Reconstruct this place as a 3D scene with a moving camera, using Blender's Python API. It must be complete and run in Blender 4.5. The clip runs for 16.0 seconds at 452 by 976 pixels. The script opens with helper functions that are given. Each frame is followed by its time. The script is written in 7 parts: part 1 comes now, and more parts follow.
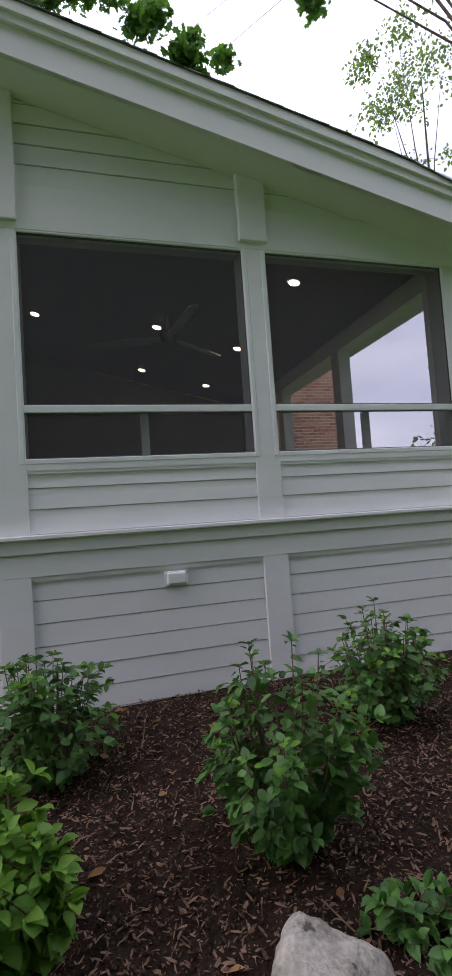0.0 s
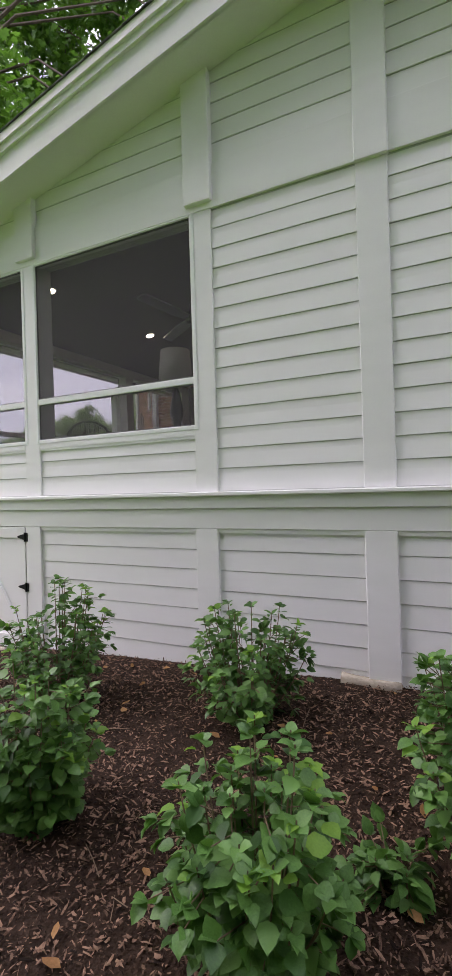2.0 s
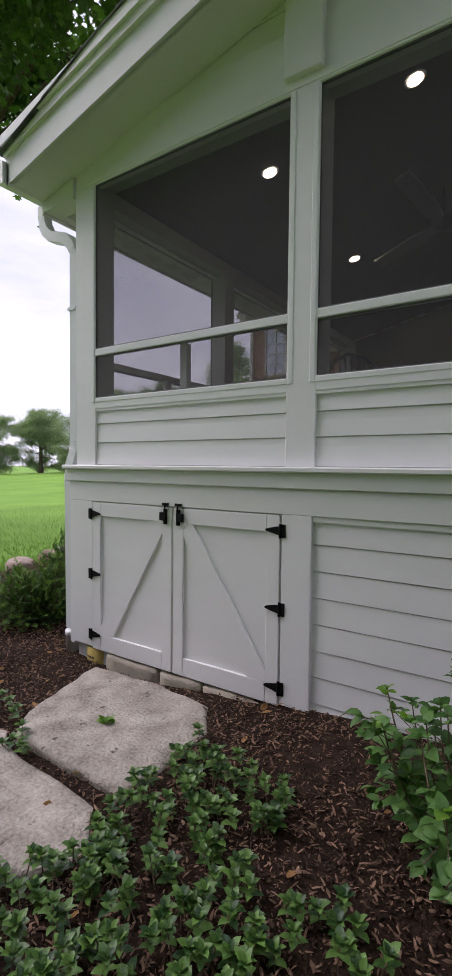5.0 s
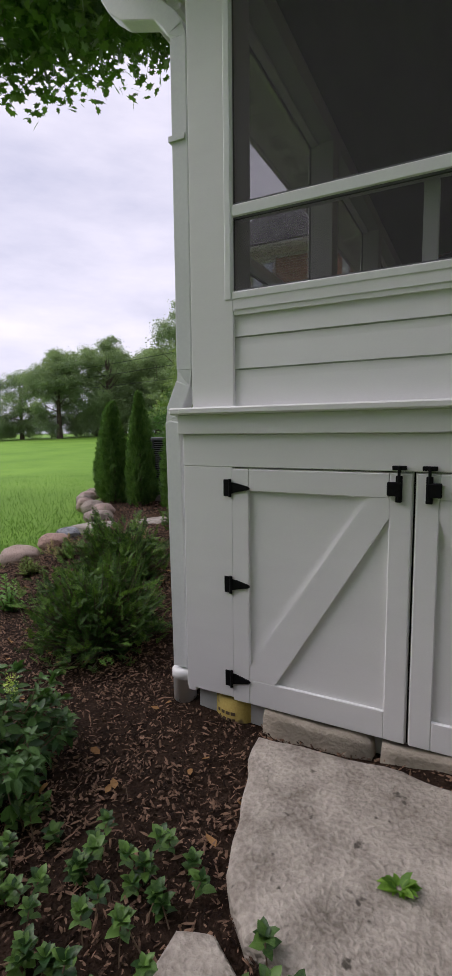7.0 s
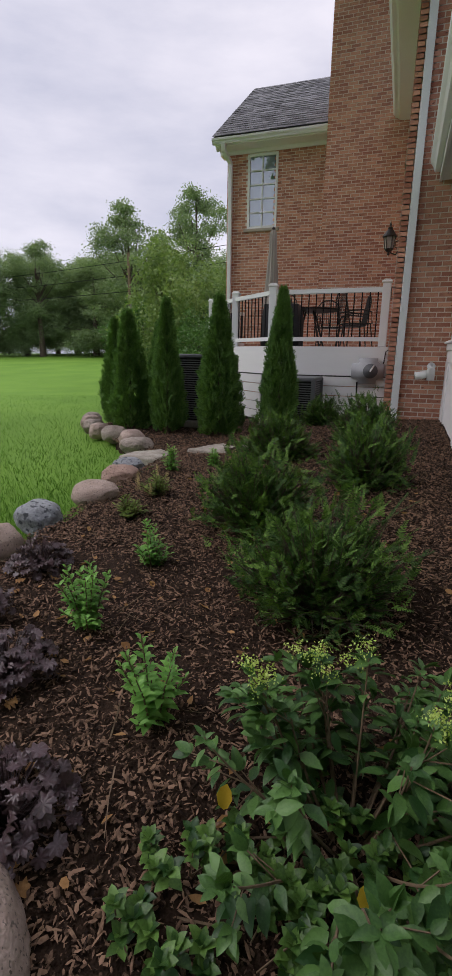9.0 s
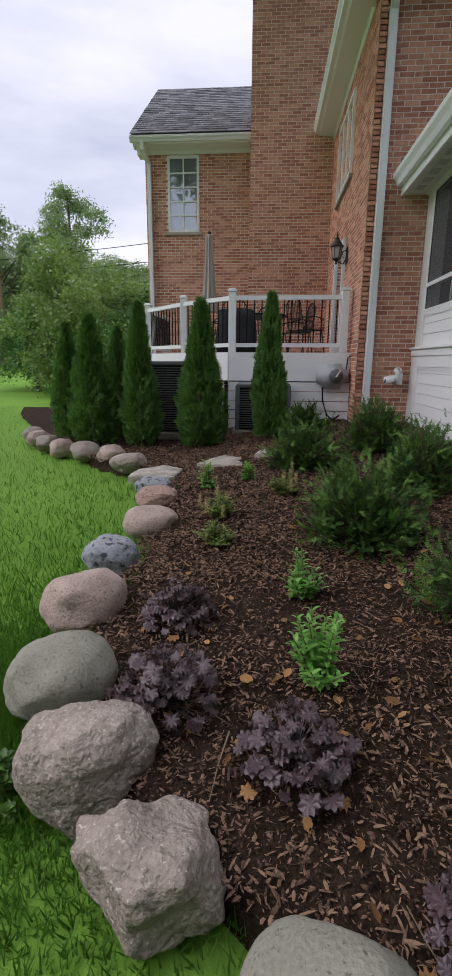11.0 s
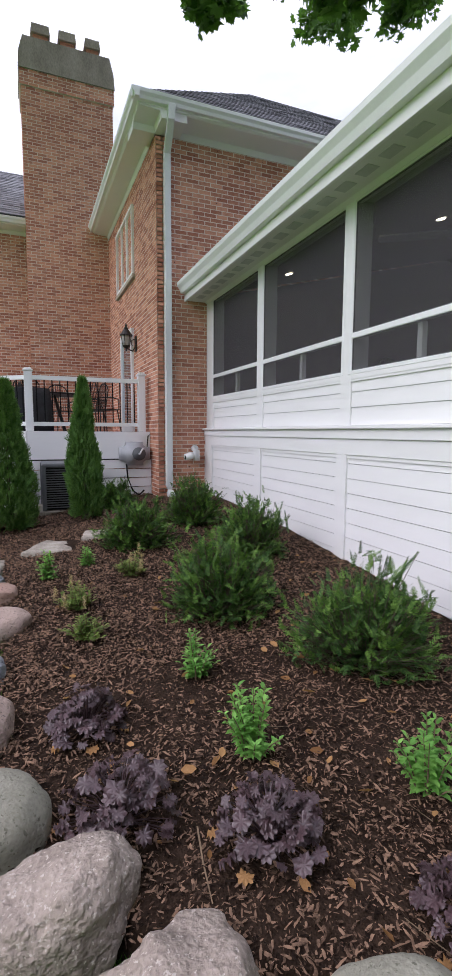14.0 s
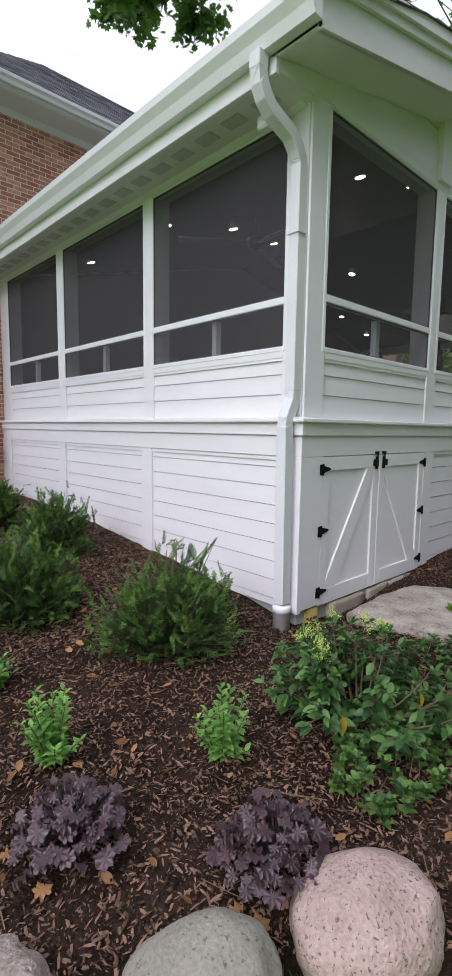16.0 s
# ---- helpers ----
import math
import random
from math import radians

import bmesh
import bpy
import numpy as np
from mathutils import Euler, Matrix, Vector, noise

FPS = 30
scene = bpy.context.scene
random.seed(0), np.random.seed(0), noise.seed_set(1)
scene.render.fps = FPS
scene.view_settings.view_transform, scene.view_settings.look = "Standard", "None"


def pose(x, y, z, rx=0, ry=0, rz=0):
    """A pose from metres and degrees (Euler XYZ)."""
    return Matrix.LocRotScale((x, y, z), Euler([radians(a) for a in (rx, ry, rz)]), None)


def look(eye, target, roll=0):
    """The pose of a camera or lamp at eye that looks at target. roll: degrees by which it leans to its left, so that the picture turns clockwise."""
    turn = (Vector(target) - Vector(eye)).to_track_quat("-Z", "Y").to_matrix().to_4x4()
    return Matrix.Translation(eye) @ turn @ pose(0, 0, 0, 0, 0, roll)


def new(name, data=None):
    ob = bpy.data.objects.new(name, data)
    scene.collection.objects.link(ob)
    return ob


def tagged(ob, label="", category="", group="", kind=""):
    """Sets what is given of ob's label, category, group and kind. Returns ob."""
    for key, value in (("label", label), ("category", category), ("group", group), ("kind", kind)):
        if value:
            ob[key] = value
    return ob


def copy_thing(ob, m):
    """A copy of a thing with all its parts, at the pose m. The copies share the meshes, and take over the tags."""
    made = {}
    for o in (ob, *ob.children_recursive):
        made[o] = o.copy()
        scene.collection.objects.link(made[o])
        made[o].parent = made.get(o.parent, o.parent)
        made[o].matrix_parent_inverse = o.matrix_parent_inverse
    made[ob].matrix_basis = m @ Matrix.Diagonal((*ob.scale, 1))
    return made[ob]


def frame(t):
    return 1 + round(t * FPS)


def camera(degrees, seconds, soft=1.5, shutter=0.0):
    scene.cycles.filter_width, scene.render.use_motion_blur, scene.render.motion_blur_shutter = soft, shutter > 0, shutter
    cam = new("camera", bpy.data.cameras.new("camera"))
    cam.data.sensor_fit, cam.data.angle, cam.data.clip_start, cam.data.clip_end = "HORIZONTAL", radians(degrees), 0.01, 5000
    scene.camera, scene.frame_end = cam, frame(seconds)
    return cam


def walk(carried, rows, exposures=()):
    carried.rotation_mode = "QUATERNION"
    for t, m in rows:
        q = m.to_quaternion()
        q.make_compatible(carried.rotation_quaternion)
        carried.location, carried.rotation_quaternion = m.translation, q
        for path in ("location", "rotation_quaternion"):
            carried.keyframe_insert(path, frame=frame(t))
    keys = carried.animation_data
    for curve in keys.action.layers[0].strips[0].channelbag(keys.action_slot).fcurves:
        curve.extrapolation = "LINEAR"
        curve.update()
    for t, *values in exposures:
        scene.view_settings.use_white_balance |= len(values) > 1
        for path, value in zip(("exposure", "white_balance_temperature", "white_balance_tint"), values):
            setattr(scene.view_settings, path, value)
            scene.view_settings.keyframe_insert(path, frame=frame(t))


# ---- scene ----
S = 1.28  # metres per plan unit: one brick of the house is 203 mm long
cam = camera(49.1, 16.0)
PATH = [
    (0, (0.015, 0.042, 1.926), (0.562, 1.962, 2.039), -3.9),
    (0.5, (-0.228, 0.087, 1.935), (-0.231, 2.085, 2.032), -3.3),
    (1, (-0.481, 0.176, 1.91), (-1.015, 2.103, 1.968), -2.1),
    (1.2, (-0.598, 0.219, 1.906), (-1.295, 2.094, 1.936), -1.4),
    (1.5, (-0.806, 0.277, 1.907), (-1.599, 2.114, 1.919), -1.3),
    (1.9, (-1.135, 0.312, 1.906), (-2.012, 2.109, 1.909), -1.6),
    (2, (-1.216, 0.322, 1.907), (-2.118, 2.107, 1.908), -1.7),
    (2.5, (-1.554, 0.368, 1.889), (-2.553, 2.101, 1.865), -1.3),
    (3, (-2.004, 0.538, 1.914), (-3.058, 2.237, 1.87), -1.2),
    (3.5, (-2.407, 0.644, 1.896), (-3.506, 2.313, 1.833), -0.7),
    (4, (-2.828, 0.788, 1.918), (-3.958, 2.436, 1.836), -0.1),
    (4.5, (-3.192, 0.915, 1.911), (-4.327, 2.559, 1.823), 0.4),
    (4.7, (-3.376, 0.953, 1.901), (-4.507, 2.6, 1.816), 0.5),
    (6.8, (-5.452, 1.525, 1.776), (-6.39, 3.282, 1.599), -0.2),
    (7, (-5.665, 1.544, 1.772), (-6.569, 3.313, 1.542), -0.6),
    (7.5, (-6.286, 1.47, 1.725), (-7.098, 3.264, 1.375), 0.6),
    (7.8, (-6.567, 1.405, 1.723), (-7.388, 3.182, 1.314), 0.1),
    (8, (-6.745, 1.419, 1.73), (-7.545, 3.199, 1.292), 0.2),
    (8.5, (-7.239, 1.543, 1.672), (-7.969, 3.342, 1.194), 0.5),
    (9, (-7.579, 1.53, 1.658), (-8.203, 3.358, 1.138), 0.8),
    (9.5, (-7.98, 1.453, 1.662), (-8.48, 3.309, 1.109), 0.7),
    (10, (-8.491, 1.477, 1.581), (-8.847, 3.362, 1.014), 1.0),
    (10.2, (-8.651, 1.552, 1.582), (-8.95, 3.447, 1.016), 1.1),
    (12.3, (-9.809, 1.544, 1.797), (-9.682, 3.518, 1.501), -0.9),
    (12.5, (-9.851, 1.553, 1.792), (-9.648, 3.524, 1.52), -0.7),
    (13, (-9.888, 1.555, 1.784), (-9.5, 3.504, 1.552), -0.1),
    (13.1, (-9.88, 1.538, 1.784), (-9.455, 3.48, 1.561), 0.1),
    (13.5, (-9.88, 1.496, 1.808), (-9.316, 3.402, 1.585), 0.2),
    (14, (-9.875, 1.475, 1.811), (-9.13, 3.318, 1.588), 0.3),
    (14.5, (-9.858, 1.451, 1.813), (-8.935, 3.211, 1.586), 0.3),
    (14.8, (-9.86, 1.431, 1.8), (-8.834, 3.134, 1.579), 0.5),
    (15, (-9.83, 1.442, 1.798), (-8.742, 3.106, 1.573), 0.6),
    (15.5, (-9.816, 1.434, 1.804), (-8.585, 2.993, 1.574), 0.6),
    (16, (-9.798, 1.422, 1.793), (-8.439, 2.871, 1.558), 0.8),
]
EXPOSURES = [(0.0, 0.48, 6100, 24), (0.5, 0.92, 6250, 25), (1.0, 1.22, 6400, 26), (2.0, 1.2, 6500, 27), (3.0, 0.9, 6400, 29), (4.5, 0.54, 6350, 27), (7.0, 0.06, 6500, 22), (8.0, -0.08, 6750, 20), (9.0, -0.12, 6550, 18), (10.0, 0.08, 6450, 16), (12.5, 0.0, 6150, 18), (13.0, 0.24, 6150, 19), (14.0, 0.5, 6150, 20), (16.0, 0.5, 6150, 21)]
walk(cam, [(t, look(eye, target, roll)) for t, eye, target, roll in PATH], EXPOSURES)

# ---- sky and sun: a bright overcast day ----
world = bpy.data.worlds.new("overcast_sky")
scene.world = world
world.use_nodes = True
wn, wl = world.node_tree.nodes, world.node_tree.links
wn.clear()
sky = wn.new("ShaderNodeTexSky")
sky.sky_type, sky.sun_disc, sky.sun_elevation, sky.sun_rotation = "NISHITA", False, radians(43), radians(260)
sky_level = wn.new("ShaderNodeMixRGB")
sky_level.blend_type, sky_level.inputs[0].default_value, sky_level.inputs[2].default_value = "MULTIPLY", 1.0, (0.10, 0.10, 0.10, 1)
wl.new(sky.outputs[0], sky_level.inputs[1])
wco = wn.new("ShaderNodeTexCoord")
wmap = wn.new("ShaderNodeMapping")
wmap.inputs["Scale"].default_value = (1.0, 1.0, 3.2)
wl.new(wco.outputs["Generated"], wmap.inputs[0])
cloud = wn.new("ShaderNodeTexNoise")
cloud.inputs["Scale"].default_value, cloud.inputs["Detail"].default_value, cloud.inputs["Roughness"].default_value = 1.9, 7, 0.55
wl.new(wmap.outputs[0], cloud.inputs[0])
ramp = wn.new("ShaderNodeValToRGB")
ramp.color_ramp.elements[0].position, ramp.color_ramp.elements[0].color = 0.34, (0.56, 0.60, 0.72, 1)
ramp.color_ramp.elements[1].position, ramp.color_ramp.elements[1].color = 0.66, (0.92, 0.93, 1.0, 1)
wl.new(cloud.outputs[0], ramp.inputs[0])
cover = wn.new("ShaderNodeMixRGB")
cover.inputs[0].default_value = 0.9
wl.new(sky_level.outputs[0], cover.inputs[1])
wl.new(ramp.outputs[0], cover.inputs[2])
# an overcast sky is about three times as bright overhead as at the horizon
split = wn.new("ShaderNodeSeparateXYZ")
wl.new(wco.outputs["Generated"], split.inputs[0])
rise = wn.new("ShaderNodeMapRange")
rise.interpolation_type = "SMOOTHSTEP"
rise.inputs["From Min"].default_value, rise.inputs["From Max"].default_value, rise.inputs["To Min"].default_value, rise.inputs["To Max"].default_value = 0.5, 1.0, 0.98, 2.2
wl.new(split.outputs["Z"], rise.inputs["Value"])
dome = wn.new("ShaderNodeMixRGB")
dome.blend_type, dome.inputs[0].default_value = "MULTIPLY", 1.0
wl.new(cover.outputs[0], dome.inputs[1])
wl.new(rise.outputs[0], dome.inputs[2])
back = wn.new("ShaderNodeBackground")
back.inputs[1].default_value = 1.12
wl.new(dome.outputs[0], back.inputs[0])
wout = wn.new("ShaderNodeOutputWorld")
wl.new(back.outputs[0], wout.inputs[0])

sun = new("sun", bpy.data.lights.new("sun", "SUN"))
sun.data.energy, sun.data.angle, sun.data.color = 1.65, radians(50), (1.0, 0.97, 0.92)
sun.matrix_world = look((-18, 1, 17), (0, 4, 0))


# ---- materials ----
def material(name, dark, light, rough=0.6, scale=6.0, fine=60.0, bump=0.2, metal=0.0, fleck=None, island=False, piece=False, stretch=(1, 1, 1), spec=0.4, depth=0.004):
    """A surface whose colour wanders between two tones at two scales, with fine relief. fleck: (colour, threshold, scale)."""
    m = bpy.data.materials.new(name)
    m.use_nodes = True
    n, l = m.node_tree.nodes, m.node_tree.links
    p = n["Principled BSDF"]
    p.inputs["Roughness"].default_value, p.inputs["Metallic"].default_value = rough, metal
    p.inputs["Specular IOR Level"].default_value = spec
    geo = n.new("ShaderNodeNewGeometry")
    mp = n.new("ShaderNodeMapping")
    mp.inputs["Scale"].default_value = stretch
    l.new(geo.outputs["Position"], mp.inputs[0])
    big, small = n.new("ShaderNodeTexNoise"), n.new("ShaderNodeTexNoise")
    for tex, s, d in ((big, scale, 4), (small, fine, 5)):
        tex.inputs["Scale"].default_value, tex.inputs["Detail"].default_value = s, d
        l.new(mp.outputs[0], tex.inputs[0])
    mix = n.new("ShaderNodeMath")
    mix.operation, mix.inputs[1].default_value = "MULTIPLY_ADD", 0.55
    l.new(big.outputs[0], mix.inputs[0])
    half = n.new("ShaderNodeMath")
    half.operation, half.inputs[1].default_value = "MULTIPLY", 0.45
    l.new(small.outputs[0], half.inputs[0])
    l.new(half.outputs[0], mix.inputs[2])
    value = mix.outputs[0]
    if island or piece:
        rnd = geo.outputs["Random Per Island"]
        if piece:
            info = n.new("ShaderNodeObjectInfo")
            rnd = info.outputs["Random"]
        add = n.new("ShaderNodeMath")
        add.operation, add.inputs[1].default_value = "MULTIPLY_ADD", 0.5
        l.new(rnd, add.inputs[0])
        sub = n.new("ShaderNodeMath")
        sub.operation, sub.inputs[1].default_value = "SUBTRACT", 0.25
        l.new(value, sub.inputs[0])
        l.new(sub.outputs[0], add.inputs[2])
        value = add.outputs[0]
    r = n.new("ShaderNodeValToRGB")
    r.color_ramp.elements[0].position, r.color_ramp.elements[0].color = 0.3, (*dark, 1)
    r.color_ramp.elements[1].position, r.color_ramp.elements[1].color = 0.7, (*light, 1)
    l.new(value, r.inputs[0])
    colour = r.outputs[0]
    if fleck:
        ft = n.new("ShaderNodeTexNoise")
        ft.inputs["Scale"].default_value, ft.inputs["Detail"].default_value = fleck[2], 3
        l.new(geo.outputs["Position"], ft.inputs[0])
        fr = n.new("ShaderNodeValToRGB")
        fr.color_ramp.elements[0].position, fr.color_ramp.elements[1].position = fleck[1], fleck[1] + 0.06
        l.new(ft.outputs[0], fr.inputs[0])
        fm = n.new("ShaderNodeMixRGB")
        fm.inputs[2].default_value = (*fleck[0], 1)
        l.new(fr.outputs[0], fm.inputs[0])
        l.new(colour, fm.inputs[1])
        colour = fm.outputs[0]
    l.new(colour, p.inputs["Base Color"])
    if bump:
        b = n.new("ShaderNodeBump")
        b.inputs["Strength"].default_value, b.inputs["Distance"].default_value = bump, depth
        l.new(small.outputs[0], b.inputs["Height"])
        l.new(b.outputs[0], p.inputs["Normal"])
    return m


def leaf_material(name, dark, light, rough=0.45, glow=0.25, spec=0.3):
    """Leaf: gloss on top and some light let through."""
    m = material(name, dark, light, rough, 9.0, 160.0, 0.25, island=True, spec=spec)
    n, l = m.node_tree.nodes, m.node_tree.links
    p, out = n["Principled BSDF"], n["Material Output"]
    tr = n.new("ShaderNodeBsdfTranslucent")
    tr.inputs[0].default_value = (light[0] * 1.3, light[1] * 1.5, light[2] * 0.8, 1)
    mx = n.new("ShaderNodeMixShader")
    mx.inputs[0].default_value = glow
    l.new(p.outputs[0], mx.inputs[1])
    l.new(tr.outputs[0], mx.inputs[2])
    l.new(mx.outputs[0], out.inputs[0])
    return m


WHITE = material("white_paint", (0.765, 0.765, 0.755), (0.82, 0.82, 0.81), 0.45, 1.5, 90, 0.08, stretch=(1, 1, 6))
WHITE_SMOOTH = material("white_aluminium", (0.76, 0.78, 0.77), (0.82, 0.83, 0.82), 0.35, 2, 40, 0.03)
DOWNSPOUT = material("painted_metal", (0.66, 0.68, 0.68), (0.74, 0.76, 0.75), 0.35, 3, 60, 0.04)
SOFFIT = material("soffit_paint", (0.70, 0.70, 0.66), (0.77, 0.77, 0.73), 0.55, 2, 80, 0.06)
BACKING = material("sheathing", (0.45, 0.46, 0.45), (0.52, 0.53, 0.52), 0.7, 4, 60, 0.1)
VENT = material("vent_mesh", (0.50, 0.51, 0.49), (0.60, 0.61, 0.59), 0.7, 8, 200, 0.4, spec=0.1)
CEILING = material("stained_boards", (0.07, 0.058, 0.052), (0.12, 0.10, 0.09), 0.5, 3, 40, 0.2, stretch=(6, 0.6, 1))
BLACK_IRON = material("black_iron", (0.006, 0.006, 0.007), (0.014, 0.014, 0.015), 0.5, 30, 200, 0.2, metal=0.3, spec=0.1)
DARK_METAL = material("dark_bronze", (0.02, 0.018, 0.016), (0.05, 0.045, 0.04), 0.45, 20, 150, 0.15, metal=0.6)
GREY_METAL = material("grey_cabinet", (0.085, 0.09, 0.095), (0.135, 0.14, 0.148), 0.5, 8, 90, 0.08)
GREY_PLASTIC = material("grey_plastic", (0.20, 0.21, 0.23), (0.27, 0.28, 0.30), 0.45, 10, 120, 0.06)
BRICK = material("red_brick", (0.34, 0.138, 0.088), (0.62, 0.318, 0.210), 0.85, 12, 120, 0.5, piece=True, fleck=((0.10, 0.045, 0.035), 0.66, 30), spec=0.1)
BRICK_REST = material("red_brick_wall", (0.34, 0.138, 0.088), (0.62, 0.318, 0.210), 0.85, 12, 120, 0.5, island=True, fleck=((0.10, 0.045, 0.035), 0.66, 30), spec=0.1)
MORTAR = material("mortar", (0.62, 0.55, 0.47), (0.76, 0.69, 0.60), 0.95, 6, 120, 0.5, spec=0.1)
CONCRETE = material("weathered_concrete", (0.16, 0.14, 0.11), (0.36, 0.33, 0.27), 0.9, 3, 40, 0.7, stretch=(1, 1, 0.5))
SHINGLE = material("asphalt_shingle", (0.095, 0.095, 0.10), (0.20, 0.20, 0.21), 0.9, 5, 160, 0.6, island=True, spec=0.1)
STONE_TAN = material("limestone_block", (0.30, 0.26, 0.20), (0.46, 0.41, 0.33), 0.9, 5, 50, 0.8, depth=0.01)
FLAG = material("flagstone", (0.17, 0.148, 0.12), (0.53, 0.48, 0.41), 0.9, 7, 55, 1.0, fleck=((0.095, 0.085, 0.07), 0.67, 15), depth=0.014, spec=0.15)
SOIL = material("mulch_bed", (0.010, 0.006, 0.004), (0.056, 0.034, 0.022), 0.9, 14, 70, 1.0, depth=0.03, spec=0.1)
CHIP = material("bark_chip", (0.010, 0.0055, 0.0035), (0.250, 0.155, 0.102), 0.75, 20, 120, 0.5, island=True, spec=0.1)
LAWN = material("lawn", (0.08, 0.18, 0.022), (0.165, 0.305, 0.042), 0.8, 0.35, 30, 0.6, depth=0.02, spec=0.1)
BLADE = leaf_material("grass_blade", (0.038, 0.105, 0.013), (0.108, 0.230, 0.030), 0.6, 0.22, 0.15)
GLASS = bpy.data.materials.new("window_glass")
GLASS.use_nodes = True
gp = GLASS.node_tree.nodes["Principled BSDF"]
gp.inputs["Base Color"].default_value, gp.inputs["Roughness"].default_value, gp.inputs["Metallic"].default_value = (0.34, 0.39, 0.42, 1), 0.03, 0.55
gp.inputs["Specular IOR Level"].default_value = 1.0
gp.inputs["Coat Weight"].default_value = 1.0
SCREEN = bpy.data.materials.new("insect_screen")
SCREEN.use_nodes = True
sn, sl = SCREEN.node_tree.nodes, SCREEN.node_tree.links
sp = sn["Principled BSDF"]
sp.inputs["Base Color"].default_value, sp.inputs["Roughness"].default_value = (0.098, 0.092, 0.100, 1), 0.8
st, sm = sn.new("ShaderNodeBsdfTransparent"), sn.new("ShaderNodeMixShader")
sm.inputs[0].default_value = 0.31
sl.new(st.outputs[0], sm.inputs[1])
sl.new(sp.outputs[0], sm.inputs[2])
sl.new(sm.outputs[0], sn["Material Output"].inputs[0])


def lamp_material(name, colour, strength):
    m = bpy.data.materials.new(name)
    m.use_nodes = True
    p = m.node_tree.nodes["Principled BSDF"]
    p.inputs["Emission Color"].default_value, p.inputs["Emission Strength"].default_value = (*colour, 1), strength
    return m


DOWNLIGHT = lamp_material("downlight_lens", (1.0, 0.80, 0.55), 24.0)


# ---- shapes ----
class Shape:
    """Vertices and faces, gathered in plan units or in metres."""

    def __init__(self):
        self.v, self.f = [], []

    def add(self, verts, faces):
        k = len(self.v)
        self.v += [tuple(p) for p in verts]
        self.f += [tuple(i + k for i in face) for face in faces]
        return self

    def box(self, x0, x1, y0, y1, z0, z1, c=0.0):
        if not c:
            return self.add([(x, y, z) for x in (x0, x1) for y in (y0, y1) for z in (z0, z1)],
                            [(0, 1, 3, 2), (4, 6, 7, 5), (0, 4, 5, 1), (2, 3, 7, 6), (0, 2, 6, 4), (1, 5, 7, 3)])
        b = bmesh.new()
        bmesh.ops.create_cube(b, size=1)
        for w in b.verts:
            w.co = ((x0 + x1) / 2 + w.co.x * (x1 - x0), (y0 + y1) / 2 + w.co.y * (y1 - y0), (z0 + z1) / 2 + w.co.z * (z1 - z0))
        bmesh.ops.bevel(b, geom=b.edges[:], offset=c, segments=1, affect="EDGES")
        return self.take(b)

    def take(self, b):
        b.verts.index_update()
        self.add([tuple(w.co) for w in b.verts], [tuple(w.index for w in face.verts) for face in b.faces])
        b.free()
        return self

    def prism(self, outline, axis, a, b):
        """A flat outline pulled along an axis from a to b."""
        n = len(outline)
        place = {"x": lambda p, d: (d, p[0], p[1]), "y": lambda p, d: (p[0], d, p[1]), "z": lambda p, d: (p[0], p[1], d)}[axis]
        return self.add([place(p, d) for d in (a, b) for p in outline],
                        [tuple(range(n))[::-1], tuple(range(n, 2 * n))] + [(i, (i + 1) % n, n + (i + 1) % n, n + i) for i in range(n)])

    def tube(self, path, radii, n=8, cap=True, squash=1.0):
        path = [Vector(p) for p in path]
        radii = [float(r) for r in (radii if hasattr(radii, "__len__") else [radii] * len(path))]
        rings = []
        for i, p in enumerate(path):
            way = (path[min(i + 1, len(path) - 1)] - path[max(i - 1, 0)]).normalized()
            side = way.cross(Vector((0, 0, 1)) if abs(way.z) < 0.95 else Vector((0, 1, 0))).normalized()
            up = side.cross(way)
            rings += [p + radii[i] * (side * math.cos(a) + up * math.sin(a) * squash) for a in (2 * math.pi * (k + 0.5) / n for k in range(n))]
        faces = [(r * n + k, r * n + (k + 1) % n, (r + 1) * n + (k + 1) % n, (r + 1) * n + k) for r in range(len(path) - 1) for k in range(n)]
        if cap:
            faces += [tuple(range(n))[::-1], tuple(range((len(path) - 1) * n, len(path) * n))]
        return self.add(rings, faces)

    def lathe(self, profile, x=0.0, y=0.0, n=16):
        verts = [(x + r * math.cos(2 * math.pi * k / n), y + r * math.sin(2 * math.pi * k / n), z) for r, z in profile for k in range(n)]
        faces = [(i * n + k, i * n + (k + 1) % n, (i + 1) * n + (k + 1) % n, (i + 1) * n + k) for i in range(len(profile) - 1) for k in range(n)]
        return self.add(verts, faces + [tuple(range(n))[::-1], tuple(range((len(profile) - 1) * n, len(profile) * n))])


def mesh_of(name, verts, faces, mat, smooth=False):
    me = bpy.data.meshes.new(name)
    me.from_pydata([tuple(p) for p in verts], [], faces)
    me.materials.append(mat)
    if smooth:
        me.polygons.foreach_set("use_smooth", [True] * len(me.polygons))
    me.update()
    return me


ORIGIN = {}


def thing(name, x, y, z, label, category, group="", kind=""):
    """An Empty at a thing's base, at a place of the plan."""
    ob = tagged(new(name), label, category, group, kind)
    ob.location = (x * S, y * S, z * S)
    ORIGIN[ob] = Vector((x, y, z)) * S
    return ob


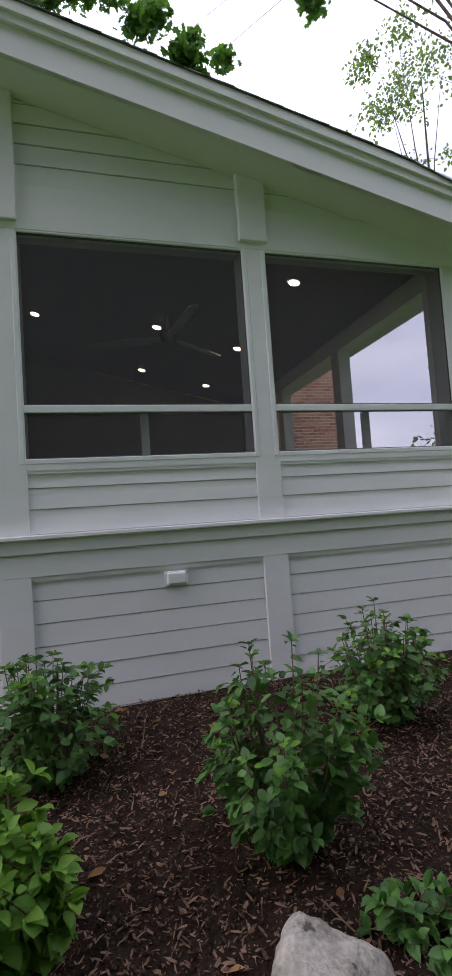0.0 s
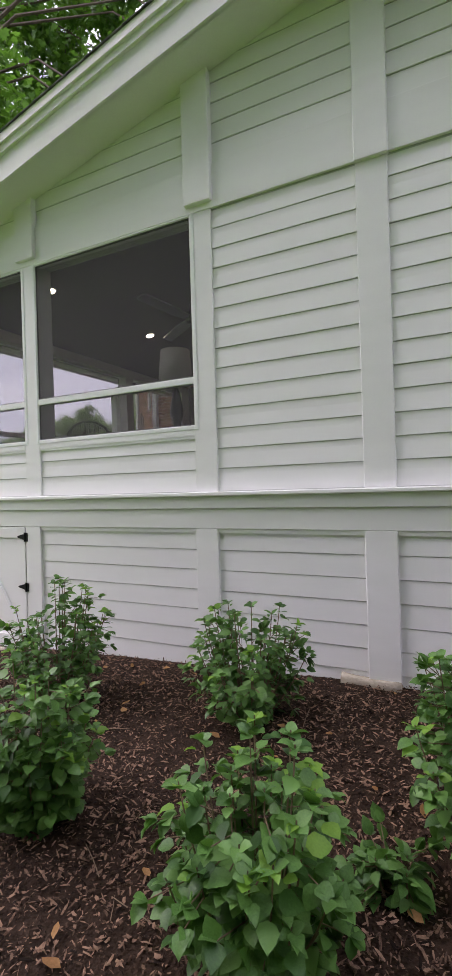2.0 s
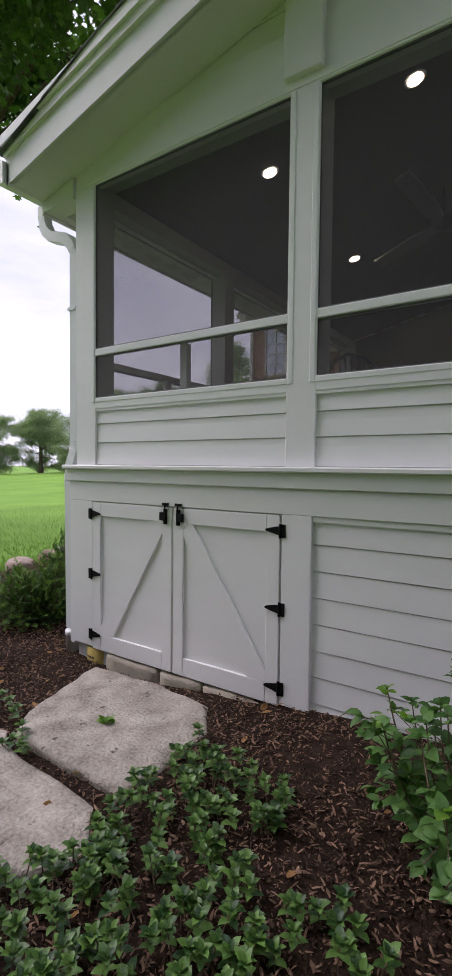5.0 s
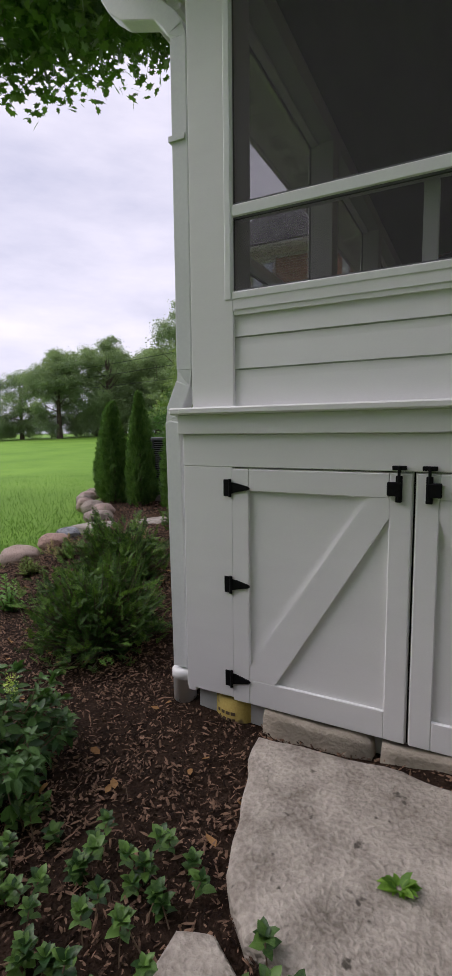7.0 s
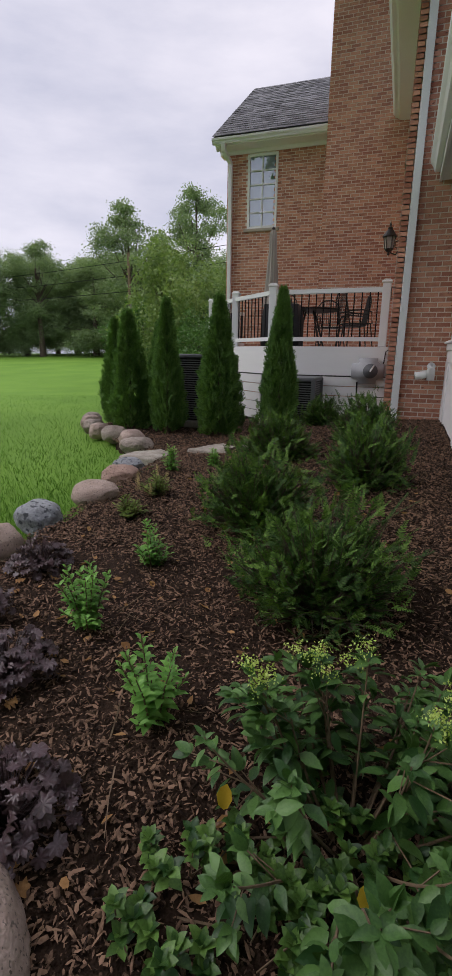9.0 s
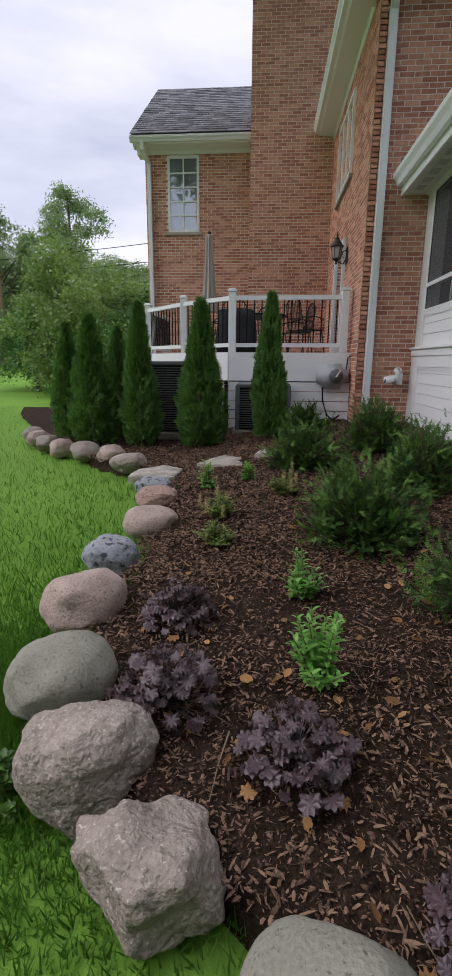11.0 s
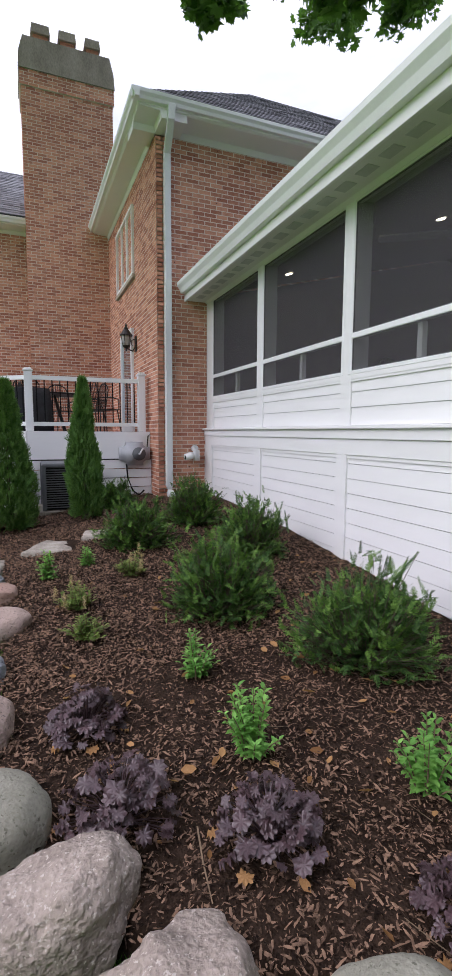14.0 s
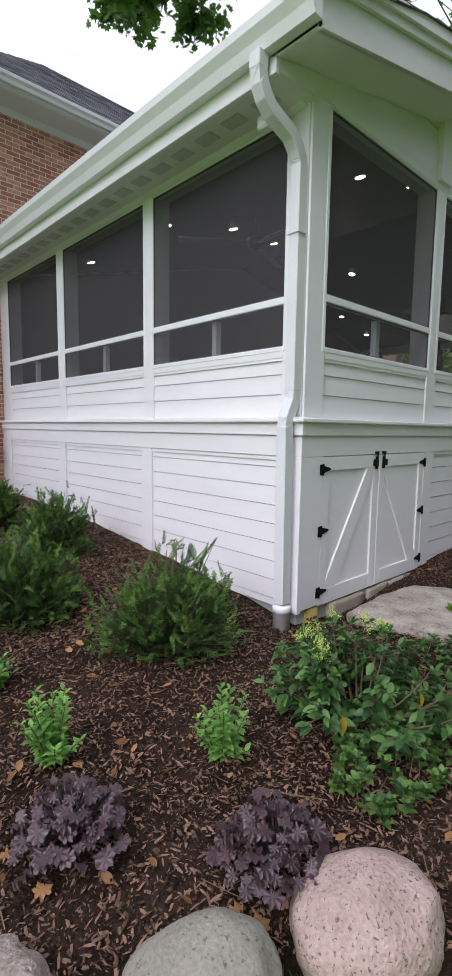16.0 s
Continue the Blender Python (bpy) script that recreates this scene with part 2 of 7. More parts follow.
def solid(name, shape, mat, parent=None, label="", smooth=False):
    """A shape in plan units as one mesh, alone or under a thing."""
    o = ORIGIN.get(parent, Vector())
    ob = new(name, mesh_of(name, [Vector(p) * S - o for p in shape.v], shape.f, mat, smooth))
    if parent:
        ob.parent = parent
        ORIGIN[ob] = o
    return tagged(ob, label)


def part(name, shape, mat, parent, label="", smooth=False):
    """A shape in metres, about its thing's base, as one mesh under it."""
    ob = new(name, mesh_of(name, shape.v, shape.f, mat, smooth))
    ob.parent = parent
    return tagged(ob, label)


def clamp(v, a, b):
    return max(a, min(b, v))


def ramp_up(v, k=0.5):
    return v if v > 20 * k else k * math.log1p(math.exp(max(v, -20 * k) / k))


def soft(v, a, b):
    """Clamp with rounded ends."""
    return a + ramp_up(v - a) - ramp_up(v - b)


def smooth01(v):
    v = clamp(v, 0, 1)
    return v * v * (3 - 2 * v)


def bed(x, y):
    """Height of the planted bank, in plan units."""
    dip = 0.085 * math.exp(-((x + 4.9) / 0.8) ** 2 - ((y - 2.8) / 0.5) ** 2)
    toe = 0.03 * smooth01((3.2 - y) / 0.6) * smooth01((-6 - x) / 0.6) - 0.10 * smooth01((y - 4.6) / 1.6) * smooth01((-6.9 - x) / 1.0)
    return 0.30 + 0.04 * soft(x + 5.42, -5, 5.5) + 0.09 * soft(y - 2.88, -4, 3.2) - dip + toe


def lawn_height(x, y):
    """Height of the lawn: below the bank at its edge, rolling up towards the north."""
    r = math.hypot(x + 7, y - 4)
    near = bed(x, y) - 0.10
    far = -0.05 + 1.35 * smooth01((y - 10) / 40) * smooth01((x + 75) / 40)
    w = smooth01((r - 4) / 14)
    return near * (1 - w) + far * w


def edge_x(y):
    """The boulder line: the bed lies to its east."""
    return -7.90 - 0.9 * smooth01((y - 4.9) / 1.2) * max(0.0, y - 4.9) ** 0.85 + min(1.2 * max(0.0, 2.65 - y), max(0.0, 2.65 - y) * (0.55 + 0.8 * max(0.0, 2.65 - y)))


def in_bed(x, y):
    return y > 0.95 and x > edge_x(y)


# ---- ground ----
def grid_steps(c, lo, hi, count, d0):
    near = [c + i * d0 for i in range(-count, count + 1)]
    out, left, right, d = list(near), near[0], near[-1], d0 * 1.5
    while left > lo or right < hi:
        left, right, d = left - d, right + d, d * 1.22
        out = [left] + out + [right]
    return out


def ground_sheet():
    """One sheet to the horizon, fine near the walk and coarse far away; it dips under the bed."""
    xs, ys = grid_steps(-5.5, -420, 420, 40, 0.2), grid_steps(3.5, -420, 420, 40, 0.2)
    sh = Shape()
    for y in ys:
        for x in xs:
            z = lawn_height(x, y)
            if x > edge_x(y) + 0.15 and 1.15 < y < 12.5 and x < 4.3:
                z -= 0.06
            sh.v.append((x, y, z))
    n = len(xs)
    sh.f = [(j * n + i, j * n + i + 1, (j + 1) * n + i + 1, (j + 1) * n + i) for j in range(len(ys) - 1) for i in range(n - 1)]
    return tagged(solid("ground", sh, LAWN, None, "mown green lawn rolling to the trees", True), category="ground", kind="structure")


def mulch_sheet():
    """The bark-covered bank between the boulders and the walls, with a curled-down rim."""
    sh = Shape()
    cols = 90
    rows = [0.93 + 0.075 * k for k in range(150)]
    for y in rows:
        e = edge_x(y) + 0.03 * noise.noise(Vector((0, y * 2, 5)))
        for k in range(cols + 1):
            u = k / cols
            x = e + (4.5 - e) * (0.55 * u + 0.45 * u ** 3)
            yy = y + (0.06 * noise.noise(Vector((x * 1.3, 3, 0))) if y < 0.94 else 0.0)
            z = bed(x, yy) + 0.014 * noise.noise(Vector((x * 2.1, yy * 2.1, 0))) + 0.010 * noise.noise(Vector((x * 7, yy * 7, 2)))
            if k == 0 or y < 0.94:
                z -= 0.16
            sh.v.append((x, yy, z))
    n = cols + 1
    sh.f = [(j * n + i, j * n + i + 1, (j + 1) * n + i + 1, (j + 1) * n + i) for j in range(len(rows) - 1) for i in range(cols)]
    return tagged(solid("mulch_bed", sh, SOIL, None, "dark brown bark mulch bed on a gentle bank", True), category="flower bed", kind="structure")


ground_sheet()
mulch_sheet()

# ---- screened porch ----
RIDGE_X, WEST, SOUTH, NORTH = -1.385, -5.415, 2.88, 7.55
EAST = 2 * RIDGE_X - WEST


def rake(x):
    """Underside of the porch roof."""
    return 4.20 - 0.236 * abs(x - RIDGE_X)


porch = thing("screened_porch", RIDGE_X, 5.2, 0.3, "white clapboard screened porch with a low gable roof", "porch")
LOW = 0.02   # how far the lower trim stands out


def flip(shape, west):
    """Turns a wall drawn along the gable, in (along, out, up), into place; west: on the eave side."""
    if west:
        shape.v = [(WEST - o, a, z) for a, o, z in shape.v]
        shape.f = [face[::-1] for face in shape.f]
    else:
        shape.v = [(a, SOUTH - o, z) for a, o, z in shape.v]
    return shape


def wall_solid(name, shape, mat, west, parent=None, label=""):
    return solid(name, flip(shape, west), mat, parent or porch, label)


def clapboards(wall, west, a0, a1, z0, z1, out, step=0.12, limit=None, first=None):
    """Lapped boards from z0 up to z1 between two uprights, each a piece under the wall; first: top of the lowest."""
    z = z0
    while z < z1 - 0.02:
        top = min(z + step, z1) if z > z0 or first is None else first
        b0, b1 = a0, a1
        if limit:
            b0, b1 = limit(z, a0, a1)
        if b1 - b0 > 0.05:
            jog = random.uniform(-0.0009, 0.0009)
            gap, lip = (0.0042, 0.0075) if z < 1.25 else (0.0052, 0.0112)
            sh = Shape().prism([(-0.004, z + gap), (out + lip + jog, z + gap), (out + 0.0038 + jog, top), (-0.004, top)], "x", b0, b1)
            wall_solid("clapboard", sh, WHITE, west, wall)
        z = top


def porch_window(west, a0, a1, z0, z1, bar):
    """White frame with a cross bar, and two insect screens."""
    w = new("window")
    w.parent = porch
    ORIGIN[w] = ORIGIN[porch]
    tagged(w, "white framed porch window with dark insect screens")
    t = 0.029
    fr = Shape()
    fr.box(a0, a0 + t, -0.05, 0.016, z0, z1, 0.004).box(a1 - t, a1, -0.05, 0.016, z0, z1, 0.004)
    fr.box(a0 + t, a1 - t, -0.05, 0.015, z0, z0 + t, 0.004).box(a0 + t, a1 - t, -0.05, 0.015, z1 - t * 0.5, z1, 0.004)
    wall_solid("window_frame", fr, WHITE_SMOOTH, west, w)
    wall_solid("cross_bar", Shape().box(a0 + t, a1 - t, -0.045, 0.012, bar - 0.02, bar + 0.022, 0.004), WHITE_SMOOTH, west, w)
    mid = (a0 + a1) / 2
    wall_solid("mullion", Shape().box(mid - 0.022, mid + 0.022, -0.075, -0.035, z0 + t, bar - 0.02), WHITE_SMOOTH, west, w)
    for lo, hi in ((z0 + t, bar - 0.02), (bar + 0.022, z1 - t * 0.5)):
        sc = wall_solid("screen", Shape().box(a0 + t, a1 - t, 0.002, 0.004, lo, hi), SCREEN, west, w, "dark insect screen")
        edge = Shape()
        e = 0.006
        edge.box(a0 + t, a0 + t + e, -0.006, 0.006, lo, hi).box(a1 - t - e, a1 - t, -0.006, 0.006, lo, hi)
        edge.box(a0 + t + e, a1 - t - e, -0.006, 0.006, lo, lo + e).box(a0 + t + e, a1 - t - e, -0.006, 0.006, hi - e, hi)
        wall_solid("spline", edge, GREY_METAL, west, w)


def porch_wall(west, bays, ends, foot, head):
    """One side of the porch. bays: (from, to, window or not, lower panel or not)."""
    wall = new("wall")
    wall.parent = porch
    ORIGIN[wall] = ORIGIN[porch]
    lo, hi = ends
    core = Shape()
    core.box(lo, hi, -0.14, -0.005, foot - 0.25, 1.86)
    posts = []
    prev = lo
    for a0, a1, glazed, _ in bays:
        posts.append((prev, a0))
        if not glazed:
            core.box(a0, a1, -0.14, -0.005, 1.86, head)
        prev = a1
    posts.append((prev, hi))
    for p0, p1 in posts:
        core.box(p0, p1, -0.14, -0.005, 1.86, head)
    core.box(lo, hi, -0.14, -0.005, head, head + 0.10)
    wall_solid("sheathing", core, BACKING, west, wall)
    for i, (p0, p1) in enumerate(posts):
        first, last = i == 0, i == len(posts) - 1
        wall_solid("lower_post", Shape().box(p0 - (0.035 if first else 0), p1 + (0.035 if last else 0), -0.004, LOW + 0.012, foot, 1.25, 0.003), WHITE, west, wall)
        wall_solid("upper_post", Shape().box(p0, p1, -0.004, 0.012, 1.47, head + 0.02, 0.003), WHITE, west, wall)
    for a0, a1, glazed, panel in bays:
        if panel:
            clapboards(wall, west, a0, a1, foot, 1.245, LOW - 0.012, 0.115 if west else 0.1215, first=0.376 if west else 0.391)
            wall_solid("panel_head", Shape().box(a0, a1, -0.003, LOW + 0.004, 1.225, 1.25), WHITE, west, wall)
        if glazed:
            clapboards(wall, west, a0, a1, 1.47, 1.84, -0.010, 0.115, first=1.605)
            wall_solid("panel_head", Shape().box(a0, a1, -0.003, 0.008, 1.80, 1.818).box(a0, a1, -0.003, 0.012, 1.818, 1.86), WHITE, west, wall)
            porch_window(west, a0 - 0.034, a1 + 0.034, 1.852, head, 2.155 if not west else 2.135)
        else:
            clapboards(wall, west, a0, a1, 1.47, head - 0.01, -0.010, 0.1198, first=1.607)
    wall_solid("rail_board", Shape().box(lo - 0.035, hi + (0 if west else 0.035), -0.004, LOW + 0.0125, 1.25, 1.372, 0.003), WHITE, west, wall)
    wall_solid("band_board", Shape().box(lo - 0.05, hi + (0 if west else 0.05), -0.004, LOW + 0.028, 1.372, 1.445, 0.003), WHITE, west, wall)
    wall_solid("ledge", Shape().box(lo - (0.075 if west else 0.03), hi + (0 if west else 0.075), -0.004, LOW + 0.055, 1.445, 1.472, 0.006), WHITE, west, wall)
    return wall


GABLE_BAYS = [(-5.238, -3.935, True, False), (-3.785, -2.475, True, True), (-2.325, -1.468, False, True),
              (-1.307, -0.447, False, True), (-0.285, 1.02, True, True), (1.18, 2.495, True, True)]
gable = porch_wall(False, GABLE_BAYS, (WEST, EAST), 0.345, 3.165)
eave_wall = porch_wall(True, [(3.03, 4.318, True, True), (4.452, 5.82, True, True), (5.965, 7.28, True, True)], (SOUTH + 0.004, NORTH - 0.02), 0.33, 3.096)

# the gable above the windows
top_core = Shape().prism([(WEST, 3.26), (EAST, 3.26), (EAST, rake(EAST) + 0.1), (RIDGE_X, rake(RIDGE_X) + 0.1), (WEST, rake(WEST) + 0.1)], "y", SOUTH + 0.005, SOUTH + 0.14)
solid("gable_sheathing", top_core, BACKING, porch)
wall_solid("frieze_board", Shape().box(WEST + 0.01, EAST - 0.01, -0.004, 0.016, 3.165, 3.43, 0.003), WHITE, False, gable)


def under_rake(z, a0, a1):
    half = max(0.0, (4.20 - z) / 0.236)
    return max(a0, RIDGE_X - half), min(a1, RIDGE_X + half)


columns = [-3.862, -2.40, -0.37, 1.10]
for a0, a1 in ((WEST, -3.94), (-3.785, -2.475), (-2.325, -1.468), (-1.307, -0.447), (-0.285, 1.02), (1.18, EAST)):
    clapboards(gable, False, a0, a1, 3.43, 4.15, -0.008, 0.12, under_rake)
for c in columns:
    wall_solid("pilaster", Shape().box(c - 0.092, c + 0.092, -0.004, 0.045, 3.205, rake(c) + 0.03, 0.004), WHITE, False, gable)
wall_solid("pilaster", Shape().box(RIDGE_X - 0.085, RIDGE_X + 0.085, -0.004, 0.036, 3.155, rake(RIDGE_X) + 0.03, 0.004), WHITE, False, gable)
bracket = Shape().prism([(SOUTH - 0.03, 4.02), (SOUTH - 0.08, 3.985), (SOUTH - 0.12, 3.985), (SOUTH - 0.25, 4.10), (SOUTH - 0.25, 4.24), (SOUTH - 0.02, 4.24)], "x", RIDGE_X - 0.10, RIDGE_X + 0.10)
solid("ridge_bracket", bracket, WHITE, porch, "white ridge beam end under the peak")
# panels below, where the ground falls away: rough stone under the doors
over = 0.275
eave_out = 0.32


def roof_half(side):
    e = RIDGE_X + side * (RIDGE_X - WEST + eave_out)
    r = RIDGE_X
    z_e, z_r = rake(e), rake(r)
    y0, y1 = SOUTH - over, NORTH - 0.02
    solid("roof_deck", Shape().prism([(e, z_e + 0.02), (r, z_r + 0.02), (r, z_r + 0.27), (e - side * 0.9, rake(e - side * 0.9) + 0.26), (e, z_e + 0.15)], "y", y0 + 0.03, y1), SOFFIT, porch)
    solid("rake_soffit", Shape().prism([(e, z_e), (r, z_r), (r, z_r + 0.018), (e, z_e + 0.018)], "y", y0 + 0.015, SOUTH - 0.002), SOFFIT, porch, "painted soffit under the rake")
    for out, z0, z1 in ((0.0, 0.0, 0.165), (0.022, 0.165, 0.215), (0.04, 0.215, 0.275)):
        solid("rake_board", Shape().prism([(e, z_e + z0), (r, z_r + z0), (r, z_r + z1), (e, z_e + z1)], "y", y0 - out, y0 + 0.03 - 0.001), WHITE, porch)
    # shingle courses
    rows = 30
    n = Shape()
    for i in range(rows):
        f0, f1 = i / rows, (i + 1.25) / rows
        x0, x1 = e + side * 0.02 + (r - e - side * 0.02) * f0, e + (r - e) * min(f1, 1)
        a, b = (rake(q) + 0.278 - 0.105 * max(0.0, 1 - abs(q - e) / 0.9) for q in (x0, x1))
        y = y0 - 0.05 - random.random() * 0.1
        while y < y1:
            w = random.uniform(0.16, 0.26)
            lift = random.uniform(0.006, 0.012)
            n.prism([(x0, a), (x1, b), (x1, b + 0.004), (x0, a + lift)], "y", max(y, y0 - 0.05), min(y + w - 0.004, y1))
            y += w
    sh = solid("shingles", n, SHINGLE, porch, "dark grey asphalt shingles")
    tagged(sh, kind="stuff")


roof_half(-1)
roof_half(1)
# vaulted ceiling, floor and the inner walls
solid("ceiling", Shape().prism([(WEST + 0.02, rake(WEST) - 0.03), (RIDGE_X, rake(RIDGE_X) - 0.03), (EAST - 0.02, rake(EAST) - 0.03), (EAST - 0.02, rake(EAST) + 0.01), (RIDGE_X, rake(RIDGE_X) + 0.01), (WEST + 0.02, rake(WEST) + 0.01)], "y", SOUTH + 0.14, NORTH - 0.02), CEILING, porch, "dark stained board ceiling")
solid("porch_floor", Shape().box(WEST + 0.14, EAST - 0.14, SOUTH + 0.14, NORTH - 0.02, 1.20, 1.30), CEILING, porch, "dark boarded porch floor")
# added dark sheet hides the bright brick, standing in for the porch's inner shade
solid("dim_lining", Shape().prism([(WEST + 0.15, 1.302), (EAST - 0.15, 1.302), (EAST - 0.15, rake(EAST) - 0.04), (RIDGE_X, rake(RIDGE_X) - 0.04), (WEST + 0.15, rake(WEST) - 0.04)], "y", NORTH - 0.06, NORTH - 0.024), CEILING, porch, "dark lining added over the brick to dim the porch interior")
# the east side of the porch: posts and a low wall, open to the garden
east = Shape().box(EAST - 0.13, EAST - 0.002, SOUTH + 0.14, NORTH - 0.02, 0.2, 1.86)
for y0, y1 in ((3.02, 3.1), (4.4, 4.55), (5.9, 6.05), (7.4, 7.53)):
    east.box(EAST - 0.13, EAST - 0.002, y0, y1, 1.86, 3.08)
east.box(EAST - 0.13, EAST - 0.002, SOUTH + 0.14, NORTH - 0.02, 3.08, 3.24)
solid("east_wall", east, WHITE, porch)

# eave: boxed soffit with vents, fascia and gutter
soffit_z = 3.115
solid("eave_soffit", Shape().box(WEST - eave_out + 0.03, WEST - 0.002, SOUTH - 0.03, NORTH - 0.02, soffit_z, soffit_z + 0.02), SOFFIT, porch, "white soffit with dark vent strips")
solid("eave_return", Shape().prism([(WEST - eave_out + 0.03, soffit_z + 0.022), (WEST - 0.004, soffit_z + 0.022), (WEST - 0.004, rake(WEST) - 0.003), (WEST - eave_out + 0.03, rake(WEST - eave_out + 0.03) - 0.003)], "y", SOUTH - 0.028, SOUTH - 0.003), WHITE, porch)
solid("fascia", Shape().box(WEST - eave_out, WEST - eave_out + 0.028, SOUTH - 0.03, NORTH - 0.02, soffit_z - 0.015, 3.30, 0.003), WHITE, porch)
solid("fascia", Shape().box(WEST - eave_out, WEST - eave_out + 0.028, SOUTH - over, SOUTH - 0.032, 3.172, 3.30, 0.003), WHITE, porch)
solid("eave_moulding", Shape().prism([(WEST - 0.002, soffit_z), (WEST - 0.05, soffit_z), (WEST - 0.016, soffit_z - 0.018), (WEST - 0.002, soffit_z - 0.018)], "y", SOUTH + 0.02, NORTH - 0.03), WHITE, porch)
y = SOUTH + 0.1
while y < NORTH - 0.3:
    solid("vent", Shape().box(WEST - 0.22, WEST - 0.13, y, y + 0.14, soffit_z - 0.004, soffit_z + 0.002), VENT, porch, "grey soffit vent")
    y += 0.235
gx = WEST - eave_out
gutter = Shape().prism([(gx - 0.002, 3.185), (gx - 0.055, 3.185), (gx - 0.075, 3.235), (gx - 0.105, 3.275), (gx - 0.11, 3.315), (gx - 0.10, 3.318), (gx - 0.094, 3.28), (gx - 0.065, 3.24), (gx - 0.05, 3.197), (gx - 0.012, 3.197), (gx - 0.012, 3.315), (gx - 0.002, 3.315)], "y", SOUTH - over - 0.02, NORTH - 0.05)
solid("gutter", gutter, WHITE_SMOOTH, porch, "white aluminium eave gutter")
solid("gutter_end", Shape().prism([(gx - 0.002, 3.185), (gx - 0.055, 3.185), (gx - 0.075, 3.235), (gx - 0.105, 3.275), (gx - 0.11, 3.315), (gx - 0.002, 3.315)], "y", SOUTH - over - 0.024, SOUTH - over - 0.02), WHITE_SMOOTH, porch)


def leader(path, name, parent, half=0.036):
    """A rectangular downspout with mitred bends, along a path."""
    pipe = Shape().tube(path, half * 1.32, 4, True)
    b = bmesh.new()
    vs = [b.verts.new(p) for p in pipe.v]
    for face in pipe.f:
        b.faces.new([vs[i] for i in face])
    bmesh.ops.bevel(b, geom=[e for e in b.edges], offset=0.004, segments=1, affect="EDGES")
    return solid(name, Shape().take(b), DOWNSPOUT, parent, "white metal downspout")


dy = 2.915
leader([(gx - 0.05, dy, 3.19), (gx - 0.052, dy, 3.12), (gx - 0.04, dy, 3.06), (gx - 0.01, dy, 3.01), (gx + 0.04, dy, 2.97), (WEST - 0.13, dy, 2.92), (WEST - 0.08, dy, 2.87), (WEST - 0.055, dy, 2.83), (WEST - 0.045, dy, 2.80), (WEST - 0.045, dy, 1.62), (WEST - 0.05, dy, 1.57), (WEST - 0.10, dy, 1.46), (WEST - 0.104, dy, 1.42), (WEST - 0.09, dy, 0.40)], "downspout", porch, 0.037)
solid("downspout_boot", Shape().lathe([(0.05, 0.12), (0.05, 0.35), (0.055, 0.352), (0.055, 0.38), (0.046, 0.39)], WEST - 0.09, dy, 16), WHITE_SMOOTH, porch, "white plastic drain boot", True)
for z in (2.45,):
    solid("strap", Shape().box(WEST - 0.088, WEST - 0.02, dy - 0.042, dy + 0.042, z, z + 0.02), DOWNSPOUT, porch)


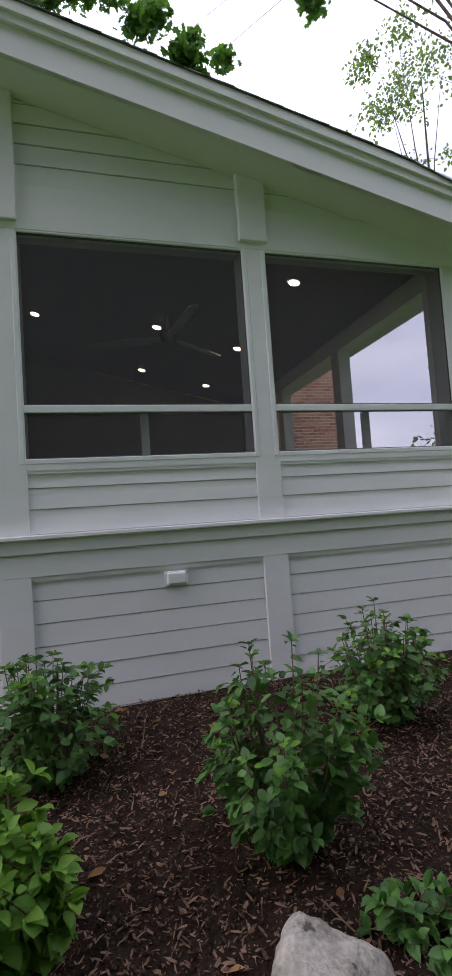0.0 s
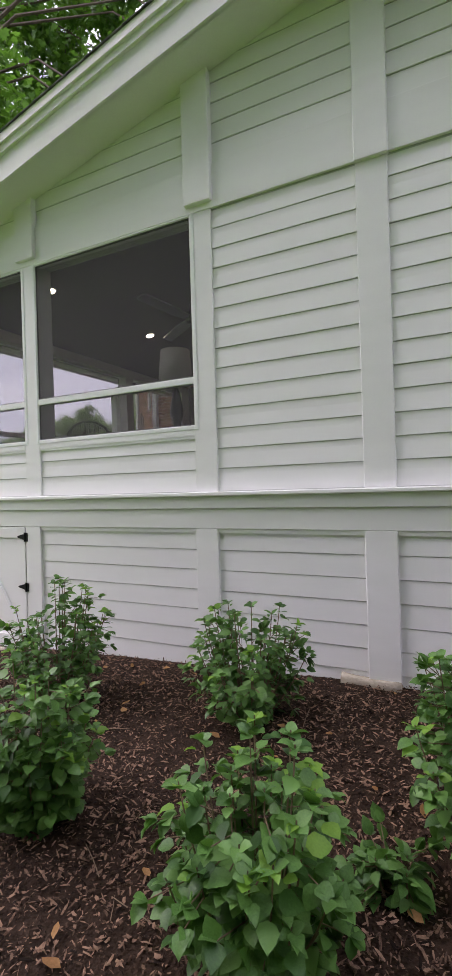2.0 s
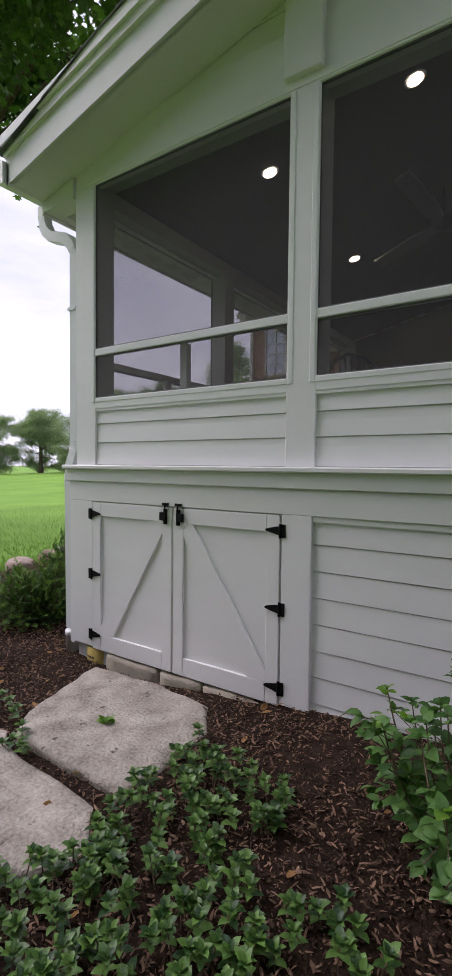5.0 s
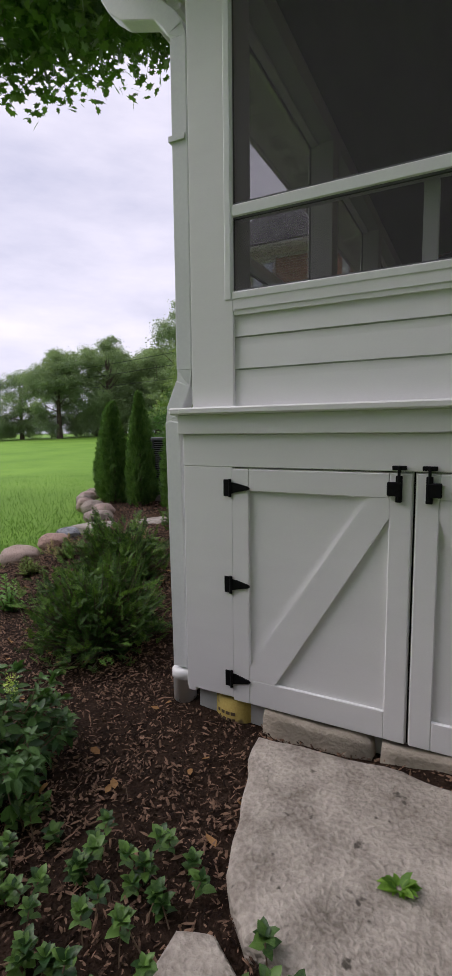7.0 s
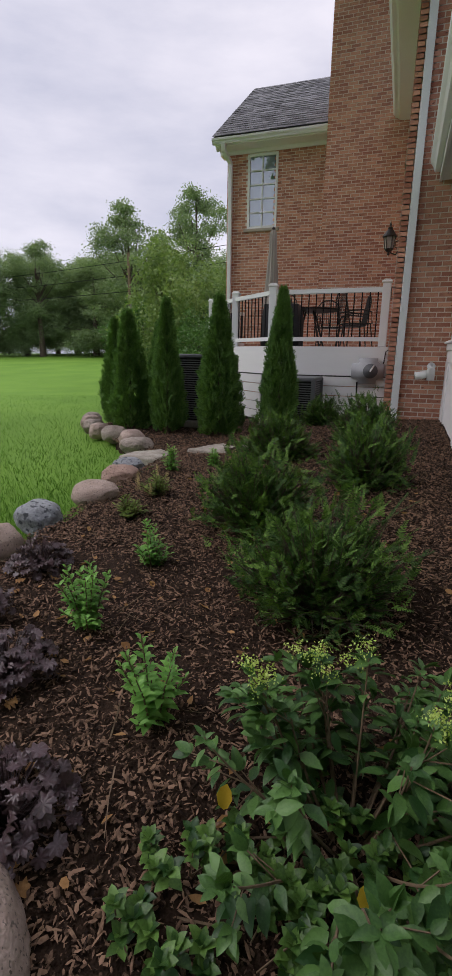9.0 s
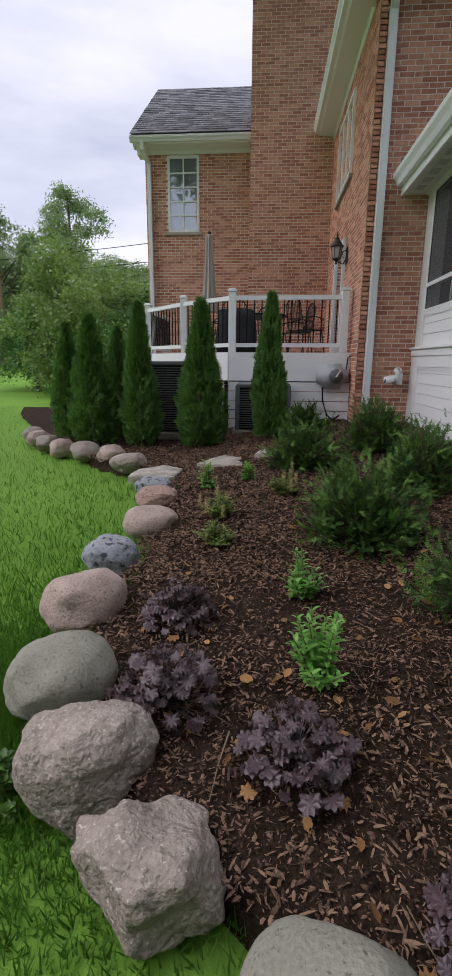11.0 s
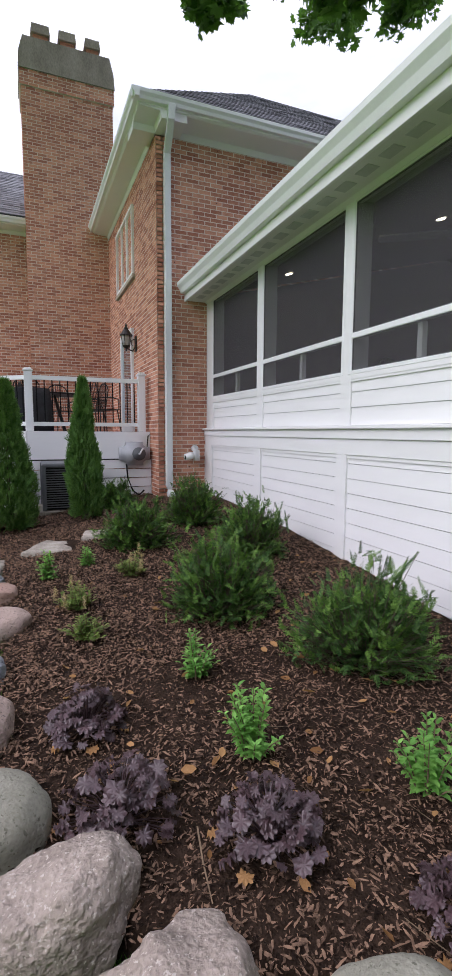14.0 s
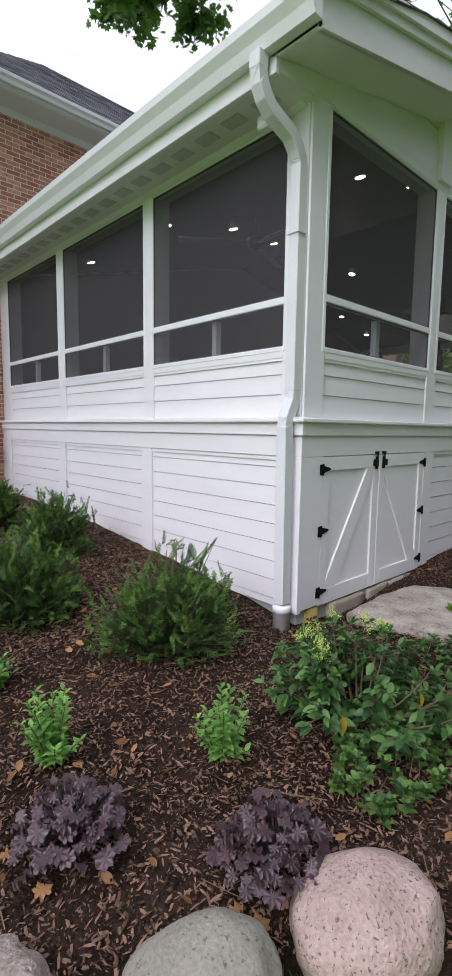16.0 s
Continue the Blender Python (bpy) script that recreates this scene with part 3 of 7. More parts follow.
# ---- access doors under the porch ----
def access_door(a0, a1, z0, z1, hinge):
    """A braced board door; hinge: -1 on its west edge, 1 on its east edge."""
    d = thing("access_door", (a0 + a1) / 2, SOUTH, z0, "closed white barn-style access door with a diagonal brace", "door", "access doors under the porch")
    f0 = LOW - 0.002
    face = lambda n, sh, m, lab="": solid(n, flip(sh, False), m, d, lab)
    face("panel", Shape().box(a0, a1, -0.003, f0, z0, z1), WHITE)
    w = 0.072
    face("stile", Shape().box(a0 + 0.003, a0 + w, f0, f0 + 0.014, z0, z1 - 0.003, 0.003), WHITE)
    face("stile", Shape().box(a1 - w, a1 - 0.003, f0, f0 + 0.014, z0, z1 - 0.003, 0.003), WHITE)
    face("rail", Shape().box(a0 + w, a1 - w, f0, f0 + 0.0138, z0, z0 + 0.10, 0.003), WHITE)
    face("rail", Shape().box(a0 + w, a1 - w, f0, f0 + 0.0138, z1 - 0.085, z1 - 0.003, 0.003), WHITE)
    lo, hi = (a0 + w, a1 - w) if hinge < 0 else (a1 - w, a0 + w)
    k = 0.055 if hinge < 0 else -0.055
    brace = Shape().prism([(lo, z0 + 0.10), (lo + k * 1.9, z0 + 0.10), (hi, z1 - 0.15), (hi, z1 - 0.085), (hi - k * 1.2, z1 - 0.085), (lo, z0 + 0.15)], "y", -(f0 + 0.0135), -f0)
    brace.v = [(x, -y, z) for x, y, z in brace.v]
    face("brace", brace, WHITE)
    edge = a0 if hinge < 0 else a1
    s = 1 if hinge < 0 else -1
    for z in (z0 + 0.088, (z0 + z1) / 2 + 0.01, z1 - 0.075):
        h = Shape().box(min(edge - s * 0.004, edge - s * 0.03), max(edge - s * 0.004, edge - s * 0.03), LOW + 0.012, LOW + 0.017, z - 0.032, z + 0.032, 0.002)
        strap = [(edge, z - 0.022), (edge + s * 0.02, z - 0.016), (edge + s * 0.07, z - 0.005), (edge + s * 0.078, z), (edge + s * 0.07, z + 0.008), (edge + s * 0.02, z + 0.020), (edge, z + 0.022)]
        tmp = Shape().prism(strap, "y", LOW + 0.012, LOW + 0.018)
        h.add(tmp.v, tmp.f)
        h.tube([(edge - s * 0.002, LOW + 0.018, z - 0.034), (edge - s * 0.002, LOW + 0.018, z + 0.034)], 0.006, 8)
        face("hinge", h, BLACK_IRON, "black iron tee hinge")
    m = a1 - 0.042 if hinge < 0 else a0 + 0.042
    la = Shape().box(m - 0.010, m + 0.010, LOW + 0.012, LOW + 0.026, z1 - 0.095, z1 - 0.01, 0.002)
    la.box(m - 0.036 if hinge < 0 else m - 0.008, m + 0.008 if hinge < 0 else m + 0.036, LOW + 0.012, LOW + 0.03, z1 - 0.075, z1 - 0.03, 0.003)
    la.tube([(m, LOW + 0.024, z1 - 0.09), (m, LOW + 0.024, z1 + 0.02)], 0.005, 8)
    la.box(m - 0.022, m + 0.022, LOW + 0.012, LOW + 0.024, z1 + 0.008, z1 + 0.022, 0.002)
    face("latch", la, BLACK_IRON, "black sliding bolt latch")


access_door(-5.244, -4.604, 0.335, 1.247, -1)
access_door(-4.598, -3.943, 0.335, 1.247, 1)
# black sheet behind both doors paints the shade in the gaps round them
solid("gap_shade_sheet", Shape().box(-5.25, -3.938, SOUTH - LOW + 0.010, SOUTH + 0.004, 0.33, 1.252), BLACK_IRON, porch)


def rough_block(name, x0, x1, y0, y1, z0, z1, mat, label, category, seed, group=""):
    """A split stone block with knocked-off edges."""
    t = thing(name, (x0 + x1) / 2, (y0 + y1) / 2, z0, label, category, group)
    b = bmesh.new()
    bmesh.ops.create_cube(b, size=1)
    bmesh.ops.subdivide_edges(b, edges=b.edges[:], cuts=4, use_grid_fill=True)
    for v in b.verts:
        c = Vector(v.co)
        p = Vector(((x0 + x1) / 2 + c.x * (x1 - x0), (y0 + y1) / 2 + c.y * (y1 - y0), (z0 + z1) / 2 + c.z * (z1 - z0)))
        r = 1 - 0.05 * (max(abs(c.x) - 0.4, 0) + max(abs(c.y) - 0.4, 0) + max(abs(c.z) - 0.4, 0)) * 4
        mid = Vector(((x0 + x1) / 2, (y0 + y1) / 2, (z0 + z1) / 2))
        p = mid + (p - mid) * r + 0.014 * noise.noise_vector(p * 9 + Vector((seed, 0, 0)))
        v.co = p
    sh = Shape().take(b)
    ob = solid("block", sh, mat, t, "", True)
    return t


for i, (x0, x1) in enumerate(((-5.12, -4.70), (-4.69, -4.40), (-4.39, -3.98))):
    rough_block("foundation_stone", x0, x1, SOUTH - 0.04, SOUTH + 0.12, 0.17, 0.325, STONE_TAN, "rough tan limestone block under the doors", "stone", i * 3.1, "foundation stones")
rough_block("foundation_stone", -1.62, -1.30, SOUTH - 0.06, SOUTH + 0.1, 0.36, 0.49, STONE_TAN, "rough tan limestone block at the wall foot", "stone", 17.0, "foundation stones")
pier = thing("footing_form", -5.26, 2.93, 0.1, "yellow printed cardboard footing tube under the porch corner", "footing")
YELLOW = material("yellow_card", (0.42, 0.30, 0.07), (0.60, 0.47, 0.14), 0.8, 12, 90, 0.4, fleck=((0.20, 0.15, 0.07), 0.62, 9))
PRINT = material("faded_print", (0.08, 0.05, 0.03), (0.13, 0.09, 0.05), 0.8, 20, 120, 0.2)
solid("tube", Shape().lathe([(0.115, 0.1), (0.115, 0.325), (0.108, 0.33)], -5.26, 2.97, 24), YELLOW, pier, "", True)
bars = Shape()
for row, z in enumerate((0.262, 0.235, 0.205)):
    for k in range(4):
        a = radians(238 + k * 11 + row * 3)
        b_ = a + radians(7 + (k * 5 + row) % 4)
        pts = []
        for ang in (a, (a + b_) / 2, b_):
            pts += [(-5.26 + 0.1165 * math.cos(ang), 2.97 + 0.1165 * math.sin(ang), z), (-5.26 + 0.1165 * math.cos(ang), 2.97 + 0.1165 * math.sin(ang), z + 0.014)]
        bars.add(pts, [(0, 2, 3, 1), (2, 4, 5, 3)])
solid("print", bars, PRINT, pier, "faded dark print")

outlet = thing("outlet_cover", 0.485, SOUTH, 1.14, "white plastic weatherproof outlet cover on the siding", "outlet")
solid("cover", Shape().box(0.43, 0.54, SOUTH - LOW - 0.045, SOUTH - LOW + 0.005, 1.142, 1.208, 0.008), WHITE_SMOOTH, outlet)
solid("flange", Shape().box(0.42, 0.55, SOUTH - LOW - 0.012, SOUTH - LOW + 0.004, 1.134, 1.214, 0.003), WHITE_SMOOTH, outlet)
flood = thing("flood_light", WEST - 0.10, 3.08, 3.02, "white twin security light under the eave", "lamp")
solid("mount", Shape().lathe([(0.05, soffit_z - 0.02), (0.05, soffit_z)], WEST - 0.13, 3.06, 14), WHITE_SMOOTH, flood)
solid("head", Shape().box(WEST - 0.17, WEST - 0.10, 3.0, 3.12, 3.005, 3.075, 0.01), WHITE_SMOOTH, flood)
solid("arm", Shape().tube([(WEST - 0.13, 3.06, soffit_z - 0.01), (WEST - 0.135, 3.06, 3.06)], 0.014, 8), WHITE_SMOOTH, flood)


# ---- inside the porch ----
def downlight(x, y):
    d = thing("ceiling_light", x, y, rake(x) - 0.03, "lit recessed ceiling light", "ceiling light", "recessed ceiling lights")
    tilt = 0.236 if x < RIDGE_X else -0.236
    for nm, r, dz, m in (("trim_ring", 0.058, -0.034, WHITE_SMOOTH), ("diffuser", 0.042, -0.038, DOWNLIGHT)):
        sh = Shape().lathe([(r, dz), (r * 0.97, dz - 0.003)], 0, 0, 20)
        sh.v = [(px + x, py + y, pz + rake(x) + tilt * px) for px, py, pz in sh.v]
        solid(nm, sh, m, d)


for lx in (-4.53, -3.61, 0.86, 1.78):
    for ly in (3.74, 5.36, 6.93):
        downlight(lx, ly)
for lx, ly in ((-2.70, 3.73), (-2.32, 5.90), (-0.44, 5.88)):
    downlight(lx, ly)


def ceiling_fan(x, y, turn):
    f = thing("ceiling_fan", x, y, 3.3, "dark three-bladed ceiling fan at rest", "fan")
    z = 3.36
    solid("rod", Shape().tube([(x, y, z), (x, y, rake(x) - 0.02)], 0.014, 8), DARK_METAL, f)
    solid("motor", Shape().lathe([(0.03, z + 0.07), (0.085, z + 0.05), (0.09, z), (0.06, z - 0.04), (0.02, z - 0.05)], x, y, 16), DARK_METAL, f, "", True)
    for k in range(3):
        a = radians(turn + 120 * k)
        sh = Shape().prism([(0.08, -0.035), (0.25, -0.06), (0.80, -0.05), (0.82, -0.02), (0.81, 0.05), (0.3, 0.055), (0.08, 0.03)], "z", -0.008, 0.008)
        sh.v = [(x + px * math.cos(a) - py * math.sin(a), y + px * math.sin(a) + py * math.cos(a), z + pz + py * 0.25) for px, py, pz in sh.v]
        solid("blade", sh, GREY_PLASTIC, f, "grey fan blade")


ceiling_fan(-3.68, 4.95, 263)
ceiling_fan(0.91, 4.95, 277)
LINEN = material("linen_shade", (0.50, 0.47, 0.43), (0.62, 0.59, 0.55), 0.9, 10, 160, 0.3)
UPHOLSTERY = material("dark_cushion", (0.05, 0.05, 0.055), (0.09, 0.09, 0.10), 0.9, 8, 160, 0.4)
tl = thing("table_lamp", -2.86, 3.28, 1.86, "table lamp with a white linen drum shade", "lamp")
solid("shade", Shape().lathe([(0.125, 2.26), (0.105, 2.49), (0.10, 2.49), (0.12, 2.26)], -2.86, 3.28, 24), LINEN, tl, "white linen drum shade", True)
solid("base", Shape().lathe([(0.07, 1.86), (0.075, 1.9), (0.03, 1.95), (0.05, 2.05), (0.03, 2.18), (0.012, 2.22), (0.012, 2.30)], -2.86, 3.28, 16), DARK_METAL, tl, "", True)


def bar_table(x0, x1, y0, y1, top):
    t = thing("side_table", (x0 + x1) / 2, (y0 + y1) / 2, 1.30, "dark wood console table in the porch", "table")
    solid("tabletop", Shape().box(x0, x1, y0, y1, top - 0.035, top, 0.005), CEILING, t)
    for x in (x0 + 0.03, x1 - 0.03):
        for y in (y0 + 0.03, y1 - 0.03):
            solid("leg", Shape().box(x - 0.02, x + 0.02, y - 0.02, y + 0.02, 1.30, top - 0.035), CEILING, t)


bar_table(-3.35, -2.2, 3.2, 3.5, 1.86)
bar_table(-4.6, -3.4, 5.2, 5.9, 1.93)
for x0, y0 in ((-2.6, 4.2), (-0.6, 5.2)):
    so = thing("porch_sofa", x0, y0, 1.30, "dark cushioned outdoor sofa", "sofa")
    solid("seat", Shape().box(x0 - 0.6, x0 + 0.6, y0 - 0.3, y0 + 0.3, 1.42, 1.62, 0.04), UPHOLSTERY, so)
    solid("backrest", Shape().box(x0 - 0.6, x0 + 0.6, y0 + 0.2, y0 + 0.34, 1.55, 1.95, 0.04), UPHOLSTERY, so)
    for x in (x0 - 0.62, x0 + 0.56):
        solid("armrest", Shape().box(x, x + 0.07, y0 - 0.3, y0 + 0.3, 1.30, 1.75, 0.01), CEILING, so)


# ---- brick house ----
house = thing("brick_house", -6.0, 10.0, 0.4, "red brick house with white eaves and a tall chimney", "house")
BL, BH, JOINT = 0.192 / S, 0.0545 / S, 0.014 / S
HX, FY, CY, WY = -6.09, 7.55, 11.25, 11.80    # west wall, south wall, chimney face, wing wall


def brick_field(along, out_axis, face, a0, a1, z0, z1, holes=(), shift=0.0):
    """Running-bond bricks on a wall face as (corner, size) boxes. along: 'x' or 'y'."""
    found = []
    row, z = 0, z0
    while z + BH < z1:
        a = a0 - (0.5 * (BL + JOINT) if (row % 2) else 0.0) + shift
        while a < a1:
            b0, b1 = max(a, a0), min(a + BL, a1)
            if b1 - b0 > 0.02 and not any(h[0] < (b0 + b1) / 2 < h[1] and h[2] < z + BH / 2 < h[3] for h in holes):
                found.append((b0, b1, z))
            a += BL + JOINT
        z += BH + JOINT
        row += 1
    return found


def brick_box(along, face, b0, b1, z, proud):
    d = 0.008
    if along == "x":
        return (b0, b1, face - proud, face + d, z, z + BH)
    return (face - proud, face + d, b0, b1, z, z + BH)


BRICK_JOBS = []


def brick_wall(name, along, face, a0, a1, z0, z1, thick=0.2, holes=(), core_z1=None):
    """Mortar body with openings, and a later job of bricks on its outer face."""
    core = Shape()
    top = core_z1 or z1
    cuts = sorted(holes)
    spans, prev = [], a0
    for h in cuts:
        spans.append((prev, h[0], z0, top))
        spans += [(h[0], h[1], z0, h[2]), (h[0], h[1], h[3], top)]
        prev = h[1]
    spans.append((prev, a1, z0, top))
    for s0, s1, lo, hi in spans:
        if along == "x":
            core.box(s0, s1, face, face + thick, lo, hi)
        else:
            core.box(face, face + thick, s0, s1, lo, hi)
    w = solid(name, core, MORTAR, house, "red brick wall in running bond")
    BRICK_JOBS.append((w, along, face, a0, a1, z0, z1, holes))
    return w


SLOT_UP = (8.90, 10.27, 3.78, 4.79)
SLOT_DOOR = (9.03, 9.98, 1.42, 3.02)
brick_wall("south_wall", "x", FY, HX + 0.004, 4.2, 0.35, 5.12)
brick_wall("west_wall", "y", HX, FY, CY + 0.3, 0.35, 5.12, 0.2, ())
SLOT_WING = (-9.17, -8.56, 3.76, 5.09)
brick_wall("wing_wall", "x", WY, -9.60, -7.56, 0.25, 5.14, 0.2, (SLOT_WING,))
brick_wall("wing_west_wall", "y", -9.60, WY + 0.004, 16.6, 0.2, 5.14)
solid("wing_gable", Shape().prism([(WY, 5.1), (16.6, 5.1), (14.24, 7.15)], "x", -9.58, -9.4), MORTAR, house)
# chimney
chim = thing("chimney", -6.77, 11.6, 0.3, "tall red brick chimney with a weathered concrete cap", "chimney")
chim_core = solid("shaft", Shape().box(-7.56, -5.97, CY, 12.1, 0.3, 7.47), MORTAR, chim)
solid("collar", Shape().box(-7.585, -5.945, CY - 0.025, 12.12, 7.47, 7.74), MORTAR, chim)
cap = Shape().prism([(-7.60, 7.74), (-5.93, 7.74), (-5.95, 8.00), (-6.02, 8.26), (-7.51, 8.26), (-7.585, 8.00)], "y", CY - 0.045, 12.14)
solid("cap", cap, CONCRETE, chim, "stained grey concrete cap")
for x0, x1 in ((-7.37, -7.04), (-6.91, -6.59), (-6.45, -6.16)):
    pot = Shape().box(x0 + 0.04, x1 - 0.04, 11.38, 11.68, 8.26, 8.47)
    solid("flue", pot, BRICK_REST, chim, "clay flue tile")
    solid("flue_cap", Shape().prism([(x0, 8.44), (x1, 8.44), (x1 - 0.02, 8.585), (x0 + 0.02, 8.585)], "y", 11.33, 11.73), CONCRETE, chim, "grey flue cap")
BRICK_JOBS += [(chim_core, "x", CY, -7.56, -5.97, 0.3, 7.47, ()), (chim_core, "y", -7.56, CY, 12.1, 0.3, 7.47, ()), (chim_core, "x", CY - 0.025, -7.585, -5.945, 7.475, 7.74, ())]

# main eaves: soffit box, gutter and hip roof
EX, EY, EZ = HX - 0.29, FY - 0.36, 5.10
eaves = Shape().prism([(EX, EZ + 0.06), (EX, EZ + 0.14), (HX + 0.3, EZ + 0.14), (HX + 0.3, EZ - 0.04), (HX - 0.012, EZ - 0.04), (HX - 0.03, EZ + 0.03), (EX + 0.03, EZ + 0.045)], "y", EY + 0.012, CY)
solid("west_eave", eaves, WHITE, house, "white painted eave box")
eaves = Shape().prism([(EY, EZ + 0.06), (EY, EZ + 0.14), (FY + 0.3, EZ + 0.14), (FY + 0.3, EZ - 0.04), (FY - 0.012, EZ - 0.04), (FY - 0.03, EZ + 0.03), (EY + 0.03, EZ + 0.045)], "x", EX + 0.010, -2.2)
solid("south_eave", eaves, WHITE, house, "white painted eave box")


def house_gutter(axis, a, b, edge, z, name="gutter"):
    prof = [(edge, z), (edge - 0.05, z), (edge - 0.06, z + 0.035), (edge - 0.085, z + 0.06), (edge - 0.09, z + 0.095), (edge, z + 0.095)]
    return solid(name, Shape().prism(prof, axis, a, b), WHITE_SMOOTH, house, "white ogee gutter")


house_gutter("y", EY - 0.09, CY - 0.01, EX, EZ + 0.075)
house_gutter("x", EX - 0.085, -2.2, EY, EZ + 0.0755)


def shingle_slope(name, p00, p10, p01, p11, rows, holder, wide=0.22):
    """Lapped shingle tabs on a slope between two eave and two top corners."""
    p00, p10, p01, p11 = (Vector(p) for p in (p00, p10, p01, p11))
    up = (p10 - p00).cross(p01 - p00).normalized()
    if up.z < 0:
        up = -up
    sh = Shape()
    for i in range(rows):
        f0, f1 = i / rows, min(1.0, (i + 1.15) / rows)
        a0, a1 = p00.lerp(p01, f0), p10.lerp(p11, f0)
        b0, b1 = p00.lerp(p01, f1), p10.lerp(p11, f1)
        n = max(1, int((a1 - a0).length / wide))
        off = 0.5 * (i % 2)
        for k in range(n + 1):
            u0, u1 = clamp((k - off) / n, 0, 1), clamp((k + 1 - off) / n - 0.01 / n, 0, 1)
            if u1 - u0 < 0.002:
                continue
            lift = up * random.uniform(0.008, 0.014)
            q = [a0.lerp(a1, u0), a0.lerp(a1, u1), b0.lerp(b1, u1), b0.lerp(b1, u0)]
            sh.add([q[0] + lift, q[1] + lift, q[2] + up * 0.003, q[3] + up * 0.003, q[0], q[1]], [(0, 1, 2, 3), (4, 5, 1, 0)])
    ob = solid(name, sh, SHINGLE, holder, "weathered grey asphalt shingles")
    return tagged(ob, kind="stuff")


rz = EZ + 0.155
PITCH = 0.80
run = 2.6
hip = Shape().add([(EX - 0.05, EY - 0.05, rz - 0.02), (1.0, EY - 0.05, rz - 0.02), (1.0, EY + run, rz + run * PITCH), (EX + run, EY + run, rz + run * PITCH),
                   (EX - 0.05, 14.0, rz - 0.02), (EX + run, 14.0, rz + run * PITCH), (1.0, 14.0, rz + run * PITCH), (1.0, 14.0, rz - 0.02)],
                  [(0, 1, 2, 3), (0, 3, 5, 4), (3, 2, 6, 5), (1, 7, 6, 2), (4, 5, 6, 7)])
solid("roof", hip, SHINGLE, house, "grey shingled hip roof")
shingle_slope("shingles", (EX - 0.05, EY - 0.05, rz), (-1.5, EY - 0.05, rz), (EX + run, EY + run, rz + run * PITCH + 0.02), (-1.5, EY + run, rz + run * PITCH + 0.02), 22, house)
shingle_slope("shingles", (EX - 0.05, CY + 0.2, rz), (EX - 0.05, EY - 0.05, rz), (EX + run, CY + 0.2, rz + run * PITCH + 0.02), (EX + run, EY + run, rz + run * PITCH + 0.02), 22, house)
# roof vents peeping over the slope
solid("roof_vent", Shape().lathe([(0.05, 6.0), (0.05, 6.25), (0.07, 6.27), (0.07, 6.32)], -3.7, 9.0, 12), GREY_METAL, house, "grey roof vent pipe", True)

# wing roof: gable with its ridge running east
wz, wr = 5.33, 7.29
solid("wing_roof", Shape().prism([(WY - 0.34, wz), (14.24, wr), (17.0, wz), (17.0, wz - 0.06), (14.24, wr - 0.12), (WY - 0.34, wz - 0.06)], "x", -9.78, -5.9), SHINGLE, house)
shingle_slope("shingles", (-9.80, WY - 0.36, wz + 0.01), (-5.95, WY - 0.36, wz + 0.01), (-9.80, 14.24, wr + 0.02), (-5.95, 14.24, wr + 0.02), 24, house)
solid("wing_eave", Shape().prism([(WY - 0.30, wz - 0.14), (WY - 0.30, wz - 0.06), (WY + 0.2, wz - 0.02), (WY + 0.2, wz - 0.22), (WY - 0.03, wz - 0.22), (WY - 0.05, wz - 0.16)], "x", -9.74, -7.5), WHITE, house, "white painted eave box")
house_gutter("x", -9.80, -7.5, WY - 0.30, wz - 0.12)
solid("wing_bargeboard", Shape().prism([(WY - 0.32, wz - 0.10), (14.24, wr - 0.06), (14.24, wr - 0.2), (WY - 0.2, wz - 0.2)], "x", -9.76, -9.72), WHITE, house)


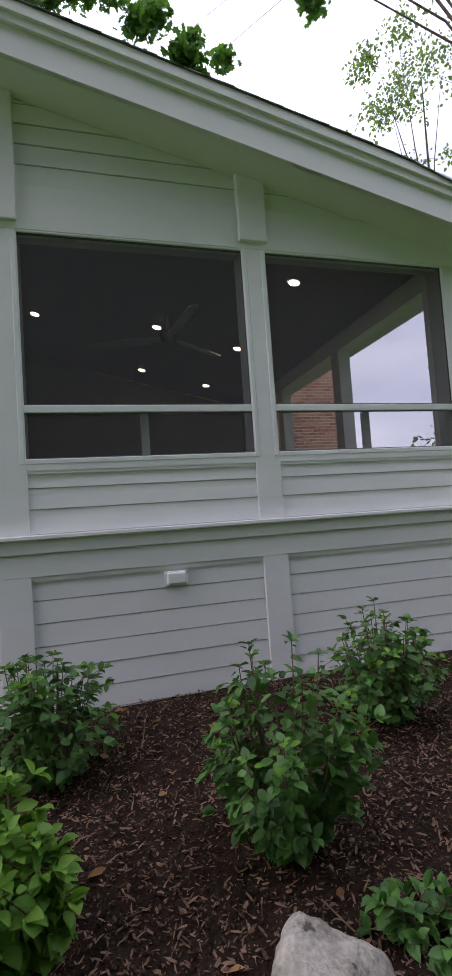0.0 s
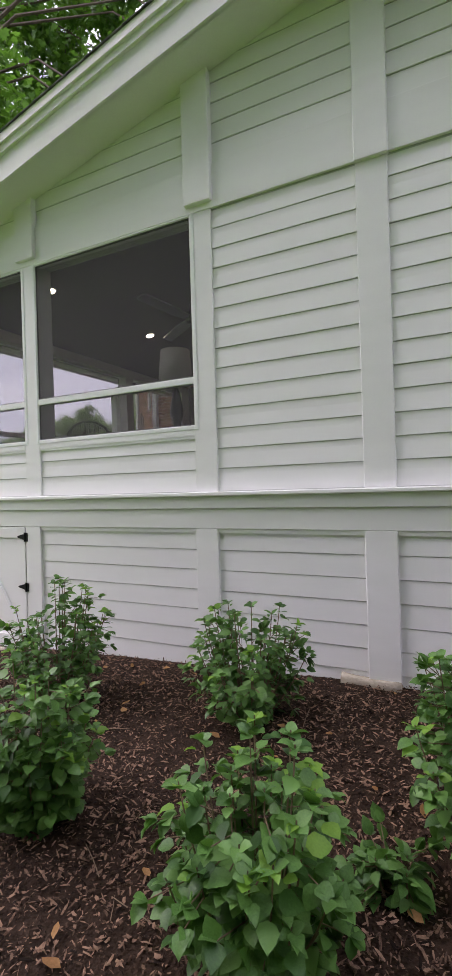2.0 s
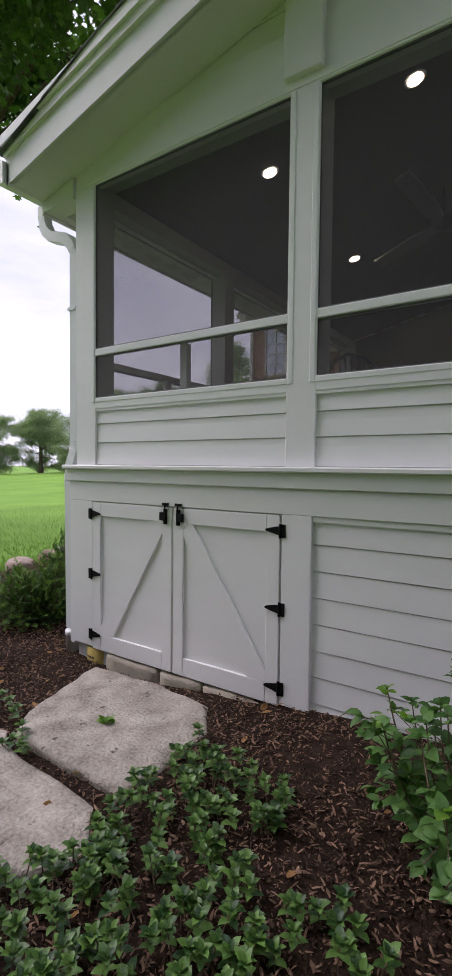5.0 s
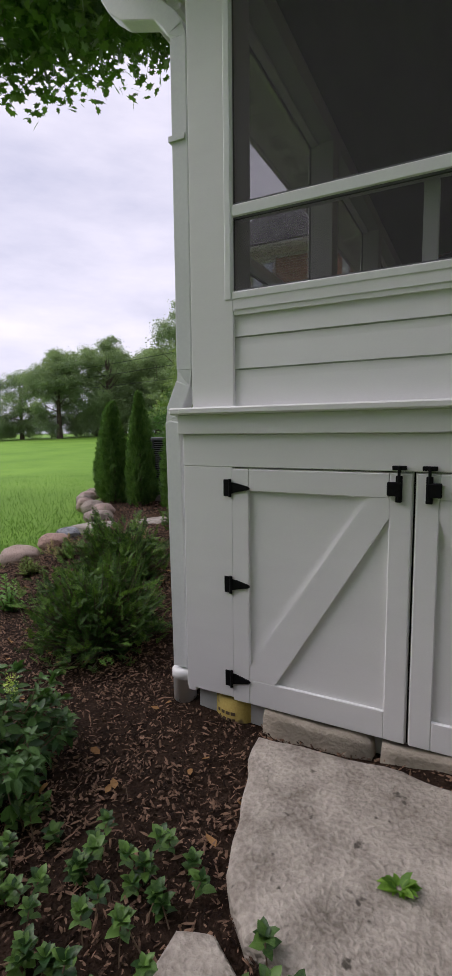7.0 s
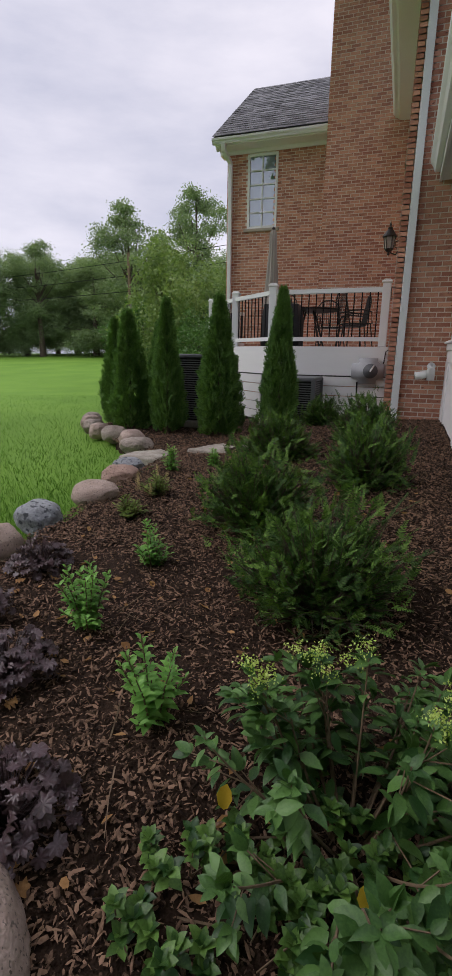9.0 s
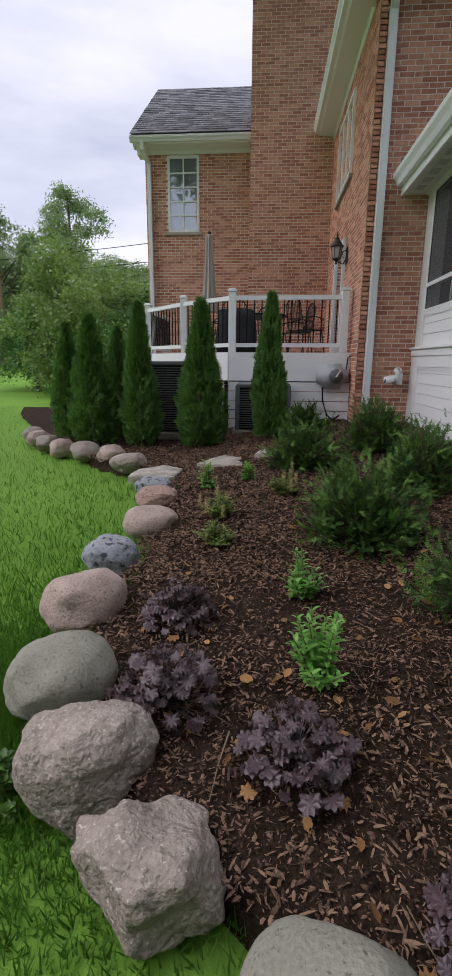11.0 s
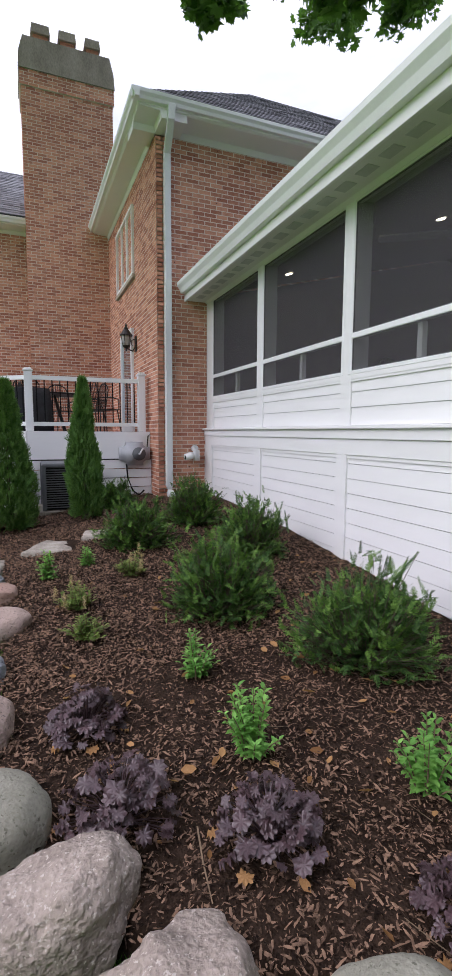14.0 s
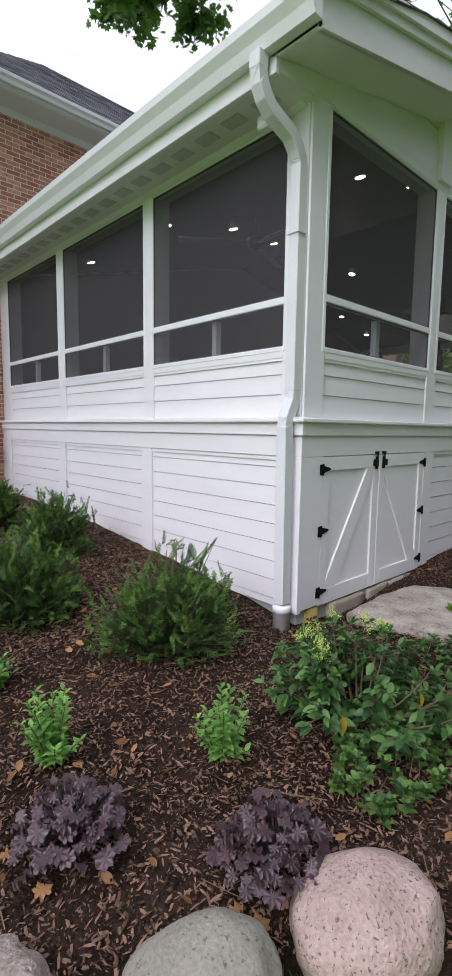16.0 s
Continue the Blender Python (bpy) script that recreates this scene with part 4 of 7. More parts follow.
def sash(name, along, face, a0, a1, z0, z1, cols, rows, sub=None, sill=True, out=0.02):
    """A white window with real panes behind muntins. along 'x' faces south, 'y' faces west."""
    w = new(name)
    w.parent = house
    ORIGIN[w] = ORIGIN[house]
    tagged(w, "white framed window with small panes" if rows > 1 else "white framed casement window")

    def put(n, sh, m, lab=""):
        if along == "x":
            sh.v = [(a, face - o, z) for a, o, z in sh.v]
        else:
            sh.v = [(face - o, a, z) for a, o, z in sh.v]
        return solid(n, sh, m, w, lab)
    t = 0.045
    fr = Shape().box(a0, a0 + t, -0.03, out, z0, z1).box(a1 - t, a1, -0.03, out, z0, z1).box(a0 + t, a1 - t, -0.03, out, z0, z0 + t).box(a0 + t, a1 - t, -0.03, out, z1 - t, z1)
    put("window_frame", fr, WHITE_SMOOTH)
    cw, rh = (a1 - a0 - 2 * t) / cols, (z1 - z0 - 2 * t) / rows
    bar = 0.011 if rows > 1 else 0.03
    for c in range(1, cols):
        put("muntin", Shape().box(a0 + t + c * cw - bar, a0 + t + c * cw + bar, -0.03, out - 0.008, z0 + t, z1 - t), WHITE_SMOOTH)
    for r in range(1, rows):
        put("muntin", Shape().box(a0 + t, a1 - t, -0.03, out - 0.009, z0 + t + r * rh - bar, z0 + t + r * rh + bar), WHITE_SMOOTH)
    for c in range(cols):
        for r in range(rows):
            put("pane", Shape().box(a0 + t + c * cw, a0 + t + (c + 1) * cw, -0.02, -0.012, z0 + t + r * rh, z0 + t + (r + 1) * rh), GLASS)
    if sill:
        put("window_sill", Shape().box(a0 - 0.06, a1 + 0.06, -0.03, 0.05, z0 - 0.055, z0 - 0.002, 0.004), STONE_TAN)


sash("window", "x", WY, SLOT_WING[0], SLOT_WING[1], SLOT_WING[2], SLOT_WING[3], 2, 5)
sash("window", "y", HX, *SLOT_UP, 3, 1, out=0.04)
# patio door on the deck
dr = new("door")
dr.parent = house
ORIGIN[dr] = ORIGIN[house]
tagged(dr, "white glazed patio door")
d0, d1, dz0, dz1 = SLOT_DOOR
solid("door_frame", Shape().box(HX - 0.045, HX - 0.002, d0, d0 + 0.07, dz0, dz1).box(HX - 0.045, HX - 0.002, d1 - 0.07, d1, dz0, dz1).box(HX - 0.045, HX - 0.002, d0 + 0.07, d1 - 0.07, dz1 - 0.08, dz1).box(HX - 0.04, HX - 0.002, d0 + 0.07, d1 - 0.07, dz0, dz0 + 0.14), WHITE_SMOOTH, dr)
solid("pane", Shape().box(HX - 0.02, HX - 0.014, d0 + 0.07, d1 - 0.07, dz0 + 0.14, dz1 - 0.08), GLASS, dr)
solid("door_handle", Shape().tube([(HX - 0.05, d0 + 0.045, 2.1), (HX - 0.075, d0 + 0.045, 2.1), (HX - 0.075, d0 + 0.045, 2.25), (HX - 0.05, d0 + 0.045, 2.25)], 0.008, 6), DARK_METAL, dr)

leader([(-6.0, EY - 0.04, 5.19), (-6.0, EY - 0.03, 5.06), (-5.965, FY - 0.08, 4.86), (-5.962, FY - 0.05, 4.82), (-5.962, FY - 0.05, 0.7), (-5.962, FY - 0.08, 0.62), (-5.962, FY - 0.2, 0.58)], "downspout", house, 0.044)
leader([(-9.58, WY - 0.33, 5.22), (-9.58, WY - 0.31, 5.12), (-9.53, WY - 0.07, 4.98), (-9.52, WY - 0.05, 4.94), (-9.52, WY - 0.05, 0.5)], "downspout", house, 0.04)
# two white vent pipes low on the south wall
vent = thing("vent_pipe", -5.70, FY, 1.05, "pair of white plastic vent pipes on the brick wall", "pipe")
solid("pipe", Shape().tube([(-5.66, FY, 1.11), (-5.66, FY - 0.09, 1.11), (-5.69, FY - 0.13, 1.10), (-5.77, FY - 0.14, 1.09)], 0.045, 12), WHITE_SMOOTH, vent, "", True)
# the pipe end is closed; a black disc paints the shade of its hollow
solid("mouth_shade_disc", Shape().tube([(-5.765, FY - 0.14, 1.09), (-5.7705, FY - 0.14, 1.09)], 0.034, 12), BLACK_IRON, vent, "black disc for the shade inside the pipe mouth")
solid("pipe", Shape().tube([(-5.60, FY, 1.20), (-5.60, FY - 0.06, 1.20), (-5.60, FY - 0.1, 1.17), (-5.60, FY - 0.1, 1.04)], 0.045, 12), WHITE_SMOOTH, vent, "", True)

# wall lantern
lantern = thing("wall_lantern", HX, 8.85, 2.65, "black cast iron wall lantern with seeded glass", "lantern")
lx, ly = HX - 0.155, 8.85
solid("back_plate", Shape().box(HX - 0.022, HX - 0.002, ly - 0.045, ly + 0.045, 2.63, 2.86, 0.006), DARK_METAL, lantern)
solid("arm", Shape().tube([(HX - 0.02, ly, 2.70), (HX - 0.06, ly, 2.64), (HX - 0.12, ly, 2.66), (HX - 0.155, ly, 2.70)], 0.009, 8).tube([(HX - 0.02, ly, 2.82), (HX - 0.07, ly, 2.80), (HX - 0.08, ly, 2.74), (HX - 0.05, ly, 2.72)], 0.007, 8), DARK_METAL, lantern)
solid("base", Shape().lathe([(0.004, 2.63), (0.02, 2.65), (0.012, 2.67), (0.055, 2.70), (0.06, 2.715)], lx, ly, 12), DARK_METAL, lantern)
LAMPGLASS = bpy.data.materials.new("lantern_glass")
LAMPGLASS.use_nodes = True
lp = LAMPGLASS.node_tree.nodes["Principled BSDF"]
lp.inputs["Base Color"].default_value, lp.inputs["Roughness"].default_value, lp.inputs["Alpha"].default_value = (0.5, 0.5, 0.47, 1), 0.15, 0.5
solid("glass", Shape().lathe([(0.05, 2.715), (0.072, 2.86)], lx, ly, 6), LAMPGLASS, lantern, "grey seeded glass")
for k in range(6):
    a = math.pi / 3 * k
    solid("rib", Shape().tube([(lx + 0.054 * math.cos(a), ly + 0.054 * math.sin(a), 2.71), (lx + 0.078 * math.cos(a), ly + 0.078 * math.sin(a), 2.87)], 0.006, 5), DARK_METAL, lantern)
solid("roof", Shape().lathe([(0.10, 2.865), (0.085, 2.885), (0.05, 2.935), (0.03, 2.96), (0.035, 2.975), (0.012, 2.99), (0.016, 3.01), (0.004, 3.05)], lx, ly, 12), DARK_METAL, lantern)

# ---- raised deck ----
deck = thing("deck", -7.3, 9.6, 0.5, "raised white deck with black balusters", "deck")
PTS = [(-6.19, 8.11), (-7.656, 8.16), (-8.424, 8.89), (-9.18, 9.86)]
FLOOR = 1.42
outline = [(HX - 0.004, 8.05), (-7.69, 8.10), (-8.48, 8.86), (-9.25, 9.84), (-9.25, WY - 0.02), (-7.6, WY - 0.02), (-7.6, CY - 0.03), (HX - 0.004, CY - 0.03)]
solid("deck_floor", Shape().prism(outline, "z", FLOOR - 0.03, FLOOR), GREY_PLASTIC, deck, "grey deck boards")
ring = outline[:5]
for (x0, y0), (x1, y1) in zip(ring, ring[1:]):
    d = Vector((x1 - x0, y1 - y0, 0))
    n = Vector((d.y, -d.x, 0)).normalized() * -0.03
    for nm, lo, hi, inn, m in (("fascia", 1.035, FLOOR - 0.001, 0.0, WHITE), ("fascia", 1.0, 1.05, 1.0, DARK_METAL)):
        base = [(x0 + n.x * inn, y0 + n.y * inn), (x1 + n.x * inn, y1 + n.y * inn), (x1 + n.x * (1 + inn), y1 + n.y * (1 + inn)), (x0 + n.x * (1 + inn), y0 + n.y * (1 + inn))]
        solid(nm, Shape().prism(base, "z", lo, hi), m, deck)
    z = 0.42
    while z < 1.0:
        base = [(x0 + n.x * 3, y0 + n.y * 3), (x1 + n.x * 3, y1 + n.y * 3), (x1 + n.x * 3.6, y1 + n.y * 3.6), (x0 + n.x * 3.6, y0 + n.y * 3.6)]
        solid("skirt_board", Shape().prism(base, "z", z, z + 0.115), WHITE, deck, "white skirt board")
        z += 0.125
for i, (x, y) in enumerate(PTS):
    solid("post", Shape().box(x - 0.05, x + 0.05, y - 0.05, y + 0.05, FLOOR, 2.19, 0.005), WHITE_SMOOTH, deck)
    solid("post_cap", Shape().box(x - 0.062, x + 0.062, y - 0.062, y + 0.062, 2.19, 2.215, 0.006).box(x - 0.045, x + 0.045, y - 0.045, y + 0.045, 2.215, 2.235, 0.008), WHITE_SMOOTH, deck)
spans = list(zip(PTS, PTS[1:])) + [((-9.18, 9.86), (-9.18, WY - 0.05))]
for (x0, y0), (x1, y1) in spans:
    d = Vector((x1 - x0, y1 - y0, 0))
    L = d.length
    d.normalize()
    n = Vector((-d.y, d.x, 0))
    for z0, z1, h in ((2.085, 2.14, 0.035), (1.49, 1.54, 0.028)):
        q = [(x0 + n.x * h, y0 + n.y * h), (x1 + n.x * h, y1 + n.y * h), (x1 - n.x * h, y1 - n.y * h), (x0 - n.x * h, y0 - n.y * h)]
        solid("rail", Shape().prism(q, "z", z0, z1), WHITE_SMOOTH, deck)
    k = int(L / 0.092)
    for j in range(1, k):
        p = Vector((x0, y0, 0)) + d * (L * j / k)
        solid("baluster", Shape().tube([(p.x, p.y, 1.54), (p.x, p.y, 2.085)], 0.0085, 6), BLACK_IRON, deck)

# closed patio umbrella on the deck
CLOTH = material("faded_canvas", (0.30, 0.27, 0.24), (0.44, 0.40, 0.36), 0.9, 6, 120, 0.4, stretch=(1, 1, 0.3))
umb = thing("patio_umbrella", -8.18, 10.1, FLOOR, "closed beige canvas patio umbrella", "umbrella")
solid("pole", Shape().tube([(-8.18, 10.1, FLOOR), (-8.18, 10.1, 3.33)], 0.016, 10), DARK_METAL, umb)
fold = Shape()
n = 20
prof = [(0.02, 3.34), (0.05, 3.28), (0.055, 3.0), (0.075, 2.7), (0.085, 2.55), (0.10, 2.35), (0.13, 2.12)]
rings = [(-8.18 + r * (1 + 0.28 * (k % 2)) * math.cos(2 * math.pi * k / n), 10.1 + r * (1 + 0.28 * (k % 2)) * math.sin(2 * math.pi * k / n), z) for r, z in prof for k in range(n)]
fold.add(rings, [(i * n + k, i * n + (k + 1) % n, (i + 1) * n + (k + 1) % n, (i + 1) * n + k) for i in range(len(prof) - 1) for k in range(n)])
solid("canopy", fold, CLOTH, umb, "folded beige canvas")
solid("finial", Shape().lathe([(0.03, 3.33), (0.03, 3.36), (0.01, 3.38)], -8.18, 10.1, 10), DARK_METAL, umb)
solid("base_plate", Shape().lathe([(0.2, FLOOR), (0.2, FLOOR + 0.03), (0.04, FLOOR + 0.06)], -8.18, 10.1, 16), DARK_METAL, umb)


def mesh_chair(x, y, z, turn, s=1.0, back=0.52):
    """A black wire patio chair with a round-topped back, in metres about its base."""
    c = tagged(new("patio_chair"), "black wrought iron patio chair with an arched back", "chair", "patio chairs")
    w = 0.24
    part("seat", Shape().box(-w, w, -0.22, 0.22, 0.41, 0.43, 0.006), DARK_METAL, c)
    arc = [(-w, 0.22, 0.42), (-w, 0.28, 0.75)] + [(-w * math.cos(a), 0.30, 0.80 + 0.20 * math.sin(a)) for a in (0.3, 0.8, 1.3, 1.85, 2.35, 2.85)] + [(w, 0.28, 0.75), (w, 0.22, 0.42)]
    part("backrest", Shape().tube(arc, 0.013, 6), DARK_METAL, c)
    lat = Shape()
    for k in range(-4, 5):
        t = k / 5
        lat.tube([(w * t, 0.23, 0.44), (w * t, 0.295, 0.80 + 0.19 * math.sqrt(1 - t * t))], 0.006, 5)
    for q in (0.52, 0.62, 0.72, 0.82):
        lat.tube([(-w * 0.98, 0.24 + (q - 0.44) * 0.15, q), (w * 0.98, 0.24 + (q - 0.44) * 0.15, q)], 0.005, 5)
    part("lattice", lat, DARK_METAL, c)
    for sx in (-1, 1):
        part("armrest", Shape().tube([(sx * w, 0.25, 0.63), (sx * 0.28, 0.0, 0.65), (sx * 0.27, -0.18, 0.62), (sx * w, -0.22, 0.42)], 0.012, 6), DARK_METAL, c)
        for sy in (-1, 1):
            part("leg", Shape().tube([(sx * w * 0.9, sy * 0.2, 0.42), (sx * w * 1.08, sy * 0.25, 0.0)], 0.012, 6), DARK_METAL, c)
    c.matrix_basis = Matrix.Translation((x * S, y * S, z * S)) @ pose(0, 0, 0, 0, 0, turn)
    return c


ch = mesh_chair(-6.62, 8.9, FLOOR, 120)
for x, y, a in ((-7.1, 9.9, 20), (-7.75, 9.1, 200), (-8.0, 9.8, -80), (-6.72, 9.5, -75)):
    copy_thing(ch, pose(x * S, y * S, FLOOR * S, 0, 0, a))
copy_thing(ch, pose(-3.60 * S, 3.30 * S, 1.30 * S, 0, 0, 60))
copy_thing(ch, pose(-2.9 * S, 5.6 * S, 1.30 * S, 0, 0, -40))
# dark sofa on the porch
FABRIC = material("charcoal_fabric", (0.02, 0.02, 0.022), (0.05, 0.05, 0.054), 0.9, 8, 140, 0.4)
sofa = tagged(new("outdoor_sofa"), "low dark outdoor sofa on the porch floor", "sofa")
part("base", Shape().box(-0.95, 0.95, -0.40, 0.40, 0.12, 0.30, 0.02), DARK_METAL, sofa)
part("backrest", Shape().box(-0.95, 0.95, 0.24, 0.40, 0.30, 0.82, 0.05), FABRIC, sofa)
for sx in (-1, 1):
    part("armrest", Shape().box(sx * 0.86 - 0.09, sx * 0.86 + 0.09, -0.40, 0.235, 0.30, 0.62, 0.03), DARK_METAL, sofa)
    part("cushion", Shape().box(sx * 0.385 - 0.375, sx * 0.385 + 0.375, -0.38, 0.232, 0.302, 0.46, 0.04), FABRIC, sofa, "charcoal seat cushion")
    for y in (-0.34, 0.34):
        part("leg", Shape().box(sx * 0.88 - 0.03, sx * 0.88 + 0.03, y - 0.03, y + 0.03, 0.0, 0.12, 0.004), DARK_METAL, sofa)
sofa.matrix_basis = pose(-3.1 * S, 6.6 * S, 1.30 * S, 0, 0, 8)
tb = thing("patio_table", -7.35, 9.25, FLOOR, "round black metal patio table", "table")
tb_s = 0.72 / S
solid("tabletop", Shape().lathe([(0.46, FLOOR + tb_s - 0.02), (0.47, FLOOR + tb_s), (0.46, FLOOR + tb_s + 0.005)], -7.35, 9.25, 28), DARK_METAL, tb)
for k in range(4):
    a = math.pi / 4 + k * math.pi / 2
    solid("leg", Shape().tube([(-7.35 + 0.1 * math.cos(a), 9.25 + 0.1 * math.sin(a), FLOOR + tb_s - 0.02), (-7.35 + 0.3 * math.cos(a), 9.25 + 0.3 * math.sin(a), FLOOR)], 0.014, 6), DARK_METAL, tb)
COVER = material("black_cover", (0.012, 0.013, 0.015), (0.035, 0.036, 0.04), 0.6, 6, 40, 0.6, depth=0.02)
grill = thing("covered_grill", -7.62, 8.62, FLOOR, "barbecue grill under a black weather cover", "grill")
b = bmesh.new()
bmesh.ops.create_cube(b, size=1)
bmesh.ops.subdivide_edges(b, edges=b.edges[:], cuts=5, use_grid_fill=True)
for v in b.verts:
    c = v.co.copy()
    k = 1 - 0.25 * max(0, c.z) - 0.06 * noise.noise(c * 5)
    v.co = (-7.62 + c.x * 0.55 * k, 8.62 + c.y * 0.36 * k, FLOOR + 0.3 + c.z * 0.6 - 0.08 * abs(c.x) * max(0, c.z))
solid("cover", Shape().take(b), COVER, grill, "black weather cover", True)

# condensers and hose reel in front of the deck
def condenser(x, y, z, w, d, h, label):
    t = thing("air_conditioner", x, y, z, label, "air conditioner")
    solid("body", Shape().box(x - w / 2 + 0.015, x + w / 2 - 0.015, y - d / 2 + 0.015, y + d / 2 - 0.015, z + 0.03, z + h - 0.03), BLACK_IRON, t)
    k = z + 0.05
    while k < z + h - 0.05:
        solid("louvre", Shape().box(x - w / 2 + 0.004, x + w / 2 - 0.004, y - d / 2 + 0.004, y + d / 2 - 0.004, k, k + 0.012), GREY_METAL, t)
        k += 0.028
    for sx in (-1, 1):
        for sy in (-1, 1):
            solid("corner_post", Shape().box(x + sx * w / 2 - 0.025, x + sx * w / 2 + 0.025, y + sy * d / 2 - 0.025, y + sy * d / 2 + 0.025, z + 0.02, z + h - 0.02, 0.006), GREY_METAL, t)
    solid("lid", Shape().box(x - w / 2 - 0.015, x + w / 2 + 0.015, y - d / 2 - 0.015, y + d / 2 + 0.015, z + h - 0.05, z + h, 0.012), GREY_METAL, t)
    solid("pad", Shape().box(x - w / 2 - 0.06, x + w / 2 + 0.06, y - d / 2 - 0.06, y + d / 2 + 0.06, z - 0.06, z + 0.02, 0.006), CONCRETE, t, "concrete pad")


condenser(-7.22, 7.62, 0.46, 0.62, 0.62, 0.58, "dark grey louvred air conditioning unit on a concrete pad")
condenser(-8.35, 7.45, 0.44, 0.62, 0.62, 0.86, "tall dark grey air conditioning unit on a concrete pad")
reel = thing("hose_reel", -6.32, 8.0, 1.0, "grey plastic wall-mounted hose reel", "hose reel")
b = bmesh.new()
bmesh.ops.create_cube(b, size=1)
bmesh.ops.bevel(b, geom=b.edges[:], offset=0.22, segments=3, affect="EDGES")
for v in b.verts:
    v.co = (-6.33 + v.co.x * 0.40, 7.96 + v.co.y * 0.22, 1.12 + v.co.z * 0.32)
solid("case", Shape().take(b), material("pale_grey_plastic", (0.36, 0.37, 0.39), (0.46, 0.47, 0.49), 0.45, 10, 120, 0.06), reel, "", True)
solid("drum", Shape().tube([(-6.29, 7.855, 1.12), (-6.29, 7.82, 1.12)], 0.09, 20), GREY_METAL, reel, "dark drum side", True)
solid("crank", Shape().tube([(-6.29, 7.82, 1.12), (-6.29, 7.79, 1.12), (-6.25, 7.79, 1.19), (-6.25, 7.76, 1.19)], 0.011, 6), WHITE_SMOOTH, reel)
solid("hose", Shape().tube([(-6.45, 7.9, 0.98), (-6.44, 7.88, 0.8), (-6.38, 7.85, 0.62), (-6.30, 7.83, 0.56), (-6.22, 7.86, 0.62)], 0.012, 6), BLACK_IRON, reel, "black hose")
solid("pipe", Shape().tube([(-6.19, 7.98, 0.55), (-6.17, 7.98, 0.95), (-6.13, 7.98, 1.36), (-6.10, 7.99, 1.38)], 0.009, 6), DARK_METAL, reel, "thin supply pipe")

for x, y, a in ((-4.75, 5.0, 190), (-4.1, 5.0, 170), (-3.9, 6.15, 10)):
    copy_thing(ch, pose(x * S, y * S, 1.30 * S, 0, 0, a))


# ---- plants, stones and litter (in metres from here on) ----
def rng(seed):
    return np.random.default_rng(seed)


